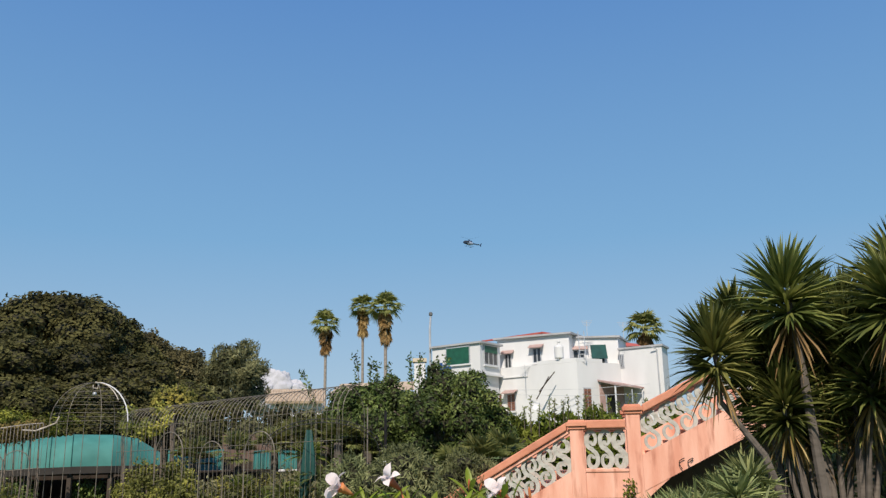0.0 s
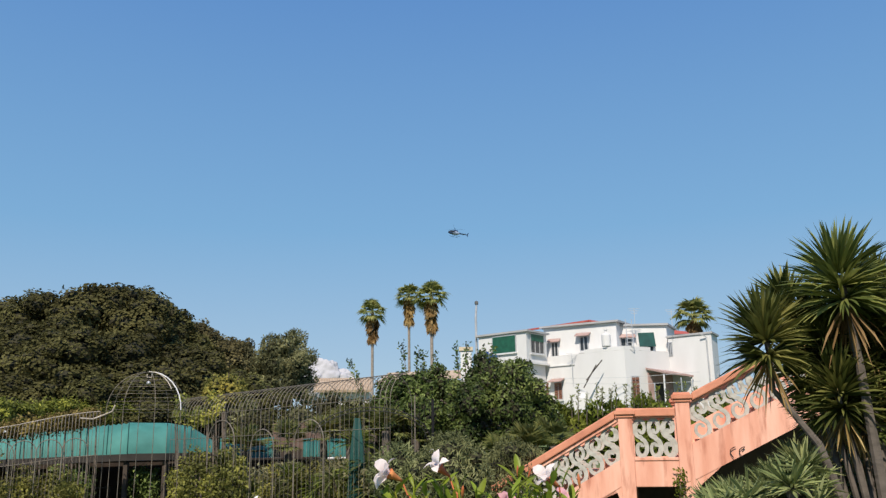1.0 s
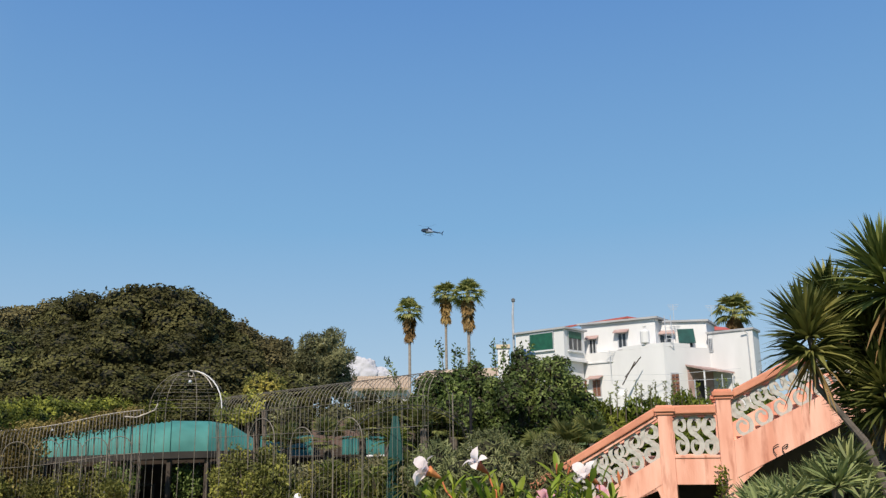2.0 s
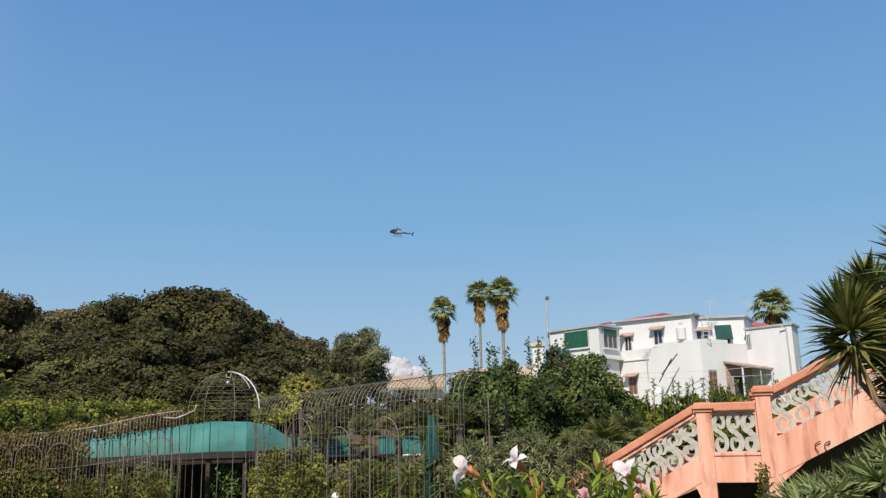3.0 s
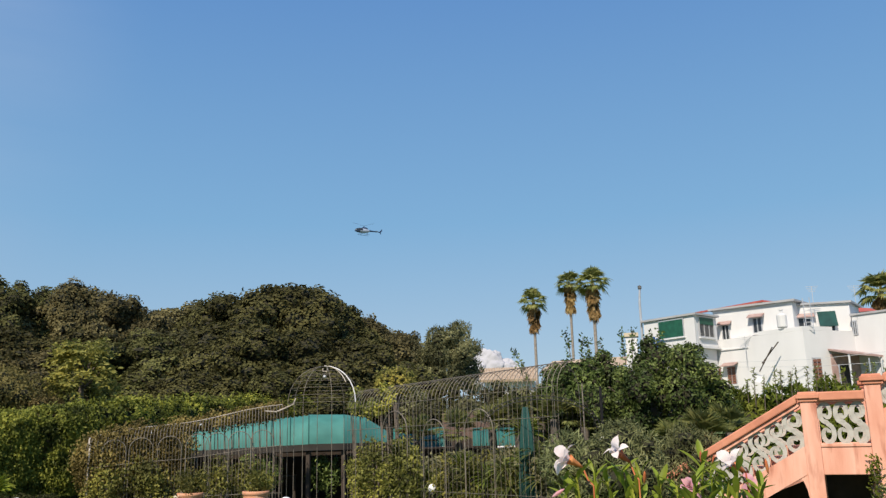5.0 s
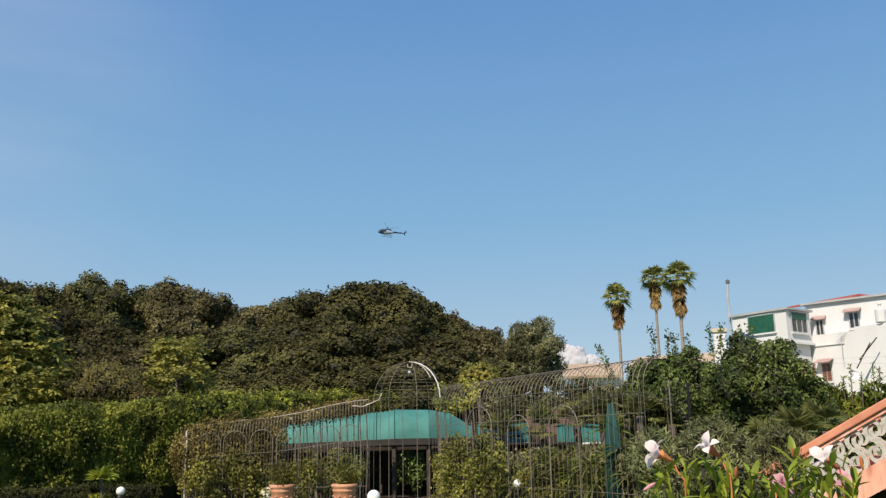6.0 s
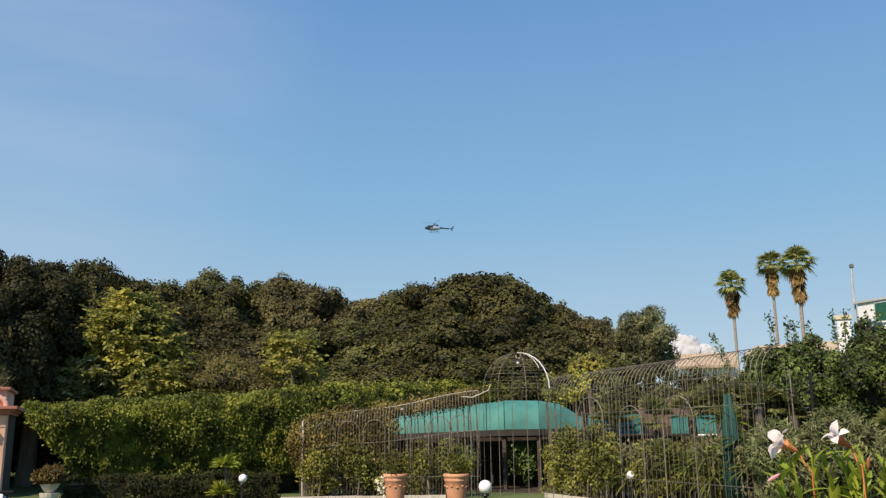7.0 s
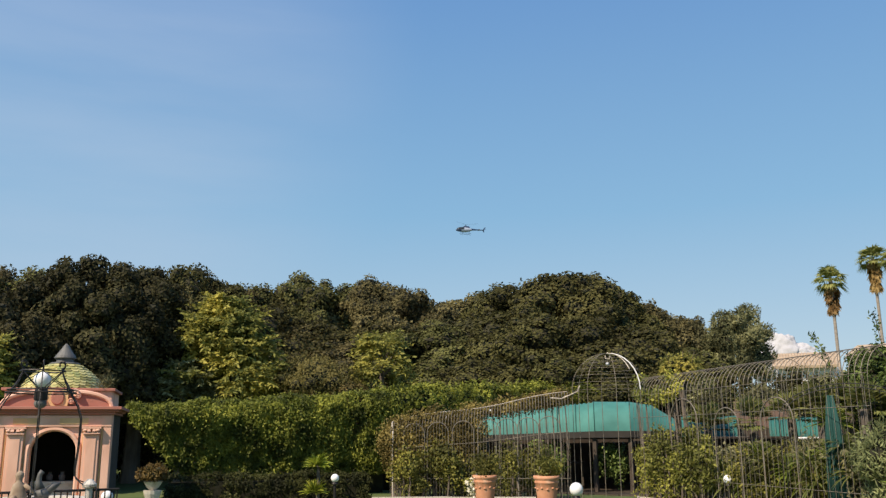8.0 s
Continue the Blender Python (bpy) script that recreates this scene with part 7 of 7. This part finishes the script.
flower(7.0, -1.75, MD, (26, -58, 0), PET, 0.98)
flower(3.75, -1.4, MD, (22, -52, 10), PET, 0.98, -1.2)
flower(-3.4, -2.2, MD, (26, -54, 0), PET, 0.98, -0.8)
flower(-0.5, -3.7, MD, (60, 10, 20), PETP, 0.75, 0.4)
flower(-4.4, -3.7, MD + 0.05, (70, -20, 0), PETP, 0.75, 0.4)
for k, (az, el, tx, tz, s) in enumerate(((7.9, -3.9, 60, 70, 0.7), (-1.45, -1.75, 10, 0, 0.8), (-5.4, -2.4, 12, -30, 1.0), (2.2, -3.0, 30, 10, 1.0), (-2.2, -1.9, 20, 60, 0.6))):
    b = part("bud", Geo().lathe((0, 0, -0.03), [(0.002, 0), (0.005, 0.01), (0.008, 0.03), (0.006, 0.05), (0.001, 0.066)], 8), PETAL_PINK if k == 0 else BUD, mand, "closed red bud", True)
    b.matrix_basis = Matrix.Translation(local(az, el, MD - 0.03)) @ pose(0, 0, 0, tx, 0, tz) @ Matrix.Scale(s * (1.0 if k == 0 else 0.6), 4)

# ---- helicopter ----
heli = thing("helicopter", "dark blue and white single-rotor helicopter in flight", "helicopter")
fus = Geo()
secs = [(5.0, 0.05, -0.25), (4.6, 0.45, -0.2), (3.8, 0.80, -0.05), (2.6, 1.0, 0.1), (1.0, 1.05, 0.15), (-0.4, 0.85, 0.25), (-1.4, 0.5, 0.35), (-2.0, 0.3, 0.38)]
NS = 14
nose = Geo()
for g, ss in ((nose, secs[:4]), (fus, secs[3:])):
    for x, r, z in ss:
        g.v += [(x, r * 0.82 * math.cos(2 * math.pi * k / NS), z + r * math.sin(2 * math.pi * k / NS)) for k in range(NS)]
    for i in range(len(ss) - 1):
        for k in range(NS):
            a, b = i * NS + k, i * NS + (k + 1) % NS
            g.f.append((a, b, b + NS, a + NS))
nose.f.append(tuple(range(NS)))
fus.f.append(tuple(range((len(secs) - 4) * NS, (len(secs) - 3) * NS)))
part("fuselage", fus, HELI_W, heli, "pale painted cabin", True)
part("nose", nose, HELI, heli, "dark blue nose", True)
wind = Geo()
for x, r, z in ((4.72, 0.38, -0.12), (4.3, 0.66, 0.02), (3.5, 0.93, 0.12), (2.5, 1.04, 0.2), (1.6, 1.06, 0.25)):
    for k in range(9):
        a = math.pi * (k / 8) * 1.1 - 0.16
        wind.v.append((x, r * 0.86 * math.cos(a), z + r * 1.02 * math.sin(a)))
for i in range(4):
    for k in range(8):
        a = i * 9 + k
        wind.f.append((a, a + 1, a + 10, a + 9))
part("cockpit_glazing", wind, GLASS, heli, "dark cockpit glazing", True)
part("engine_cowling", Geo().box((0.6, 0, 1.35), (2.8, 1.0, 0.7), 0, 0.75), HELI, heli, bevel=0.15)
part("tail_boom", Geo().tube([(-1.2, 0, 0.45), (-4, 0, 0.55), (-6.6, 0, 0.65)], [0.42, 0.26, 0.16], 10), HELI, heli, "dark blue tail boom")
part("fin", Geo().add([(-6.0, 0.05, 0.6), (-6.7, 0.05, 0.6), (-7.3, 0.05, 1.9), (-6.9, 0.05, 1.9), (-6.0, -0.05, 0.6), (-6.7, -0.05, 0.6), (-7.3, -0.05, 1.9), (-6.9, -0.05, 1.9)], [(0, 1, 2, 3), (7, 6, 5, 4), (0, 4, 5, 1), (1, 5, 6, 2), (2, 6, 7, 3), (3, 7, 4, 0)]), HELI, heli, "swept tail fin")
part("lower_fin", Geo().add([(-6.0, 0.04, 0.6), (-6.9, 0.04, -0.3), (-6.6, 0.04, -0.3), (-6.6, 0.04, 0.6), (-6.0, -0.04, 0.6), (-6.9, -0.04, -0.3), (-6.6, -0.04, -0.3), (-6.6, -0.04, 0.6)], [(0, 1, 2, 3), (7, 6, 5, 4), (0, 4, 5, 1), (1, 5, 6, 2), (2, 6, 7, 3), (3, 7, 4, 0)]), HELI, heli)
part("stabiliser", Geo().box((-4.6, 0, 0.6), (0.5, 2.3, 0.06)), HELI_W, heli)
for y in (-1.0, 1.0):
    sk = part("skid", Geo().tube([(-1.4, y, -1.55), (2.8, y, -1.55), (3.3, y, -1.3)], 0.07, 6), HELI, heli)
    for x in (-0.6, 2.0):
        part("strut", Geo().tube([(x, y * 0.55, -0.7), (x, y, -1.55)], 0.05, 5), HELI, sk)
part("mast", Geo().tube([(1.0, 0, 1.6), (1.0, 0, 2.25)], 0.12, 8), HELI, heli)
rotor = part("rotor", Geo().lathe((0, 0, 0), [(0.05, -0.1), (0.28, -0.06), (0.28, 0.06), (0.05, 0.12)], 10), HELI, heli, "main rotor hub")
rotor.location = (1.0, 0, 2.25)
for k in range(3):
    bl = part("blade", Geo().box((2.75, 0, 0.0), (5.1, 0.09, 0.03)), HELI, rotor, "thin rotor blade")
    bl.matrix_basis = pose(0, 0, 0, 0, -4, k * 120)
tailr = part("tail_rotor", Geo().box((0, 0, 0), (0.14, 0.05, 1.9)), HELI, heli, "two-bladed tail rotor")
tailr.location = (-6.6, 0.2, 0.75)


def motions():
    # straight flight line; the bearings give its pace along it
    a, b = at(-1.9, 425), at(31.3, 338)
    head = math.degrees(math.atan2(b.y - a.y, b.x - a.x))
    rows = []
    for t, az, el in ((0.0, -1.96, 14.31), (0.5, 0.10, 14.31), (1.0, 2.21, 14.33), (1.5, 4.38, 14.36), (3.0, 11.05, 14.30), (3.5, 13.24, 14.27), (4.0, 15.44, 14.23), (4.5, 17.56, 14.16), (6.0, 23.62, 13.75), (6.5, 25.70, 13.58), (7.0, 27.69, 13.51), (7.5, 29.62, 13.48), (8.0, 31.41, 13.48)):
        w = at(az, 1)
        s = -(a.x * w.y - a.y * w.x) / ((b.x - a.x) * w.y - (b.y - a.y) * w.x)
        p = a.lerp(b, s)
        rows.append((t, pose(p.x, p.y, up(el, math.hypot(p.x, p.y)), 3, -5, head)))
    walk(heli, rows)
    walk(rotor, [(k * 0.1, pose(1.0, 0, 2.25, 0, 3, k * 77)) for k in range(81)])
    walk(tailr, [(k * 0.1, pose(-6.6, 0.2, 0.75, 0, k * 71, 0)) for k in range(81)])


motions()
